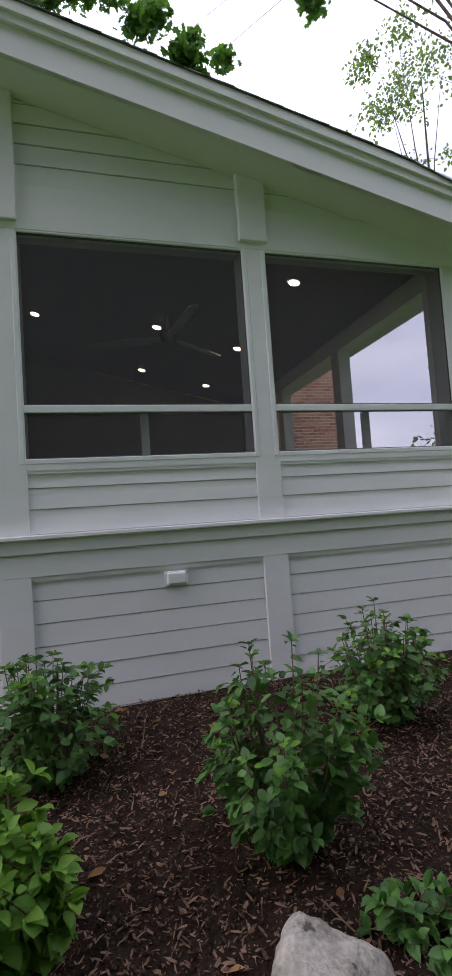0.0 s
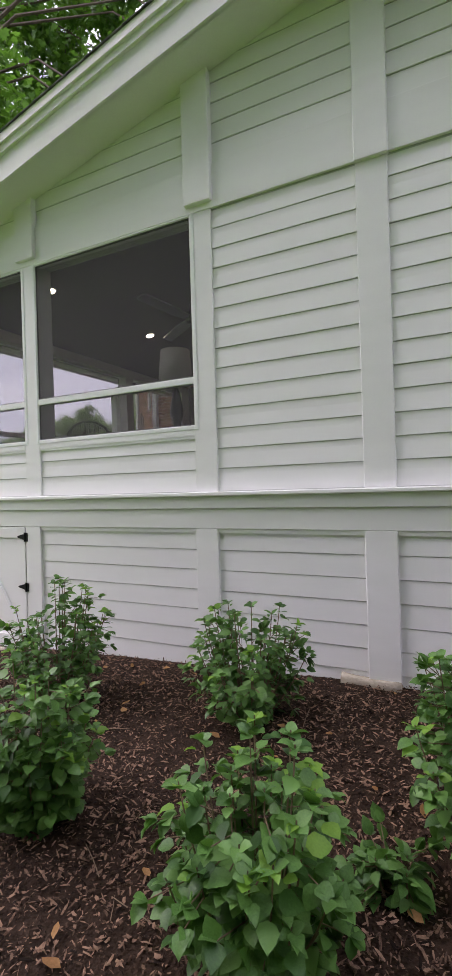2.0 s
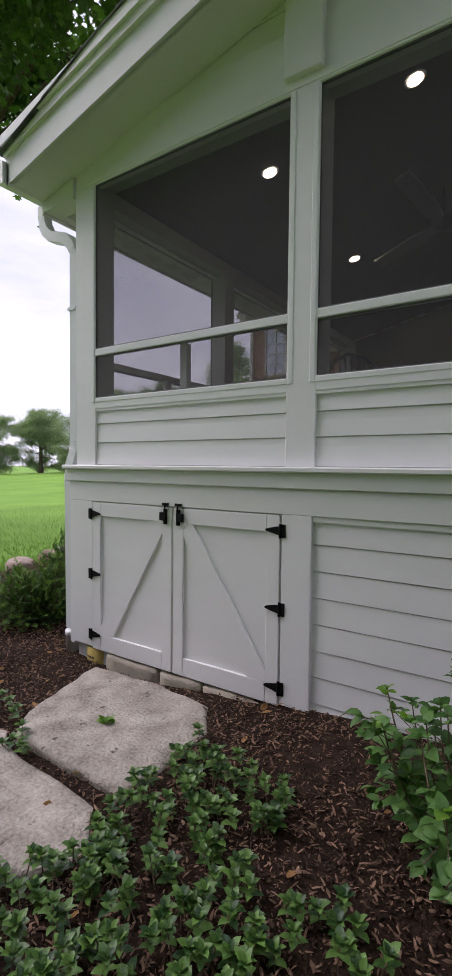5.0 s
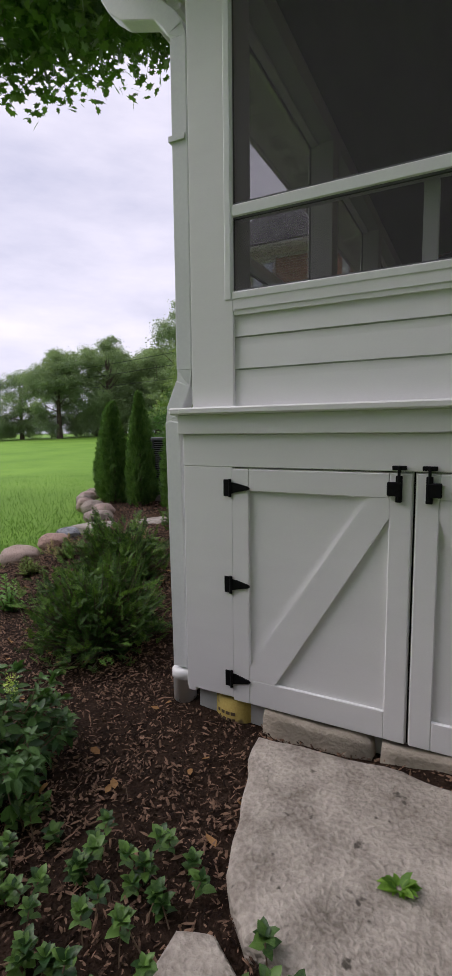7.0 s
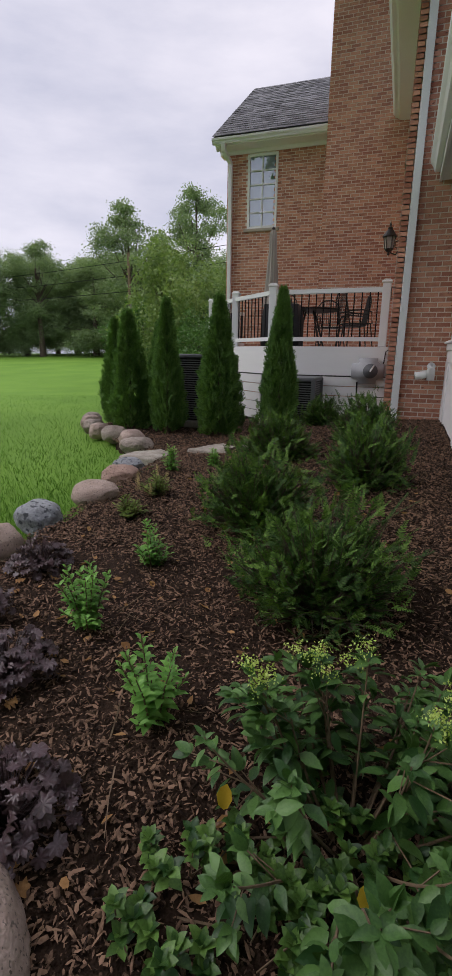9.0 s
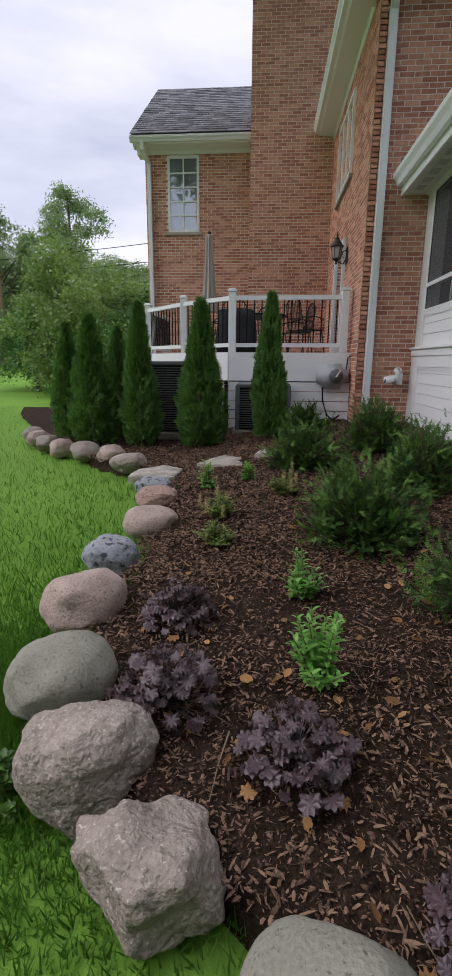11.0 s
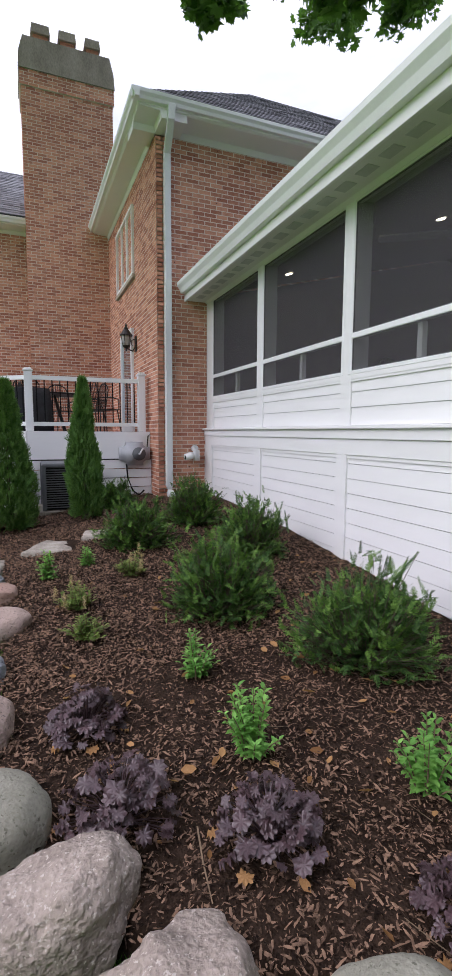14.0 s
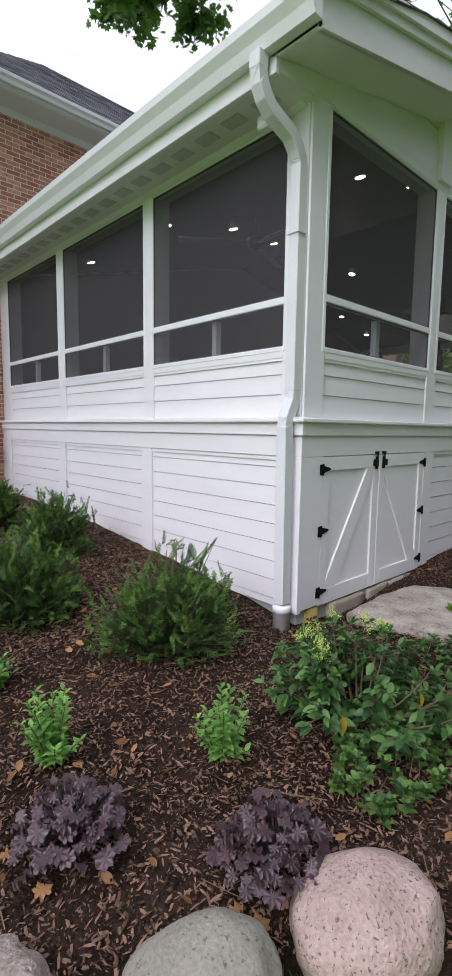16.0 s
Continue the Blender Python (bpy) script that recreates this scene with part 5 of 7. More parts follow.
def leaf_shape(kind):
    """One leaf of length 1 along y, folded at its midrib: vertices and faces."""
    if kind in ("ovate", "narrow", "broad", "lance"):
        w = {"ovate": 0.34, "narrow": 0.2, "broad": 0.42, "lance": 0.26}[kind]
        v = [(0, 0, 0), (0, 0.3, 0.0), (0, 0.65, -0.02), (0, 1, -0.14),
             (-w * 0.72, 0.16, 0.05), (-w, 0.42, 0.08), (-w * 0.62, 0.76, 0.03),
             (w * 0.72, 0.16, 0.05), (w, 0.42, 0.08), (w * 0.62, 0.76, 0.03)]
        return v, [(0, 1, 4), (4, 1, 5), (1, 2, 5), (5, 2, 6), (2, 3, 6), (0, 7, 1), (7, 8, 1), (1, 8, 2), (8, 9, 2), (2, 9, 3)]
    if kind == "maple":
        r = [(0.0, 0.02), (28, 0.32), (52, 0.55), (66, 0.36), (78, 0.46), (98, 0.86), (118, 0.5), (132, 0.62), (150, 0.98), (163, 0.72), (180, 1.12)]
        side = [(math.sin(radians(a)) * q, 0.35 - math.cos(radians(a)) * q * 0.62) for a, q in r]
        v = [(0, 0.35, 0.0)] + [(x, y, -0.10 * x * x) for x, y in side] + [(-x, y, -0.10 * x * x) for x, y in side[1:-1]]
        n = len(side)
        f = [(0, i, i + 1) for i in range(1, n)]
        mir = [1] + list(range(n + 1, n + 1 + n - 2)) + [n]
        f += [(0, mir[i + 1], mir[i]) for i in range(len(mir) - 1)]
        return v, f
    if kind == "ruffled":
        n = 28
        v = [(0, 0.42, -0.05)]
        for ring, scale in ((0, 0.5), (1, 1.0)):
            for k in range(n):
                a = 2 * math.pi * k / n
                q = 0.5 * (0.74 + 0.26 * abs(math.cos(a * 3.5))) * (0.92 if k % 2 else 1.0) * (0.35 + 0.65 * min(1.0, a / 0.5, (2 * math.pi - a) / 0.5)) * scale
                v.append((math.sin(a) * q, 0.42 - math.cos(a) * q, (0.0 if not ring else 0.13 * math.sin(k * 1.9) - 0.05)))
        f = [(0, k + 1, (k + 1) % n + 1) for k in range(n)]
        return v, f + [(k + 1, n + k + 1, n + (k + 1) % n + 1, (k + 1) % n + 1) for k in range(n)]
    if kind == "dry":
        v = [(0, 0, 0), (-0.25, 0.3, 0.12), (0.25, 0.3, 0.10), (0, 0.5, 0.0), (-0.2, 0.75, 0.15), (0.22, 0.7, 0.05), (0, 1, 0.12)]
        return v, [(0, 3, 1), (0, 2, 3), (1, 3, 4), (3, 2, 5), (3, 6, 4), (3, 5, 6)]
    if kind == "needle":
        return [(-0.045, 0, 0), (0.045, 0, 0), (0.03, 0.8, 0.02), (0, 1, 0), (-0.03, 0.8, 0.02)], [(0, 1, 2, 3, 4)]
    if kind == "blade":
        return [(-0.05, 0, 0), (0.05, 0, 0), (0.035, 0.55, 0.06), (-0.035, 0.55, 0.06), (0, 1, 0.22)], [(0, 1, 2, 3), (3, 2, 4)]
    if kind == "clump":
        v, f = [], []
        g = rng(3)
        for k in range(7):
            c, s = g.normal(0, 0.33, 3), 0.42
            n1 = g.normal(0, 1, 3)
            n1 /= np.linalg.norm(n1)
            n2 = np.cross(n1, g.normal(0, 1, 3))
            n2 /= np.linalg.norm(n2)
            b = len(v)
            v += [tuple(c - n1 * s * 0.5), tuple(c + n2 * s * 0.34), tuple(c + n1 * s * 0.6), tuple(c - n2 * s * 0.34)]
            f.append((b, b + 1, b + 2, b + 3))
        return v, f
    raise ValueError(kind)


def frames_of(dirs, normals):
    """Turn matrices whose y runs along dirs and z near normals."""
    d = dirs / np.linalg.norm(dirs, axis=1, keepdims=True)
    x = np.cross(d, normals)
    x /= np.linalg.norm(x, axis=1, keepdims=True) + 1e-9
    z = np.cross(x, d)
    return np.stack([x, d, z], axis=2)


def scatter_mesh(name, kind, pos, dirs, normals, sizes, mat, smooth=False):
    """Many leaves of one kind in one mesh."""
    v, f = leaf_shape(kind) if isinstance(kind, str) else kind
    v = np.array(v, float)
    m = frames_of(np.asarray(dirs, float), np.asarray(normals, float))
    pts = np.einsum("nij,kj->nki", m, v) * np.asarray(sizes)[:, None, None] + np.asarray(pos)[:, None, :]
    n, k = len(pos), len(v)
    me = bpy.data.meshes.new(name)
    counts = np.array([len(q) for q in f])
    idx = np.concatenate([np.array(q) for q in f])
    me.vertices.add(n * k)
    me.vertices.foreach_set("co", pts.reshape(-1))
    loops = (idx[None, :] + (np.arange(n) * k)[:, None]).reshape(-1)
    totals = np.tile(counts, n)
    me.loops.add(len(loops))
    me.loops.foreach_set("vertex_index", loops.astype(np.int32))
    me.polygons.add(len(totals))
    me.polygons.foreach_set("loop_start", np.concatenate([[0], np.cumsum(totals)[:-1]]).astype(np.int32))
    me.update(calc_edges=True)
    me.validate()
    me.materials.append(mat)
    if smooth:
        me.polygons.foreach_set("use_smooth", [True] * len(me.polygons))
    return me


def unit(a):
    return a / (np.linalg.norm(a, axis=-1, keepdims=True) + 1e-9)


VIB = leaf_material("shrub_leaf", (0.028, 0.080, 0.017), (0.105, 0.225, 0.05), 0.45, 0.17)
VIB_YOUNG = leaf_material("young_leaf", (0.065, 0.16, 0.02), (0.175, 0.325, 0.042), 0.5, 0.3)
HYD = leaf_material("hydrangea_leaf", (0.018, 0.058, 0.015), (0.090, 0.190, 0.046), 0.42, 0.1)
YEW = leaf_material("yew_needle", (0.020, 0.056, 0.016), (0.085, 0.160, 0.040), 0.5, 0.12, 0.15)
ARB = leaf_material("arborvitae_spray", (0.027, 0.080, 0.022), (0.145, 0.270, 0.062), 0.6, 0.18)
SEDUM = leaf_material("sedum_leaf", (0.10, 0.25, 0.05), (0.22, 0.44, 0.10), 0.5, 0.25)
HEU = leaf_material("purple_leaf", (0.016, 0.008, 0.010), (0.105, 0.062, 0.068), 0.36, 0.1, 0.5)
SPIREA = leaf_material("lime_leaf", (0.08, 0.14, 0.03), (0.20, 0.26, 0.06), 0.6, 0.2)
PLUME = leaf_material("cream_plume", (0.36, 0.27, 0.14), (0.52, 0.42, 0.24), 0.8, 0.2)
PACHY = leaf_material("pachysandra_leaf", (0.013, 0.048, 0.010), (0.105, 0.205, 0.040), 0.4, 0.1, 0.35)
MAPLE = leaf_material("maple_leaf", (0.025, 0.07, 0.013), (0.09, 0.19, 0.028), 0.5, 0.32)
# distance haze is painted into this leaf colour: paler and greyer than oak green
OAK = leaf_material("hazed_far_leaf", (0.10, 0.15, 0.082), (0.255, 0.335, 0.165), 0.7, 0.25)
WILLOW = leaf_material("pale_leaf", (0.10, 0.16, 0.06), (0.22, 0.30, 0.10), 0.7, 0.25)
DRY = leaf_material("dry_leaf", (0.16, 0.075, 0.025), (0.40, 0.22, 0.09), 0.8, 0.2)
YELLOWLEAF = leaf_material("yellow_leaf", (0.50, 0.30, 0.02), (0.62, 0.42, 0.05), 0.6, 0.3)
BUD = leaf_material("flower_bud", (0.36, 0.46, 0.10), (0.58, 0.68, 0.22), 0.7, 0.25)
BARK = material("bark", (0.05, 0.035, 0.025), (0.13, 0.10, 0.075), 0.9, 8, 60, 0.9, stretch=(1, 1, 0.3), depth=0.02)
TWIG = material("twig", (0.09, 0.06, 0.035), (0.20, 0.14, 0.085), 0.85, 20, 120, 0.4)


def plant(name, x, y, label, category, group="", sink=0.0):
    ob = tagged(new(name), label, category, group)
    ob.location = (x * S, y * S, bed(x, y) * S - sink)
    return ob


def leaf_pieces(parent, mesh_list, pos, dirs, normals, sizes):
    """Leaves as objects of their own that share a few meshes."""
    m = frames_of(np.asarray(dirs), np.asarray(normals))
    for i in range(len(pos)):
        ob = new("leaf", mesh_list[i % len(mesh_list)])
        ob.parent = parent
        t = Matrix([list(r) for r in m[i]]).to_4x4()
        ob.matrix_basis = Matrix.Translation(pos[i]) @ t @ Matrix.Diagonal((sizes[i], sizes[i], sizes[i], 1))


LEAF_MESHES = {}


def leaf_meshes(kind, mat):
    key = (kind, mat.name)
    if key not in LEAF_MESHES:
        v, f = leaf_shape(kind)
        LEAF_MESHES[key] = [mesh_of("leaf", [(x * a, y, z * c + d * x * y) for x, y, z in v], f, mat, True) for a, c, d in ((1, 1, 0), (0.9, 1.6, 0.12), (1.12, 0.6, -0.12))]
    return LEAF_MESHES[key]


def shrub(x, y, w, h, seed, kind="ovate", mat=VIB, young=VIB_YOUNG, stems=34, leaf=0.066, single=190, name="viburnum_shrub", label="green leafy viburnum shrub in the mulch", group="viburnum shrubs", bare=0.12):
    """A many-stemmed shrub with opposite leaves; the outer leaves are pieces of their own."""
    g = rng(seed)
    ob = plant(name, x, y, label, "shrub", group)
    wood = Shape()
    P, D, N, Z, Y = [], [], [], [], []
    for i in range(stems):
        a = g.uniform(0, 2 * math.pi)
        reach = math.sqrt(g.uniform(0.02, 1)) * w * 0.5
        tall = h * (1.0 - 0.45 * (reach / (w * 0.5)) ** 2) * g.uniform(0.72, 1.05)
        tip = np.array([math.cos(a) * reach, math.sin(a) * reach, tall])
        base = np.array([math.cos(a) * 0.03, math.sin(a) * 0.03, -0.03])
        mid = (base + tip) / 2 + np.array([math.cos(a), math.sin(a), 0]) * reach * 0.22
        path = [(1 - t) ** 2 * base + 2 * t * (1 - t) * mid + t * t * tip for t in np.linspace(0, 1, 8)]
        wood.tube(path, list(np.linspace(0.006, 0.0022, 8)), 5, False)
        nodes = int(8 + 7 * tall / h)
        for k in range(5):
            d = np.array([math.cos(a + k * 1.26), math.sin(a + k * 1.26), 0.7 if k % 2 else 0.15])
            P.append(tip - np.array([0, 0, 0.012]))
            D.append(d)
            N.append(np.array([0, 0, 1.0]) + g.normal(0, 0.3, 3))
            Z.append(leaf * g.uniform(0.5, 0.9))
            Y.append(g.random() < 0.5)
        for k in range(nodes):
            t = bare + (1 - bare) * (k + g.uniform(0, 0.5)) / nodes
            p = (1 - t) ** 2 * base + 2 * t * (1 - t) * mid + t * t * tip
            turn = g.uniform(0, math.pi)
            out = unit(np.array([p[0], p[1], 0.0]) + 1e-6)
            for s in (0, math.pi):
                d = np.array([math.cos(turn + s), math.sin(turn + s), g.uniform(-0.55, 0.15)]) + out * 0.7
                if t > 0.93:
                    d[2] += 0.5
                P.append(p + unit(d) * 0.02 + g.normal(0, 0.008, 3))
                D.append(d)
                N.append(np.array([0, 0, 1.0]) + out * 0.45 + g.normal(0, 0.28, 3))
                Z.append(leaf * g.uniform(0.65, 1.2) * (0.62 if t > 0.93 else 1))
                Y.append(t > 0.86 and g.random() < 0.6)
            if g.random() < 0.35 and 0.3 < t < 0.9:
                sd = unit(out + g.normal(0, 0.6, 3) + np.array([0, 0, 0.25]))
                q = p + sd * g.uniform(0.06, 0.13)
                wood.tube([p, q], 0.002, 4, False)
                for _ in range(4):
                    d = sd + g.normal(0, 0.6, 3)
                    P.append(q)
                    D.append(d)
                    N.append(np.array([0, 0, 1.0]) + g.normal(0, 0.3, 3) + out * 0.4)
                    Z.append(leaf * g.uniform(0.6, 1.05))
                    Y.append(False)
    P, D, N, Z, Y = (np.array(q) for q in (P, D, N, Z, Y))
    tagged(part("stemwork", wood, TWIG, ob, "thin brown stems"), kind="stuff")
    order = np.argsort(-(np.hypot(P[:, 0], P[:, 1]) / (w * 0.5) + P[:, 2] / h))
    outer, inner = order[:single], order[single:]
    for sel, m in ((outer[~Y[outer]], mat), (outer[Y[outer]], young)):
        leaf_pieces(ob, leaf_meshes(kind, m), P[sel], D[sel], N[sel], Z[sel])
    if len(inner):
        fo = new("foliage", scatter_mesh("foliage", kind, P[inner], D[inner], N[inner], Z[inner], mat, True))
        fo.parent = ob
        tagged(fo, kind="stuff")
    return ob, P, g


# viburnums along the gable wall: plan place, width and height in metres
for i, (x, y, w, h) in enumerate(((-1.92, 2.36, 0.78, 0.80), (-0.93, 1.88, 0.76, 0.84), (-0.20, 2.30, 0.66, 0.80), (0.60, 1.62, 0.68, 0.90), (1.40, 2.24, 0.74, 0.76), (-3.02, 2.24, 0.80, 0.90))):
    shrub(x, y, w, h, 20 + i)
for i, (x, y, w, h) in enumerate(((-0.29, 1.47, 0.52, 0.70), (-1.45, 1.33, 0.62, 0.80), (-2.42, 1.53, 0.60, 0.76))):
    shrub(x, y, w, h, 40 + i, mat=VIB if i else VIB_YOUNG, leaf=0.066 if i else 0.07, kind="broad" if i else "ovate", stems=36 if i else 44, label="bright green leafy shrub close to the path")
for i, (x, y) in enumerate(((0.79, 1.2), (-1.17, 1.65))):
    shrub(x, y, 0.22, 0.16, 60 + i, stems=5, leaf=0.07, single=30, label="small green seedling in the mulch", name="seedling", group="seedlings")
weed = tagged(new("weed"), "small green weed growing on the flagstone", "plant")
weed.location = (-4.55 * S, 2.33 * S, 0.297 * S)
wg = rng(64)
wa = wg.uniform(0, 6.283, 26)
wl_ = new("foliage", scatter_mesh("foliage", "lance", np.stack([np.cos(wa) * 0.008, np.sin(wa) * 0.008, np.full(26, 0.004)], 1), np.stack([np.cos(wa), np.sin(wa), wg.uniform(0.05, 0.9, 26)], 1), np.tile([0, 0, 1.0], (26, 1)) + wg.normal(0, 0.2, (26, 3)), wg.uniform(0.03, 0.065, 26), VIB_YOUNG, True))
wl_.parent = weed
# hydrangea by the porch corner, with green buds and two yellow leaves
hyd, hp, hg = shrub(-5.93, 2.13, 1.02, 0.52, 71, mat=HYD, young=HYD, stems=36, leaf=0.072, kind="lance", label="hydrangea shrub with pale green flower buds", name="hydrangea", group="", bare=0.38)
heads = hp[np.argsort(-hp[:, 2])[:120:8]]
for hpos in heads:
    k = 13
    q = hpos + np.array([0, 0, 0.05]) + hg.normal(0, 1, (k, 3)) * np.array([0.013, 0.013, 0.011])
    b_ = new("flower_head", scatter_mesh("flower_head", "clump", q, hg.normal(0, 1, (k, 3)), hg.normal(0, 1, (k, 3)), hg.uniform(0.016, 0.024, k), BUD))
    b_.parent = hyd
    tagged(b_, "pale green bud cluster")
leaf_pieces(hyd, leaf_meshes("lance", YELLOWLEAF), [(-0.34, -0.12, 0.22), (0.05, -0.30, 0.26)], [(-0.1, -0.2, -1), (0.05, -0.1, -1)], [(0, -1, 0.1), (0, -1, 0.1)], [0.09, 0.085])


YEW_TIP = leaf_material("yew_new_growth", (0.050, 0.115, 0.022), (0.150, 0.265, 0.052), 0.5, 0.12, 0.15)


def yew(x, y, w, h, seed, leggy=0):
    """A spreading yew: hundreds of needle-covered shoots, the outermost in lighter new growth."""
    g = rng(seed)
    ob = plant("yew_shrub", x, y, "dark green spreading yew in the mulch", "shrub", "yew shrubs")
    old, young = [[], [], [], []], [[], [], [], []]
    wood = Shape()
    for i in range(1750 + leggy * 10):
        a = g.uniform(0, 2 * math.pi)
        e = math.asin(g.uniform(0.05, 0.98))
        d = np.array([math.cos(a) * math.cos(e), math.sin(a) * math.cos(e), math.sin(e)])
        rad = np.array([w * 0.70, w * 0.70, h * 1.28])
        lump = 0.78 + 0.32 * noise.noise(Vector(d * 2.6 + seed)) + 0.30 * noise.noise(Vector(d * 6.5 + seed))
        depth = g.uniform(0.3, 1.0) ** 0.6
        end = d * rad * lump * depth
        L = g.uniform(0.045, 0.11)
        if i < leggy:
            d = unit(np.array([0.75, 0.1, 0.62]) + g.normal(0, 0.12, 3))
            end = d * np.array([w * 0.66, w * 0.5, h * 1.45]) * g.uniform(0.85, 1.05)
            L = 0.26
        way = unit(d + np.array([0, 0, 0.22]) + g.normal(0, 0.42, 3))
        start = end - way * L
        if i % 3 == 0:
            wood.tube([(0, 0, 0), start * np.array([0.6, 0.6, 0.45]), end], [0.007, 0.004, 0.0015], 4, False)
        n = int(L / 0.0055)
        t = np.linspace(0, 1, n)
        side = unit(np.cross(way, np.array([0, 0, 1.0]) + g.normal(0, 0.5, 3)))
        sign = np.where(np.arange(n) % 2 == 0, 1.0, -1.0)
        lift = unit(np.cross(side, way))
        into = young if (depth > 0.82 and g.random() < 0.55) else old
        into[0].append(start + t[:, None] * way * L)
        into[1].append(sign[:, None] * side + way * (0.3 + 0.7 * t[:, None]) + g.normal(0, 0.12, (n, 3)))
        into[2].append(np.tile(lift, (n, 1)) + g.normal(0, 0.15, (n, 3)))
        into[3].append(0.0235 * (1.05 - 0.5 * t) * g.uniform(0.85, 1.15, n))
    tagged(part("branchwork", wood, BARK, ob, "brown branches"), kind="stuff")
    leafy = ([(-0.19, 0, 0), (0.19, 0, 0), (0.18, 0.75, 0), (0, 1, 0), (-0.18, 0.75, 0)], [(0, 1, 2, 3, 4)])
    for nm, q, m in (("needles", old, YEW), ("new_growth", young, YEW_TIP)):
        fo = new(nm, scatter_mesh(nm, leafy, *(np.concatenate(k) for k in q), m))
        fo.parent = ob
        tagged(fo, "lighter green young shoots" if q is young else "", kind="stuff")
    return ob


for i, (x, y, w, h, k) in enumerate(((-6.86, 5.30, 0.78, 0.52, 0), (-6.18, 5.80, 0.76, 0.60, 0), (-6.09, 4.68, 0.72, 0.58, 3), (-6.64, 3.88, 0.84, 0.56, 0), (-6.16, 3.12, 0.92, 0.60, 7), (-6.75, 7.0, 0.6, 0.4, 0))):
    yew(x, y, w, h, 100 + i, k)


def arborvitae(seed, w, h, mat=ARB, name="arborvitae", label="narrow cone-shaped green arborvitae", group="row of arborvitae"):
    """A narrow cone of flat sprays round a trunk."""
    g = rng(seed)
    ob = tagged(new(name), label, "tree", group)
    part("trunk", Shape().tube([(0, 0, -0.05), (0, 0, h * 0.5), (0, 0, h * 0.93)], [0.03, 0.018, 0.004], 8), BARK, ob)
    spray_v, spray_f = [], []
    for k in range(9):
        y0 = 0.08 + 0.09 * k
        ln = 0.32 * (1 - 0.55 * k / 9)
        for s in (-1, 1):
            b0 = len(spray_v)
            spray_v += [(0, y0, 0), (s * ln * 0.6, y0 + ln * 0.45, 0.02 * (k % 3)), (s * ln * 0.95, y0 + ln * 0.95, 0.03), (s * ln * 0.35, y0 + ln * 0.62, 0)]
            spray_f.append((b0, b0 + 1, b0 + 2, b0 + 3))
    n = 4600
    t = g.uniform(0, 1, n) ** 0.8
    a = g.uniform(0, 2 * math.pi, n)
    swell = np.array([0.84 + 0.34 * noise.noise(Vector((math.cos(q) * 1.5, math.sin(q) * 1.5, z * 4 + seed))) for q, z in zip(a, t)])
    r = w * 0.5 * np.minimum(1, (1 - t) * 1.35 + 0.04) ** 0.85 * np.minimum(1, 0.75 + t * 2) * swell * g.uniform(0.30, 1.0, n) ** 0.7
    P = np.stack([np.cos(a) * r * 0.82, np.sin(a) * r * 0.82, 0.02 + t * h * 0.95], 1)
    D = np.stack([np.cos(a) * 0.55, np.sin(a) * 0.55, np.full(n, 0.8)], 1) + g.normal(0, 0.4, (n, 3))
    N = np.stack([-np.sin(a), np.cos(a), np.zeros(n)], 1) + g.normal(0, 0.5, (n, 3))
    fo = new("crown", scatter_mesh("crown", (spray_v, spray_f), P, D, N, g.uniform(0.09, 0.18, n) * (1 - 0.35 * t) * max(1.0, w), mat))
    fo.parent = ob
    return ob


arbs = [arborvitae(200 + i, 0.96, 1.88) for i in range(3)]
spots = [(-9.62, 7.3, 0.75, 0.98), (-9.21, 6.95, 0.95, 1.02), (-9.05, 7.5, 0.75, 0.95), (-8.59, 6.76, 1.0, 1.10), (-7.89, 6.67, 0.95, 1.05), (-7.15, 6.55, 0.88, 1.08)]
for i, (x, y, kw, kh) in enumerate(spots):
    m = Matrix.Translation((x * S, y * S, bed(x, y) * S)) @ pose(0, 0, 0, 0, 0, i * 77) @ Matrix.Diagonal((kw, kw, kh, 1))
    if i < 3:
        arbs[i].matrix_basis = m
    else:
        copy_thing(arbs[i - 3], m)


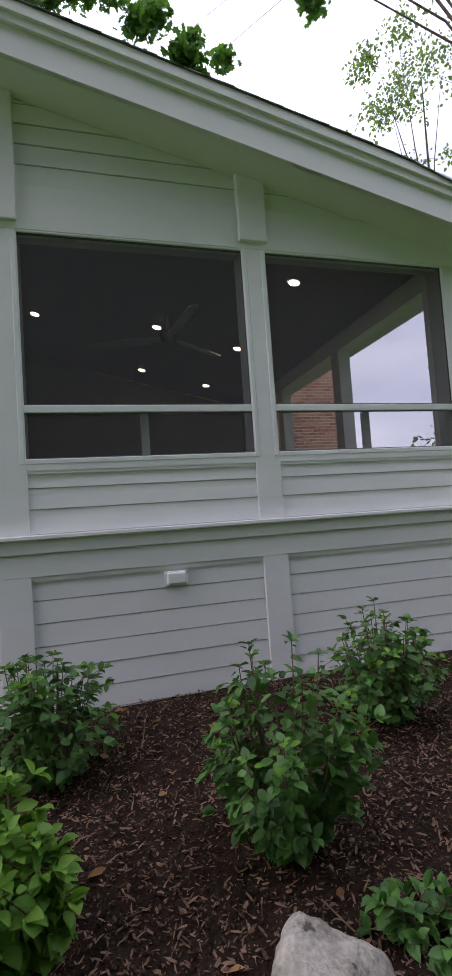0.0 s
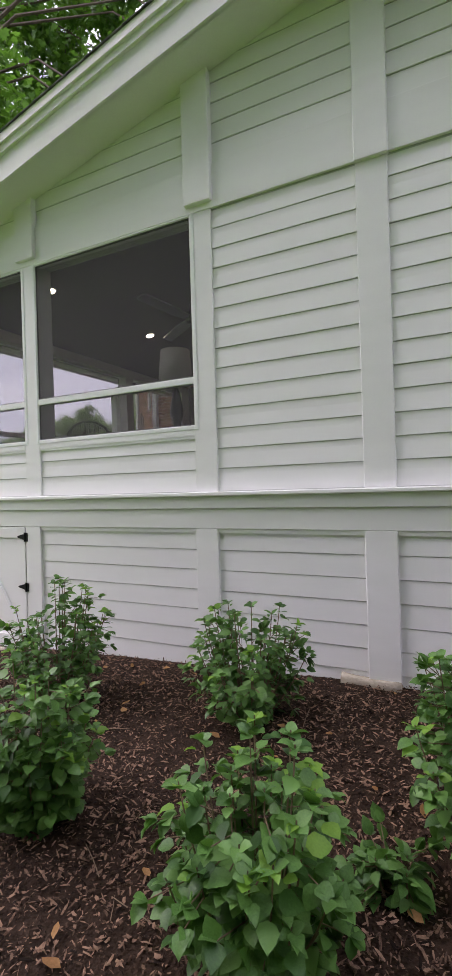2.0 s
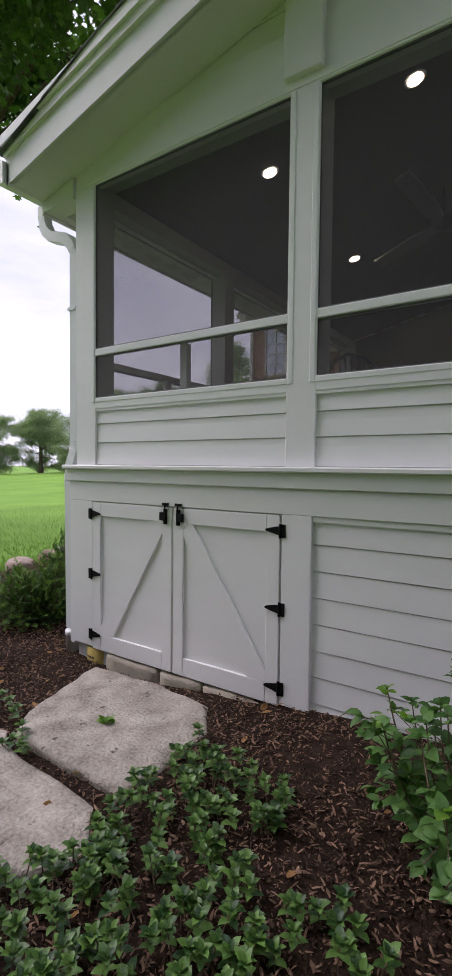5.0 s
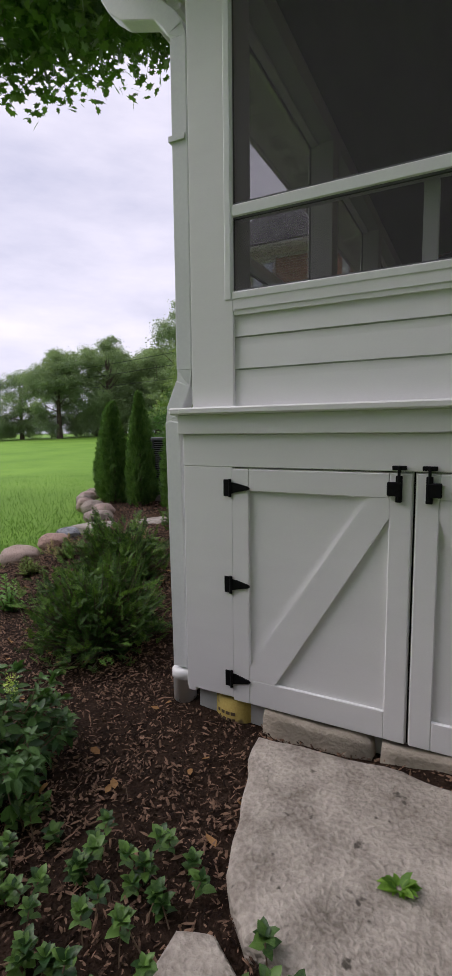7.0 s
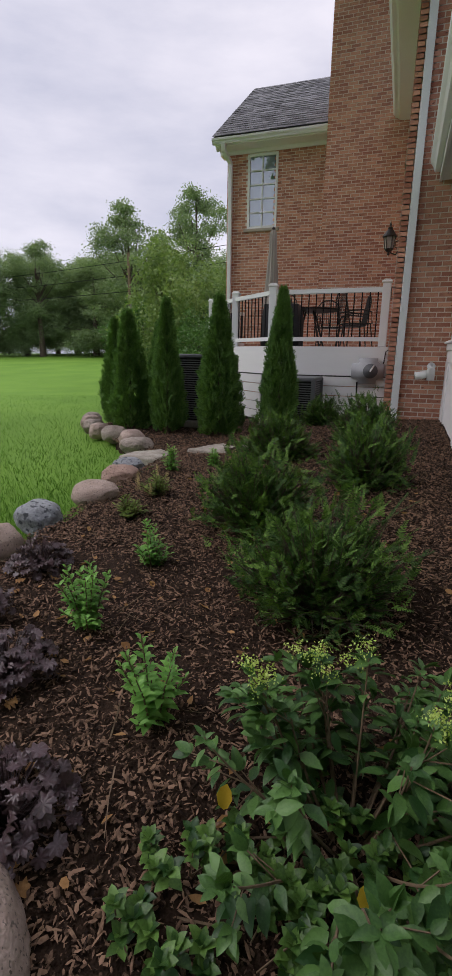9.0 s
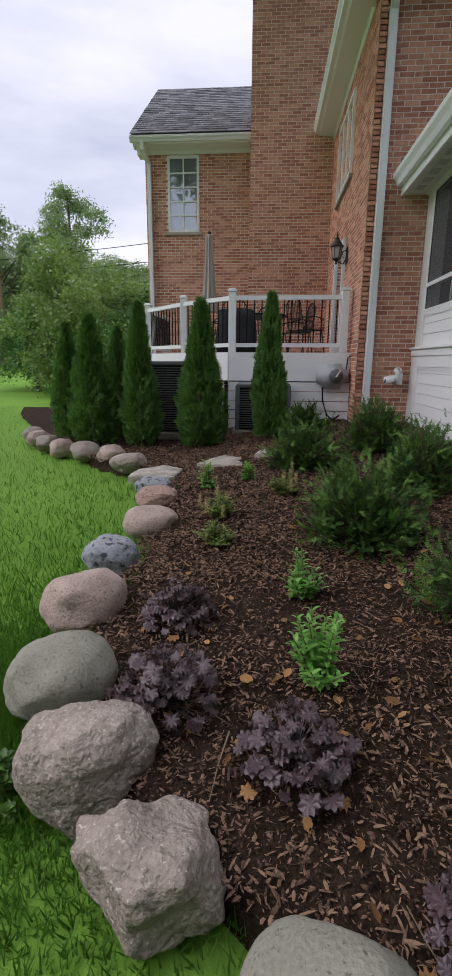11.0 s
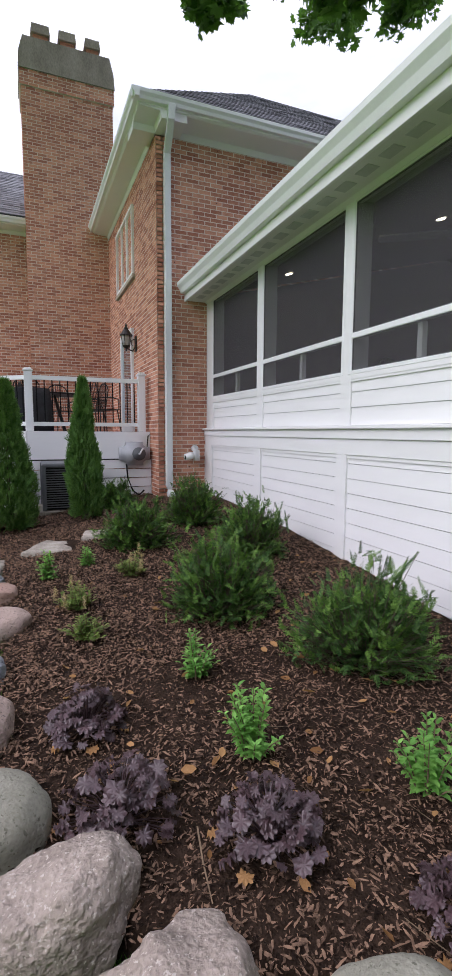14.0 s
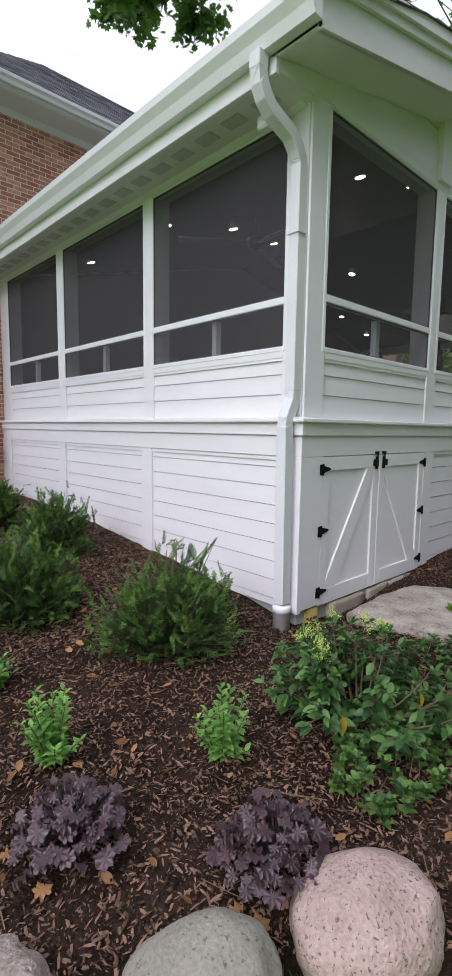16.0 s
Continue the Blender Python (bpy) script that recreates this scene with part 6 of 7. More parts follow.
def sedum(x, y, w, h, seed, mat=SEDUM, kind="lance", leaf=0.064, stems=14, name="sedum", label="light green upright sedum in the mulch", group="sedums", plume=False):
    g = rng(seed)
    ob = plant(name, x, y, label, "plant", group)
    wood = Shape()
    P, D, N, Z, F = [], [], [], [], []
    for i in range(stems):
        a, q = g.uniform(0, 2 * math.pi), math.sqrt(g.random())
        tip = np.array([math.cos(a) * q * w * 0.42, math.sin(a) * q * w * 0.42, h * (1 - 0.6 * q * q) * g.uniform(0.5, 1.05)])
        wood.tube([(math.cos(a) * q * 0.03, math.sin(a) * q * 0.03, -0.02), tip * 0.6, tip], [0.004, 0.003, 0.002], 5, False)
        n = max(5, int(tip[2] / 0.021))
        for k in range(n):
            t = 0.1 + 0.9 * k / n
            for s in (0, math.pi):
                b_ = k * 1.57 + s + g.uniform(-0.3, 0.3)
                d = np.array([math.cos(b_), math.sin(b_), 0.12 + 0.75 * t * t])
                P.append(tip * t)
                D.append(d)
                N.append(np.array([0, 0, 1]) - 0.4 * d)
                Z.append(leaf * g.uniform(0.7, 1.15) * (1.2 - 0.62 * t))
        F.append(tip)
    tagged(part("stemwork", wood, TWIG, ob), kind="stuff")
    fo = new("foliage", scatter_mesh("foliage", kind, np.array(P), np.array(D), np.array(N), np.array(Z), mat, True))
    fo.parent = ob
    if plume:
        for tip in F[:5]:
            k = 40
            t = g.uniform(0, 1, k)
            q = tip + np.stack([g.normal(0, 0.012, k) * (1 - t), g.normal(0, 0.012, k) * (1 - t), 0.10 * t], 1)
            pl = new("plume", scatter_mesh("plume", "clump", q, g.normal(0, 1, (k, 3)), g.normal(0, 1, (k, 3)), g.uniform(0.010, 0.02, k), PLUME))
            pl.parent = ob
            tagged(pl, "faded cream flower plume")
    return ob


for i, (x, y, w, h) in enumerate(((-7.01, 3.25, 0.34, 0.35), (-6.99, 2.67, 0.38, 0.49), (-6.52, 2.31, 0.38, 0.46), (-7.60, 4.75, 0.27, 0.32), (-7.31, 4.95, 0.20, 0.26))):
    sedum(x, y, w, h, 300 + i)
for i, (x, y, w, h, p) in enumerate(((-7.05, 4.60, 0.42, 0.24, True), (-7.46, 4.20, 0.46, 0.24, True), (-7.45, 3.80, 0.48, 0.20, False), (-6.6, 4.75, 0.3, 0.13, False))):
    sedum(x, y, w, h, 320 + i, SPIREA, "lance", 0.056, 42, "astilbe", "low lime green perennial with faded cream plumes" if p else "low lime green perennial in the mulch", "lime perennials", p)


def heuchera(x, y, w, h, seed):
    """A mound of ruffled purple leaves on thin stalks, each leaf a piece."""
    g = rng(seed)
    ob = plant("heuchera", x, y, "purple ruffled-leaf heuchera in the mulch", "plant", "heucheras")
    stalks = Shape()
    P, D, N, Z = [], [], [], []
    for i in range(112):
        a, q = g.uniform(0, 2 * math.pi), math.sqrt(g.random())
        p = np.array([math.cos(a) * q * w * 0.46, math.sin(a) * q * w * 0.46, h * (1 - 0.75 * q * q) * g.uniform(0.65, 1.0)])
        out = np.array([math.cos(a), math.sin(a), -0.35 + g.normal(0, 0.2)])
        stalks.tube([(0, 0, 0), p * np.array([0.6, 0.6, 0.8]), p], [0.003, 0.002, 0.002], 4, False)
        P.append(p)
        D.append(out + g.normal(0, 0.3, 3))
        N.append(np.array([out[0] * 0.6, out[1] * 0.6, 1.0]) + g.normal(0, 0.42, 3))
        Z.append(g.uniform(0.040, 0.082))
    tagged(part("stalkwork", stalks, HEU, ob), kind="stuff")
    leaf_pieces(ob, leaf_meshes("ruffled", HEU), P, D, N, Z)
    k = 4
    a = g.uniform(0, 6.28, k)
    leaf_pieces(ob, leaf_meshes("ruffled", DRY), np.stack([np.cos(a) * w * 0.46, np.sin(a) * w * 0.46, np.full(k, 0.03)], 1), np.stack([np.cos(a), np.sin(a), np.full(k, -0.2)], 1), np.tile([0, 0, 1.0], (k, 1)) + g.normal(0, 0.3, (k, 3)), np.full(k, 0.06))
    return ob


for i, (x, y, w, h) in enumerate(((-7.53, 3.06, 0.36, 0.25), (-7.49, 2.57, 0.44, 0.28), (-7.09, 2.35, 0.40, 0.25), (-6.70, 1.91, 0.42, 0.26))):
    heuchera(x, y, w, h, 400 + i)


# ---- boulders along the bed ----
PINK = material("pink_granite", (0.27, 0.195, 0.16), (0.50, 0.385, 0.325), 0.8, 6, 70, 0.8, fleck=((0.15, 0.12, 0.10), 0.60, 85), depth=0.012)
TAN = material("tan_granite", (0.17, 0.135, 0.11), (0.42, 0.35, 0.295), 0.85, 6, 45, 1.0, fleck=((0.47, 0.41, 0.355), 0.6, 75), depth=0.022)
GREENISH = material("green_grey_stone", (0.165, 0.16, 0.12), (0.31, 0.295, 0.235), 0.8, 5, 75, 0.6, fleck=((0.13, 0.125, 0.09), 0.61, 60), depth=0.012)
BLUISH = material("blue_grey_stone", (0.13, 0.145, 0.16), (0.37, 0.38, 0.395), 0.8, 7, 60, 0.8, fleck=((0.06, 0.065, 0.075), 0.57, 22), depth=0.012)
RED = material("red_stone", (0.24, 0.15, 0.115), (0.43, 0.29, 0.235), 0.8, 6, 60, 0.8, fleck=((0.12, 0.08, 0.06), 0.6, 50), depth=0.012)


def boulder(x, y, w, d, h, turn, mat, seed, label, rough=0.10, sink=0.22):
    """A weathered fieldstone, sunk a little into the ground; w, d, h in metres."""
    ob = tagged(new("boulder"), label, "boulder", "boulders edging the bed")
    b = bmesh.new()
    bmesh.ops.create_icosphere(b, subdivisions=5, radius=1)
    g = rng(int(seed * 10))
    flats = [(Vector(unit(g.normal(0, 1, 3) * np.array([1, 1, 0.8]))), g.uniform(0.94 - rough * 1.5, 1.02 - rough * 1.2)) for _ in range(9)]
    for v in b.verts:
        c = v.co.copy()
        for way, far_off in flats:
            over_by = c.dot(way) - far_off
            if over_by > 0:
                c -= way * over_by * 0.86
        q = 1 + rough * 1.6 * noise.noise(c * 0.9 + Vector((seed, 0, 0))) + rough * 0.7 * noise.noise(c * 2.2 + Vector((0, seed, 0))) + rough * 0.28 * noise.noise(c * 5 + Vector((0, 0, seed))) + 0.016 * noise.noise(c * 13) + rough * 0.10 * noise.noise(c * 28)
        e = Vector([math.copysign(abs(t) ** 0.9, t) for t in c]) * q
        v.co = (e.x * w / 2, e.y * d / 2, e.z * h * 0.52 + h * (0.32 - sink))
    part("stone", Shape().take(b), mat, ob, "", True)
    ob.matrix_basis = Matrix.Translation((x * S, y * S, bed(x, y) * S)) @ pose(0, 0, 0, 0, 0, turn)


for i, (x, y, w, d, h, t, m, lab, rg) in enumerate((
        (-7.66, 2.32, 0.49, 0.41, 0.40, 20, TAN, "rough tan granite boulder", 0.16), (-7.43, 2.07, 0.46, 0.36, 0.28, -30, TAN, "rough low tan granite boulder", 0.18),
        (-7.88, 2.67, 0.49, 0.43, 0.32, 10, GREENISH, "smooth greenish grey boulder", 0.06), (-7.97, 3.17, 0.48, 0.42, 0.35, 40, PINK, "smooth pink granite boulder", 0.07),
        (-7.99, 3.62, 0.37, 0.35, 0.27, 0, BLUISH, "mottled blue-grey boulder edging the bed", 0.08), (-7.89, 4.09, 0.44, 0.35, 0.24, 15, PINK, "pale pink granite boulder", 0.06),
        (-7.94, 4.53, 0.37, 0.30, 0.21, 10, RED, "reddish brown boulder edging the bed", 0.10), (-8.01, 4.80, 0.37, 0.30, 0.18, -20, BLUISH, "low grey boulder edging the bed", 0.10),
        (-8.47, 5.74, 0.44, 0.33, 0.25, 30, TAN, "tan fieldstone boulder edging the bed", 0.10), (-8.78, 6.18, 0.40, 0.35, 0.26, 60, PINK, "pale pink fieldstone boulder", 0.08),
        (-9.12, 6.39, 0.44, 0.37, 0.27, 40, TAN, "tan fieldstone boulder edging the bed", 0.08), (-9.49, 6.63, 0.37, 0.35, 0.27, 50, PINK, "pale pink fieldstone boulder", 0.08),
        (-9.80, 6.96, 0.39, 0.33, 0.26, 70, TAN, "tan fieldstone boulder edging the bed", 0.09), (-10.09, 7.32, 0.39, 0.33, 0.26, 70, PINK, "pink fieldstone boulder edging the bed", 0.08), (-10.34, 7.74, 0.40, 0.35, 0.25, 70, TAN, "tan fieldstone boulder edging the bed", 0.08),
        (-7.04, 1.81, 0.46, 0.38, 0.30, -20, GREENISH, "smooth greenish grey boulder", 0.06), (-6.64, 1.66, 0.51, 0.38, 0.30, -35, PINK, "large smooth pink granite boulder", 0.06),
        (0.52, 1.16, 0.40, 0.36, 0.30, 30, FLAG, "angular grey stone at the path edge", 0.2))):
    boulder(x, y, w, d, h, t, m, 3.7 * i + 1, lab, rg)


FLAGS = []


def on_stone(x, y):
    """Whether a place of the plan lies on a flagstone."""
    for ring in FLAGS:
        inside = False
        for (x0, y0), (x1, y1) in zip(ring, ring[1:] + ring[:1]):
            if (y0 > y) != (y1 > y) and x < x0 + (y - y0) / (y1 - y0) * (x1 - x0):
                inside = not inside
        if inside:
            return True
    return False


def flagstone(corners, z, label, seed):
    """A thick slab with broken edges and an uneven top."""
    cx, cy = sum(p[0] for p in corners) / len(corners), sum(p[1] for p in corners) / len(corners)
    FLAGS.append(corners)
    ob = thing("flagstone", cx, cy, z - 0.05, label, "flagstone", "flagstones")
    ring = []
    n = len(corners)
    for i in range(n):
        a, b = Vector((*corners[i], 0)), Vector((*corners[(i + 1) % n], 0))
        for k in range(9):
            p = a.lerp(b, k / 9)
            ring.append(p + 0.018 * noise.noise_vector(p * 7 + Vector((seed, 0, 0))))
    mid = Vector((cx, cy, 0))
    verts, faces = [], []
    levels = [(1.0, -0.06), (1.012, -0.015), (1.0, 0.0), (0.97, 0.008), (0.8, 0.010), (0.55, 0.011), (0.28, 0.011)]
    for s, dz in levels:
        for p in ring:
            q = mid + (p - mid) * s
            verts.append((q.x, q.y, z + dz + (0.006 * noise.noise(Vector((q.x * 6, q.y * 6, seed))) if dz > -0.05 else 0)))
    m = len(ring)
    for j in range(len(levels) - 1):
        faces += [(j * m + i, j * m + (i + 1) % m, (j + 1) * m + (i + 1) % m, (j + 1) * m + i) for i in range(m)]
    verts.append((cx, cy, z + 0.011))
    k = len(verts) - 1
    j = (len(levels) - 1) * m
    faces += [(j + i, j + (i + 1) % m, k) for i in range(m)]
    solid("slab", Shape().add(verts, faces), FLAG, ob, "", True)


flagstone([(-5.09, 2.74), (-4.60, 2.77), (-4.26, 2.72), (-4.12, 2.52), (-4.13, 2.02), (-4.55, 2.04), (-4.84, 2.07), (-4.94, 2.21), (-5.01, 2.42)], 0.288, "large pale grey flagstone before the access doors", 1)
flagstone([(-4.98, 2.04), (-4.90, 2.06), (-4.80, 1.99), (-4.18, 1.95), (-4.05, 1.80), (-4.10, 1.66), (-4.55, 1.50), (-5.03, 1.74)], 0.258, "pale grey flagstone beside the groundcover", 5)
flagstone([(-8.30, 5.10), (-7.92, 5.12), (-7.90, 5.42), (-8.08, 5.55), (-8.28, 5.36)], bed(-8.08, 5.3) + 0.015, "pale grey stepping stone in the mulch", 9)
flagstone([(-7.78, 5.50), (-7.38, 5.42), (-7.28, 5.72), (-7.58, 5.92)], bed(-7.53, 5.65) + 0.015, "pale grey stepping stone in the mulch", 13)
flagstone([(-7.28, 5.65), (-7.06, 5.62), (-7.02, 5.90), (-7.22, 5.94)], bed(-7.15, 5.78) + 0.015, "pale grey stepping stone in the mulch", 17)

# solar path light
sol = plant("path_light", -2.95, 1.38, "black solar path light on a stake", "lamp")
part("stake", Shape().tube([(0, 0, -0.05), (0, 0, 0.27)], 0.011, 8), BLACK_IRON, sol)
part("lens", Shape().lathe([(0.02, 0.26), (0.03, 0.28), (0.032, 0.34)], 0, 0, 14), LAMPGLASS, sol, "clear ribbed lens")
part("cap", Shape().lathe([(0.032, 0.335), (0.075, 0.345), (0.078, 0.36), (0.05, 0.40), (0.042, 0.415), (0.042, 0.42)], 0, 0, 18), BLACK_IRON, sol, "", True)
part("panel", Shape().lathe([(0.036, 0.4205), (0.036, 0.424)], 0, 0, 16), GREY_METAL, sol, "solar cell")


# ---- loose cover: bark chips, litter, groundcover and grass, each as one mesh of stuff ----
def under_walls(x, y):
    return (y > SOUTH - 0.02 and x > WEST - 0.03) or (y > FY - 0.05 and x > HX - 0.05)


def stuff(name, me, label):
    return tagged(new(name, me), label, "ground cover", kind="stuff")


def bark_chips():
    """Flakes, slivers and crumbs of bark, thickest where the path passes nearest."""
    g = rng(7)
    flake = ([(-0.20, 0, 0), (0.16, 0.08, 0.02), (0.25, 0.6, 0), (0.05, 1.0, 0.03), (-0.18, 0.78, 0), (0.02, 0.45, 0.13)], [(0, 1, 5), (1, 2, 5), (2, 3, 5), (3, 4, 5), (4, 0, 5)])
    sliver = ([(-0.08, 0, 0), (0.07, 0.04, 0), (0.12, 0.6, 0.06), (0.03, 1.0, 0.0), (-0.09, 0.55, 0.03), (0.0, 0.4, 0.10)], [(0, 1, 5), (1, 2, 5), (2, 3, 5), (3, 4, 5), (4, 0, 5)])
    for shape, n, low, span, power, tip, back in ((flake, 125000, 0.008, 0.025, 1.9, 0.4, 0), (sliver, 90000, 0.014, 0.042, 2.2, 0.3, 0), (flake, 100000, 0.014, 0.028, 1.6, 0.4, 1)):
        xs = np.where(g.random(n) < 0.62, g.uniform(-8.1, -5.4, n), g.uniform(-5.4, 2.2, n))
        ys = np.where(xs < -5.35, 0.98 + 6.6 * g.random(n) ** 1.5, g.uniform(0.98, 2.9, n))
        if back:
            xs, ys = g.uniform(-10.2, -5.4, n), g.uniform(3.4, 8.2, n)
        pos = np.array([(x * S, y * S, bed(x, y) * S + 0.001 + h) for x, y, h in zip(xs, ys, g.uniform(0, 0.018, n)) if in_bed(x, y) and not under_walls(x, y) and not on_stone(x, y)])
        n = len(pos)
        a = g.uniform(0, 6.283, n)
        dirs = np.stack([np.cos(a), np.sin(a), g.normal(0, tip, n)], 1)
        nor = np.stack([g.normal(0, 0.4, n), g.normal(0, 0.4, n), np.ones(n)], 1)
        stuff("bark_mulch", scatter_mesh("bark_mulch", shape, pos, dirs, nor, low + span * g.random(n) ** power, CHIP), "loose brown bark chips" if shape is flake else "loose slivers of brown bark")


def litter():
    g = rng(8)
    for mat, n, nm, lab in ((DRY, 300, "fallen_leaves", "dry orange-brown fallen leaves"), (TWIG, 150, "twigs", "thin fallen twigs")):
        x = np.where(g.random(n) < 0.5, g.uniform(-7.7, -5.4, n), g.uniform(-5.6, 1.6, n))
        y = np.where(x < -5.4, g.uniform(1.1, 4.6, n), g.uniform(1.05, 2.8, n))
        keep = [i for i in range(n) if in_bed(x[i], y[i]) and not under_walls(x[i], y[i])]
        pos = np.array([(x[i] * S, y[i] * S, bed(x[i], y[i]) * S + 0.02) for i in keep])
        a = g.uniform(0, 6.283, len(keep))
        d = np.stack([np.cos(a), np.sin(a), g.normal(0, 0.15, len(keep))], 1)
        nn = np.stack([g.normal(0, 0.35, len(keep)), g.normal(0, 0.35, len(keep)), np.ones(len(keep))], 1)
        shape = "dry" if mat is DRY else ([(-0.012, 0, 0), (0.012, 0, 0), (0.03, 0.5, 0), (0.01, 0.5, 0.012), (0.0, 1, 0.01), (0.012, 1, 0)], [(0, 1, 2, 3), (3, 2, 5, 4)])
        stuff(nm, scatter_mesh(nm, shape, pos, d, nn, (0.035 + 0.045 * g.random(len(keep))) if mat is DRY else g.uniform(0.08, 0.3, len(keep)), mat), lab)


def pachysandra():
    g = rng(9)
    P, D, N, Z = [], [], [], []
    stalk = Shape()
    spots = [(g.uniform(-6.1, -5.0), 1.05 + 1.2 * g.random() ** 1.1) for _ in range(330)] + [(g.uniform(-4.95, -2.8), 1.05 + 1.5 * g.random() ** 1.1) for _ in range(880)] + [(g.normal(-7.98, 0.05), g.normal(2.30, 0.08)) for _ in range(18)] + [(g.uniform(-6.35, -5.55), g.uniform(1.75, 2.06)) for _ in range(90)]
    for x, y in spots:
        if x > -7 and (on_stone(x, y) or math.hypot(x + 3.02, y - 2.24) < 0.2 or noise.noise(Vector((x * 2.2, y * 2.2, 4.0))) < -0.28 or y > min(2.58 - 0.47 * (x + 4.26), 2.14 - 1.2 * (x + 3.35)) and x > -4.3):
            continue
        base = np.array([x * S, y * S, (bed(x, y) if in_bed(x, y) else lawn_height(x, y)) * S])
        h = g.uniform(0.04, 0.12)
        tip = base + np.array([g.normal(0, 0.03), g.normal(0, 0.03), h])
        stalk.tube([base, tip], 0.0025, 4, False)
        for lay, (q, up, n) in enumerate(((1.0, 0.55, 5), (0.8, 1.2, 4), (1.0, 0.2, 4))):
            o = g.uniform(0, 6.28)
            for k in range(n):
                a = o + 6.283 * k / n + g.normal(0, 0.15)
                d = np.array([math.cos(a), math.sin(a), up])
                P.append(tip - np.array([0, 0, 0.03 if lay == 2 else 0]))
                D.append(d)
                N.append(np.array([0, 0, 1.0]) - 0.3 * d + g.normal(0, 0.12, 3))
                Z.append(g.uniform(0.030, 0.052) * q)
    stuff("pachysandra", scatter_mesh("pachysandra", "ovate", np.array(P), np.array(D), np.array(N), np.array(Z), PACHY, True), "low glossy green pachysandra groundcover")
    ob = new("pachysandra_stalks", mesh_of("pachysandra_stalks", stalk.v, stalk.f, TWIG))
    tagged(ob, "thin green groundcover stalks", "ground cover", kind="stuff")


def grass():
    g = rng(10)
    n = 200000
    far_off = 14.0 * g.random(n) ** 2.5
    way = g.uniform(0, 2 * math.pi, n)
    x, y = -8.0 + far_off * np.cos(way), 2.6 + far_off * np.sin(way)
    keep = np.array([not in_bed(a - 0.03, b) and not under_walls(a, b) and (b > 0.2 or a < -6) for a, b in zip(x, y)])
    x, y = x[keep], y[keep]
    pos = np.array([(a * S, b * S, lawn_height(a, b) * S) for a, b in zip(x, y)])
    n = len(x)
    d = np.stack([g.normal(0, 0.4, n), g.normal(0, 0.4, n), np.ones(n)], 1)
    nn = np.stack([g.normal(0, 1, n), g.normal(0, 1, n), np.zeros(n)], 1)
    stuff("grass", scatter_mesh("grass", "blade", pos, d, nn, g.uniform(0.04, 0.075, n), BLADE), "short green lawn grass")


bark_chips()
litter()
pachysandra()
grass()


# ---- trees ----
def crown_tree(name, label, trunk, blobs, mat, kind, leaf, count, seed, limb=0.12, group="", arch=0.0, tuft=0.30):
    """A tapered trunk with limbs to each mass of leaves; uneven outline and gaps. All in metres about the base."""
    g = rng(seed)
    ob = tagged(new(name), label, "tree", group)
    height = max(b[2] for b in blobs)
    wood = Shape()
    lean = g.normal(0, 0.02, 2) * height
    tops = [np.array([0, 0, -0.3]), np.array([lean[0] * 0.3, lean[1] * 0.3, height * 0.3]), np.array([lean[0], lean[1], height * 0.62]), np.array([lean[0] * 1.4, lean[1] * 1.4, height * 0.95])]
    wood.tube(tops, [trunk * 1.25, trunk * 0.85, trunk * 0.5, trunk * 0.12], 10)
    part("trunk", wood, BARK, ob)
    limbs = Shape()
    P, D, N, Z = [], [], [], []
    total = sum(b[3] ** 2 for b in blobs)
    for bx, by, bz, r in blobs:
        c = np.array([bx, by, bz])
        root = tops[1] + (tops[2] - tops[1]) * clamp((bz - height * 0.35) / (height * 0.6), 0, 1)
        mid = (root + c) / 2 + g.normal(0, 0.08, 3) * r + np.array([0, 0, arch * np.linalg.norm(c - root)])
        limbs.tube([root, (root + mid) / 2 + np.array([0, 0, arch * 0.3 * np.linalg.norm(c - root)]), mid, (mid + c) / 2 + np.array([0, 0, arch * 0.25 * np.linalg.norm(c - root)]), c], [trunk * 0.32, trunk * 0.24, trunk * 0.15, trunk * 0.08, trunk * 0.04], 6)
        k = int(count * r * r / total)
        tw = max(4, int(k / 130))
        for q in range(tw):
            d = unit(g.normal(0, 1, 3))
            end = c + d * r * g.uniform(0.5, 1.05)
            limbs.tube([c, (c + end) / 2 + g.normal(0, 0.1, 3) * r, end], [trunk * 0.06, trunk * 0.03, trunk * 0.008], 4, False)
            kk = k // tw
            pts = end + g.normal(0, 1, (kk, 3)) * r * np.array([tuft, tuft, tuft * 0.73])
            P.append(pts)
            D.append(g.normal(0, 1, (kk, 3)) + np.array([0, 0, -0.5]))
            N.append(g.normal(0, 0.6, (kk, 3)) + np.array([0, 0, 1.0]))
            Z.append(leaf * g.uniform(0.6, 1.25, kk))
    tagged(part("branchwork", limbs, BARK, ob), kind="stuff")
    cr = new("crown", scatter_mesh("crown", kind, np.concatenate(P), np.concatenate(D), np.concatenate(N), np.concatenate(Z), mat))
    cr.parent = ob
    return ob


def blob_cloud(seed, h, spread, low, n, size):
    g = rng(seed)
    out = []
    for i in range(n):
        t = g.random()
        z = low + (h - low) * t
        q = spread * math.sin(math.pi * (0.18 + 0.74 * t)) * math.sqrt(g.random())
        a = g.uniform(0, 6.283)
        out.append((math.cos(a) * q, math.sin(a) * q, z, size * g.uniform(0.7, 1.25)))
    out.append((0, 0, h, size * 0.8))
    return out


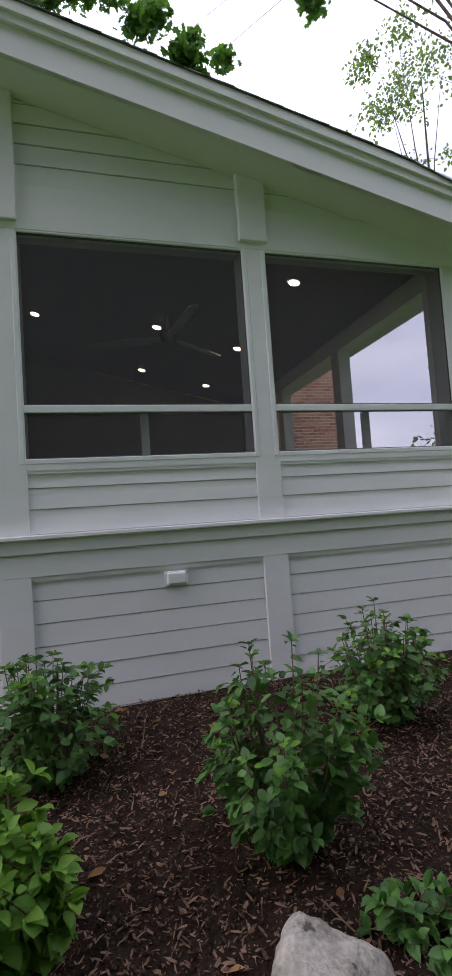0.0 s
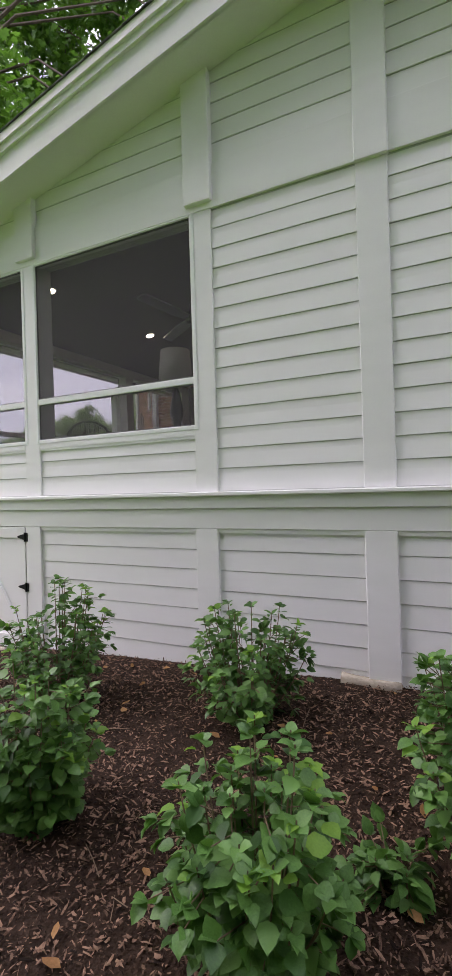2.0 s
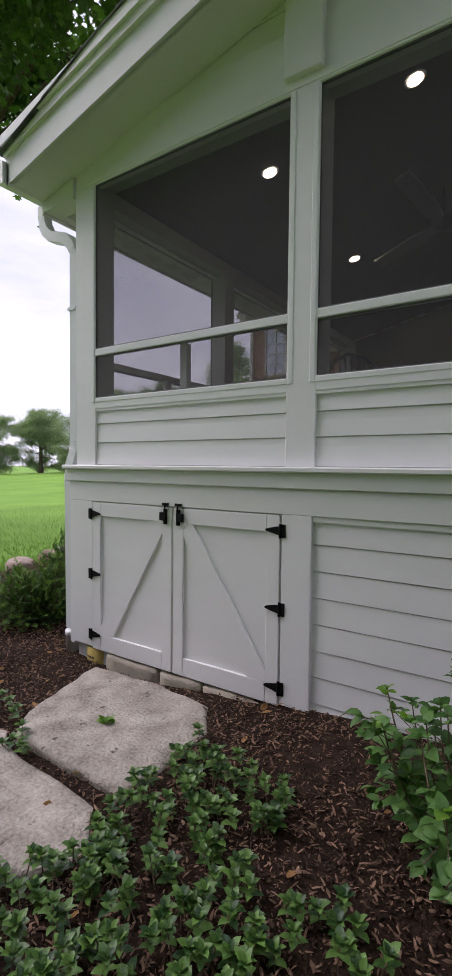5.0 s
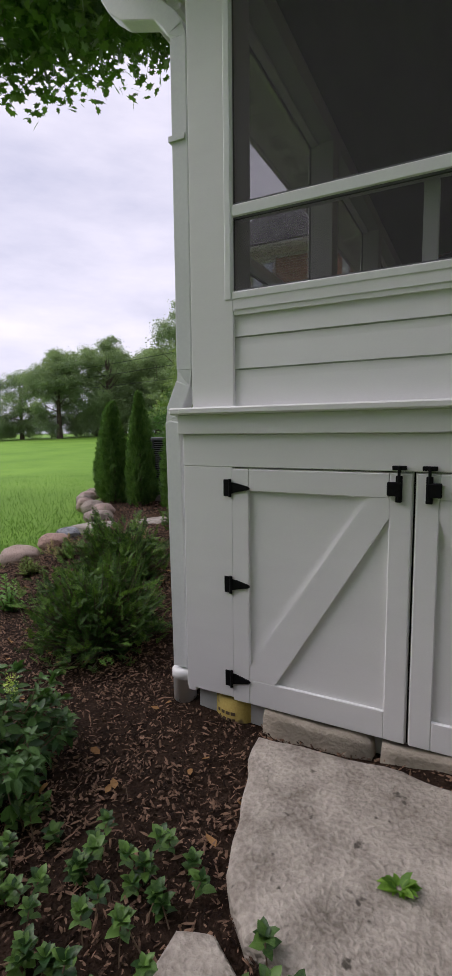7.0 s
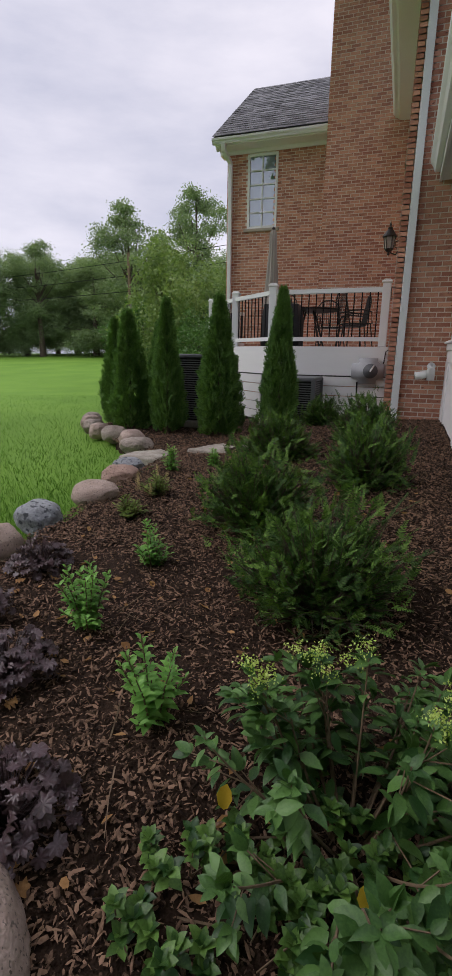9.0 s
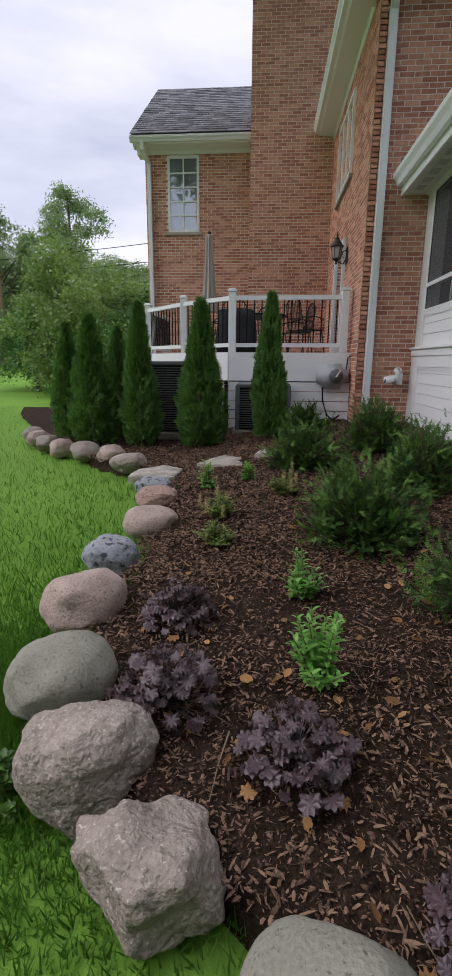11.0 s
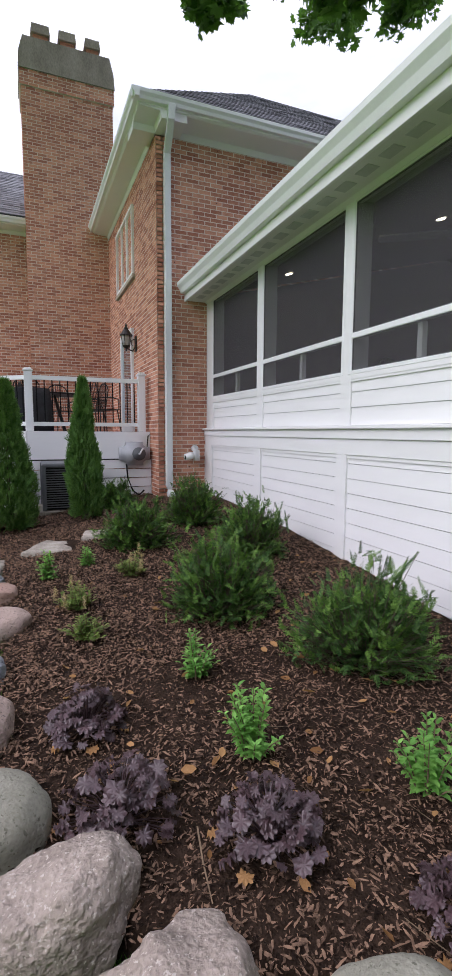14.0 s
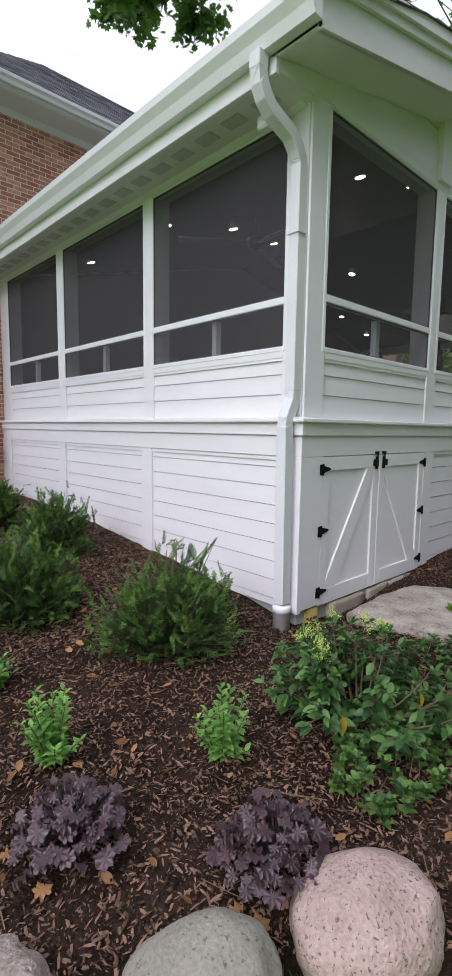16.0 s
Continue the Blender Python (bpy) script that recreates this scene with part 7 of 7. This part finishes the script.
far = [crown_tree("oak_tree", "tall green oak with haze-paled leaves, far across the lawn or added unseen", 0.32, blob_cloud(500 + i, h, sp, lo, 30, sz), OAK, "clump", 0.38, 11000, 500 + i, group="far trees") for i, (h, sp, lo, sz) in enumerate(((15, 4.4, 1.2, 1.8), (12, 4.6, 0.9, 1.7), (10, 4.0, 0.8, 1.5)))]
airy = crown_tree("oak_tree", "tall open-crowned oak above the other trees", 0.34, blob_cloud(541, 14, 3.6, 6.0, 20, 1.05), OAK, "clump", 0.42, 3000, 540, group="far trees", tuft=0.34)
willow = crown_tree("willow_shrub", "pale green bushy willow by the lawn", 0.14, blob_cloud(520, 5.2, 2.6, 1.0, 14, 1.3), WILLOW, "clump", 0.34, 3000, 521)
bushy = crown_tree("round_bush", "dense green bush at the lawn edge", 0.12, blob_cloud(530, 3.6, 1.9, 0.6, 12, 1.1), VIB, "clump", 0.26, 2600, 531, group="far bushes")


def far_spot(az, dist, eye=(-7.8, 1.5)):
    """A place in metres at a bearing left of north, seen from the end of the walk."""
    return eye[0] - dist * math.sin(radians(az)), eye[1] + dist * math.cos(radians(az))


placed = 0
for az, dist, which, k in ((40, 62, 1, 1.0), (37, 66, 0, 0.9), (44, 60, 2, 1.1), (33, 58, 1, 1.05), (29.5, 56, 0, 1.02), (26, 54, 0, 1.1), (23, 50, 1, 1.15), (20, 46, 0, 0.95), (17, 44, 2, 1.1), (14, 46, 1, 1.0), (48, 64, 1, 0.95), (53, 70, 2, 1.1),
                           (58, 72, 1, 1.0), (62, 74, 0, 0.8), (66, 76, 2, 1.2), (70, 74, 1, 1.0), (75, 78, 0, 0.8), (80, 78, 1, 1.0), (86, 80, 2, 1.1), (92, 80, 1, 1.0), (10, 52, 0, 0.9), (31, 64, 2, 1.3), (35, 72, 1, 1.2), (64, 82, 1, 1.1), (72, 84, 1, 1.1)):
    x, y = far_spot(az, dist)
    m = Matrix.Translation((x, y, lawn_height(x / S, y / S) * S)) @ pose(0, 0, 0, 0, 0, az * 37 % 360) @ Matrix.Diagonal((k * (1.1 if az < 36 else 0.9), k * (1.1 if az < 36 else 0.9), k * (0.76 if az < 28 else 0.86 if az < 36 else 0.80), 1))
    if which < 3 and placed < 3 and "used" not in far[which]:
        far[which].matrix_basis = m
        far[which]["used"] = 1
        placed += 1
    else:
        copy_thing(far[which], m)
for ob in far:
    if "used" in ob:
        del ob["used"]
x, y = far_spot(24.5, 24)
airy_spot = far_spot(22.1, 50)
airy.location = (*airy_spot, lawn_height(airy_spot[0] / S, airy_spot[1] / S) * S)
for az, dist, k in ((29.3, 52, 0.92), (38.5, 58, 0.75), (64, 74, 0.7)):
    p = far_spot(az, dist)
    copy_thing(airy, Matrix.Translation((*p, lawn_height(p[0] / S, p[1] / S) * S)) @ pose(0, 0, 0, 0, 0, az * 53) @ Matrix.Diagonal((k * 1.1, k * 1.1, k, 1)))
SPRUCE = leaf_material("blue_spruce_needle", (0.10, 0.15, 0.13), (0.22, 0.29, 0.27), 0.7, 0.15)
spruce = arborvitae(250, 2.0, 3.6, SPRUCE, "blue_spruce", "small blue-green spruce beyond the deck", "")
p = far_spot(20.6, 24)
spruce.location = (*p, lawn_height(p[0] / S, p[1] / S) * S)
# utility line behind the lawn
line = tagged(new("utility_line"), "weathered utility pole with three wires", "utility pole")
p = far_spot(29.2, 44)
line.location = (*p, lawn_height(p[0] / S, p[1] / S) * S)
part("pole", Shape().tube([(0, 0, -0.3), (0, 0, 8.6)], [0.15, 0.11], 10), TWIG, line)
for k, z in enumerate((8.3, 7.2, 6.0)):
    part("wire", Shape().tube([(-40 + q * 10, 14 - q * 3.5, z + 0.006 * (q - 4) ** 2 * (10 if q != 4 else 0) - 0.3) for q in range(9)], 0.022, 5), BLACK_IRON, line)
x, y = far_spot(24.5, 24)
willow.matrix_basis = Matrix.Translation((x, y, lawn_height(x / S, y / S) * S))
x, y = far_spot(27.5, 27)
bushy.matrix_basis = Matrix.Translation((x, y, lawn_height(x / S, y / S) * S))
for az, dist, k in ((21.5, 21, 0.75), (19, 24, 0.9), (16, 27, 0.8)):
    x, y = far_spot(az, dist)
    copy_thing(bushy, Matrix.Translation((x, y, lawn_height(x / S, y / S) * S)) @ pose(0, 0, 0, 0, 0, az * 91) @ Matrix.Diagonal((k, k, k, 1)))

# two maples whose branches hang over the porch and the lawn
def maple(x, y, blobs, count, seed, label, trunk=0.28):
    z = lawn_height(x, y)
    rel = [((bx - x) * S, (by - y) * S, (bz - z) * S, r * S) for bx, by, bz, r in blobs]
    ob = crown_tree("maple_tree", label, trunk, rel, MAPLE, "maple", 0.165, count, seed, arch=0.35, tuft=0.24)
    ob.location = (x * S, y * S, z * S)


maple(-14.0, 6.2, [(-10.0, 6.7, 7.35, 0.8), (-11.4, 7.4, 8.4, 1.3), (-9.2, 7.6, 8.4, 1.2), (-11.8, 5.6, 9.2, 1.2), (-13.5, 5.4, 10.0, 1.4), (-14.5, 5.5, 9.4, 1.5), (-10.4, 8.8, 9.2, 1.4), (-8.6, 5.2, 8.1, 1.1), (-9.2, 4.2, 8.1, 1.3), (-5.95, 6.5, 6.0, 0.30), (-5.55, 6.45, 5.85, 0.24), (-4.75, 5.9, 6.0, 0.28), (-4.35, 5.7, 5.92, 0.24), (-3.9, 8.4, 8.5, 0.6), (-2.7, 8.8, 8.7, 0.7), (-1.4, 8.6, 8.8, 0.6), (-4.8, 8.8, 9.05, 0.7), (-5.9, 8.8, 10.2, 0.8), (-6.4, 8.8, 12.4, 0.9), (-7.7, 8.8, 12.0, 0.9), (-7.4, 8.9, 10.6, 0.9), (-9.0, 8.8, 11.9, 1.0), (-10.1, 8.7, 11.7, 1.0)], 44000, 600, "broad green maple with low hanging branches")
maple(7.8, 6.2, [(-0.6, 8.5, 10.9, 0.6), (0.3, 8.5, 11.2, 0.6), (1.6, 8.5, 10.95, 0.5), (2.2, 8.5, 10.5, 0.42), (2.75, 8.5, 10.15, 0.34), (4.9, 8.5, 12.1, 0.4), (7.0, 6.0, 12.5, 1.2), (8.6, 6.6, 13.0, 1.4)], 9000, 601, "tall green maple behind the porch roof", 0.11)
# a third maple, never in view, added to shade the gable and the path
maple(-1.0, -5.5, [(-4.5, -2.2, 8.2, 1.7), (-2.4, -1.4, 7.9, 1.7), (-0.2, -1.2, 8.0, 1.7), (2.0, -1.6, 8.2, 1.7), (4.0, -2.6, 8.4, 1.7), (-3.4, -4.4, 8.6, 1.9), (-0.8, -4.6, 9.4, 2.2), (2.2, -4.8, 8.8, 2.0), (-5.8, -4.0, 7.6, 1.7), (-1.2, -2.6, 9.8, 2.0), (1.2, -7.2, 8.6, 2.0), (-2.6, -7.2, 8.4, 2.0), (-5.6, 0.2, 6.7, 1.5), (-4.0, 0.6, 6.9, 1.4), (-6.8, -0.9, 6.7, 1.5)], 34000, 603, "unseen spreading green maple added to shade the path and gable")
birch = crown_tree("birch_tree", "light green airy young tree beyond the porch", 0.10, [(0.2, 0.0, 12.5, 0.9), (-0.7, 0.3, 13.8, 1.0), (0.6, -0.4, 14.8, 0.9), (-0.3, 0.2, 16.0, 0.9), (0.9, 0.4, 11.5, 1.0), (-1.3, 0.0, 15.2, 0.7), (-0.4, 0.2, 10.2, 0.9)], WILLOW, "ovate", 0.12, 3400, 602)
birch.location = (8.2 * S, 9.6 * S, 0)
for i, (x, y, k) in enumerate(((10.5, 7.6, 1.5), (13, 11, 1.7), (11.5, 5.2, 1.4), (15, 6, 1.6))):
    copy_thing(bushy if i % 2 else willow, Matrix.Translation((x * S, y * S, 0.3)) @ pose(0, 0, 0, 0, 0, i * 80) @ Matrix.Diagonal((k, k, k, 1)))

# broad unseen trees close to the path, added to shade the gable side
for i, (x, y, k) in enumerate(((-6.8, -5.0, 0.8), (-3.6, -4.6, 0.85), (0.6, -4.8, 0.9), (4.6, -4.2, 0.85))):
    copy_thing(far[1 + i % 2], Matrix.Translation((x * S, y * S, lawn_height(x, y) * S)) @ pose(0, 0, 0, 0, 0, i * 113 + 20) @ Matrix.Diagonal((k, k, k, 1)))

# unseen woods behind the path, added to block low sky south and east
for i, (x, y, k) in enumerate(((-11, -9, 0.9), (-6.5, -11, 1.0), (-2, -10, 0.9), (2.5, -11, 1.0), (7, -9.5, 0.9), (10.5, -5, 0.8), (12, 0, 0.8), (-16, -12, 1.0), (-9, -14, 1.1), (5, -15, 1.1), (-3, -15, 1.1))):
    copy_thing(far[1 + i % 2], Matrix.Translation((x * S, y * S, lawn_height(x, y) * S)) @ pose(0, 0, 0, 0, 0, i * 67) @ Matrix.Diagonal((k, k, k, 1)))


# ---- bricks: the nearest as pieces, the rest joined ----
def lay_bricks():
    shared = {}
    left = 300
    for wall, along, face, a0, a1, z0, z1, holes in BRICK_JOBS:
        rest = Shape()
        o = ORIGIN[wall]
        for b0, b1, z in brick_field(along, None, face, a0, a1, z0, z1, holes):
            x0, x1, y0, y1, lo, hi = brick_box(along, face, b0, b1, z, random.uniform(0.0018, 0.0036))
            if along == "x" and face == FY and left > 0 and b0 < -5.0 and 1.0 < z < 3.2 and b1 - b0 > BL - 0.001:
                key = "brick"
                if key not in shared:
                    w, d, h = BL * S / 2, 0.016 * S / 2, BH * S / 2
                    c = Shape().box(-w, w, -d, d, -h, h)
                    shared[key] = mesh_of("brick", c.v, c.f, BRICK)
                ob = new("brick", shared[key])
                ob.parent = wall
                ob.location = Vector(((x0 + x1) / 2, FY + 0.0052 - random.uniform(0.0, 0.0018), (lo + hi) / 2)) * S - o
                left -= 1
            else:
                rest.box(x0, x1, y0, y1, lo, hi)
        if rest.v:
            tagged(solid("brickwork", rest, BRICK_REST, wall, "red bricks in running bond"), kind="stuff")


lay_bricks()
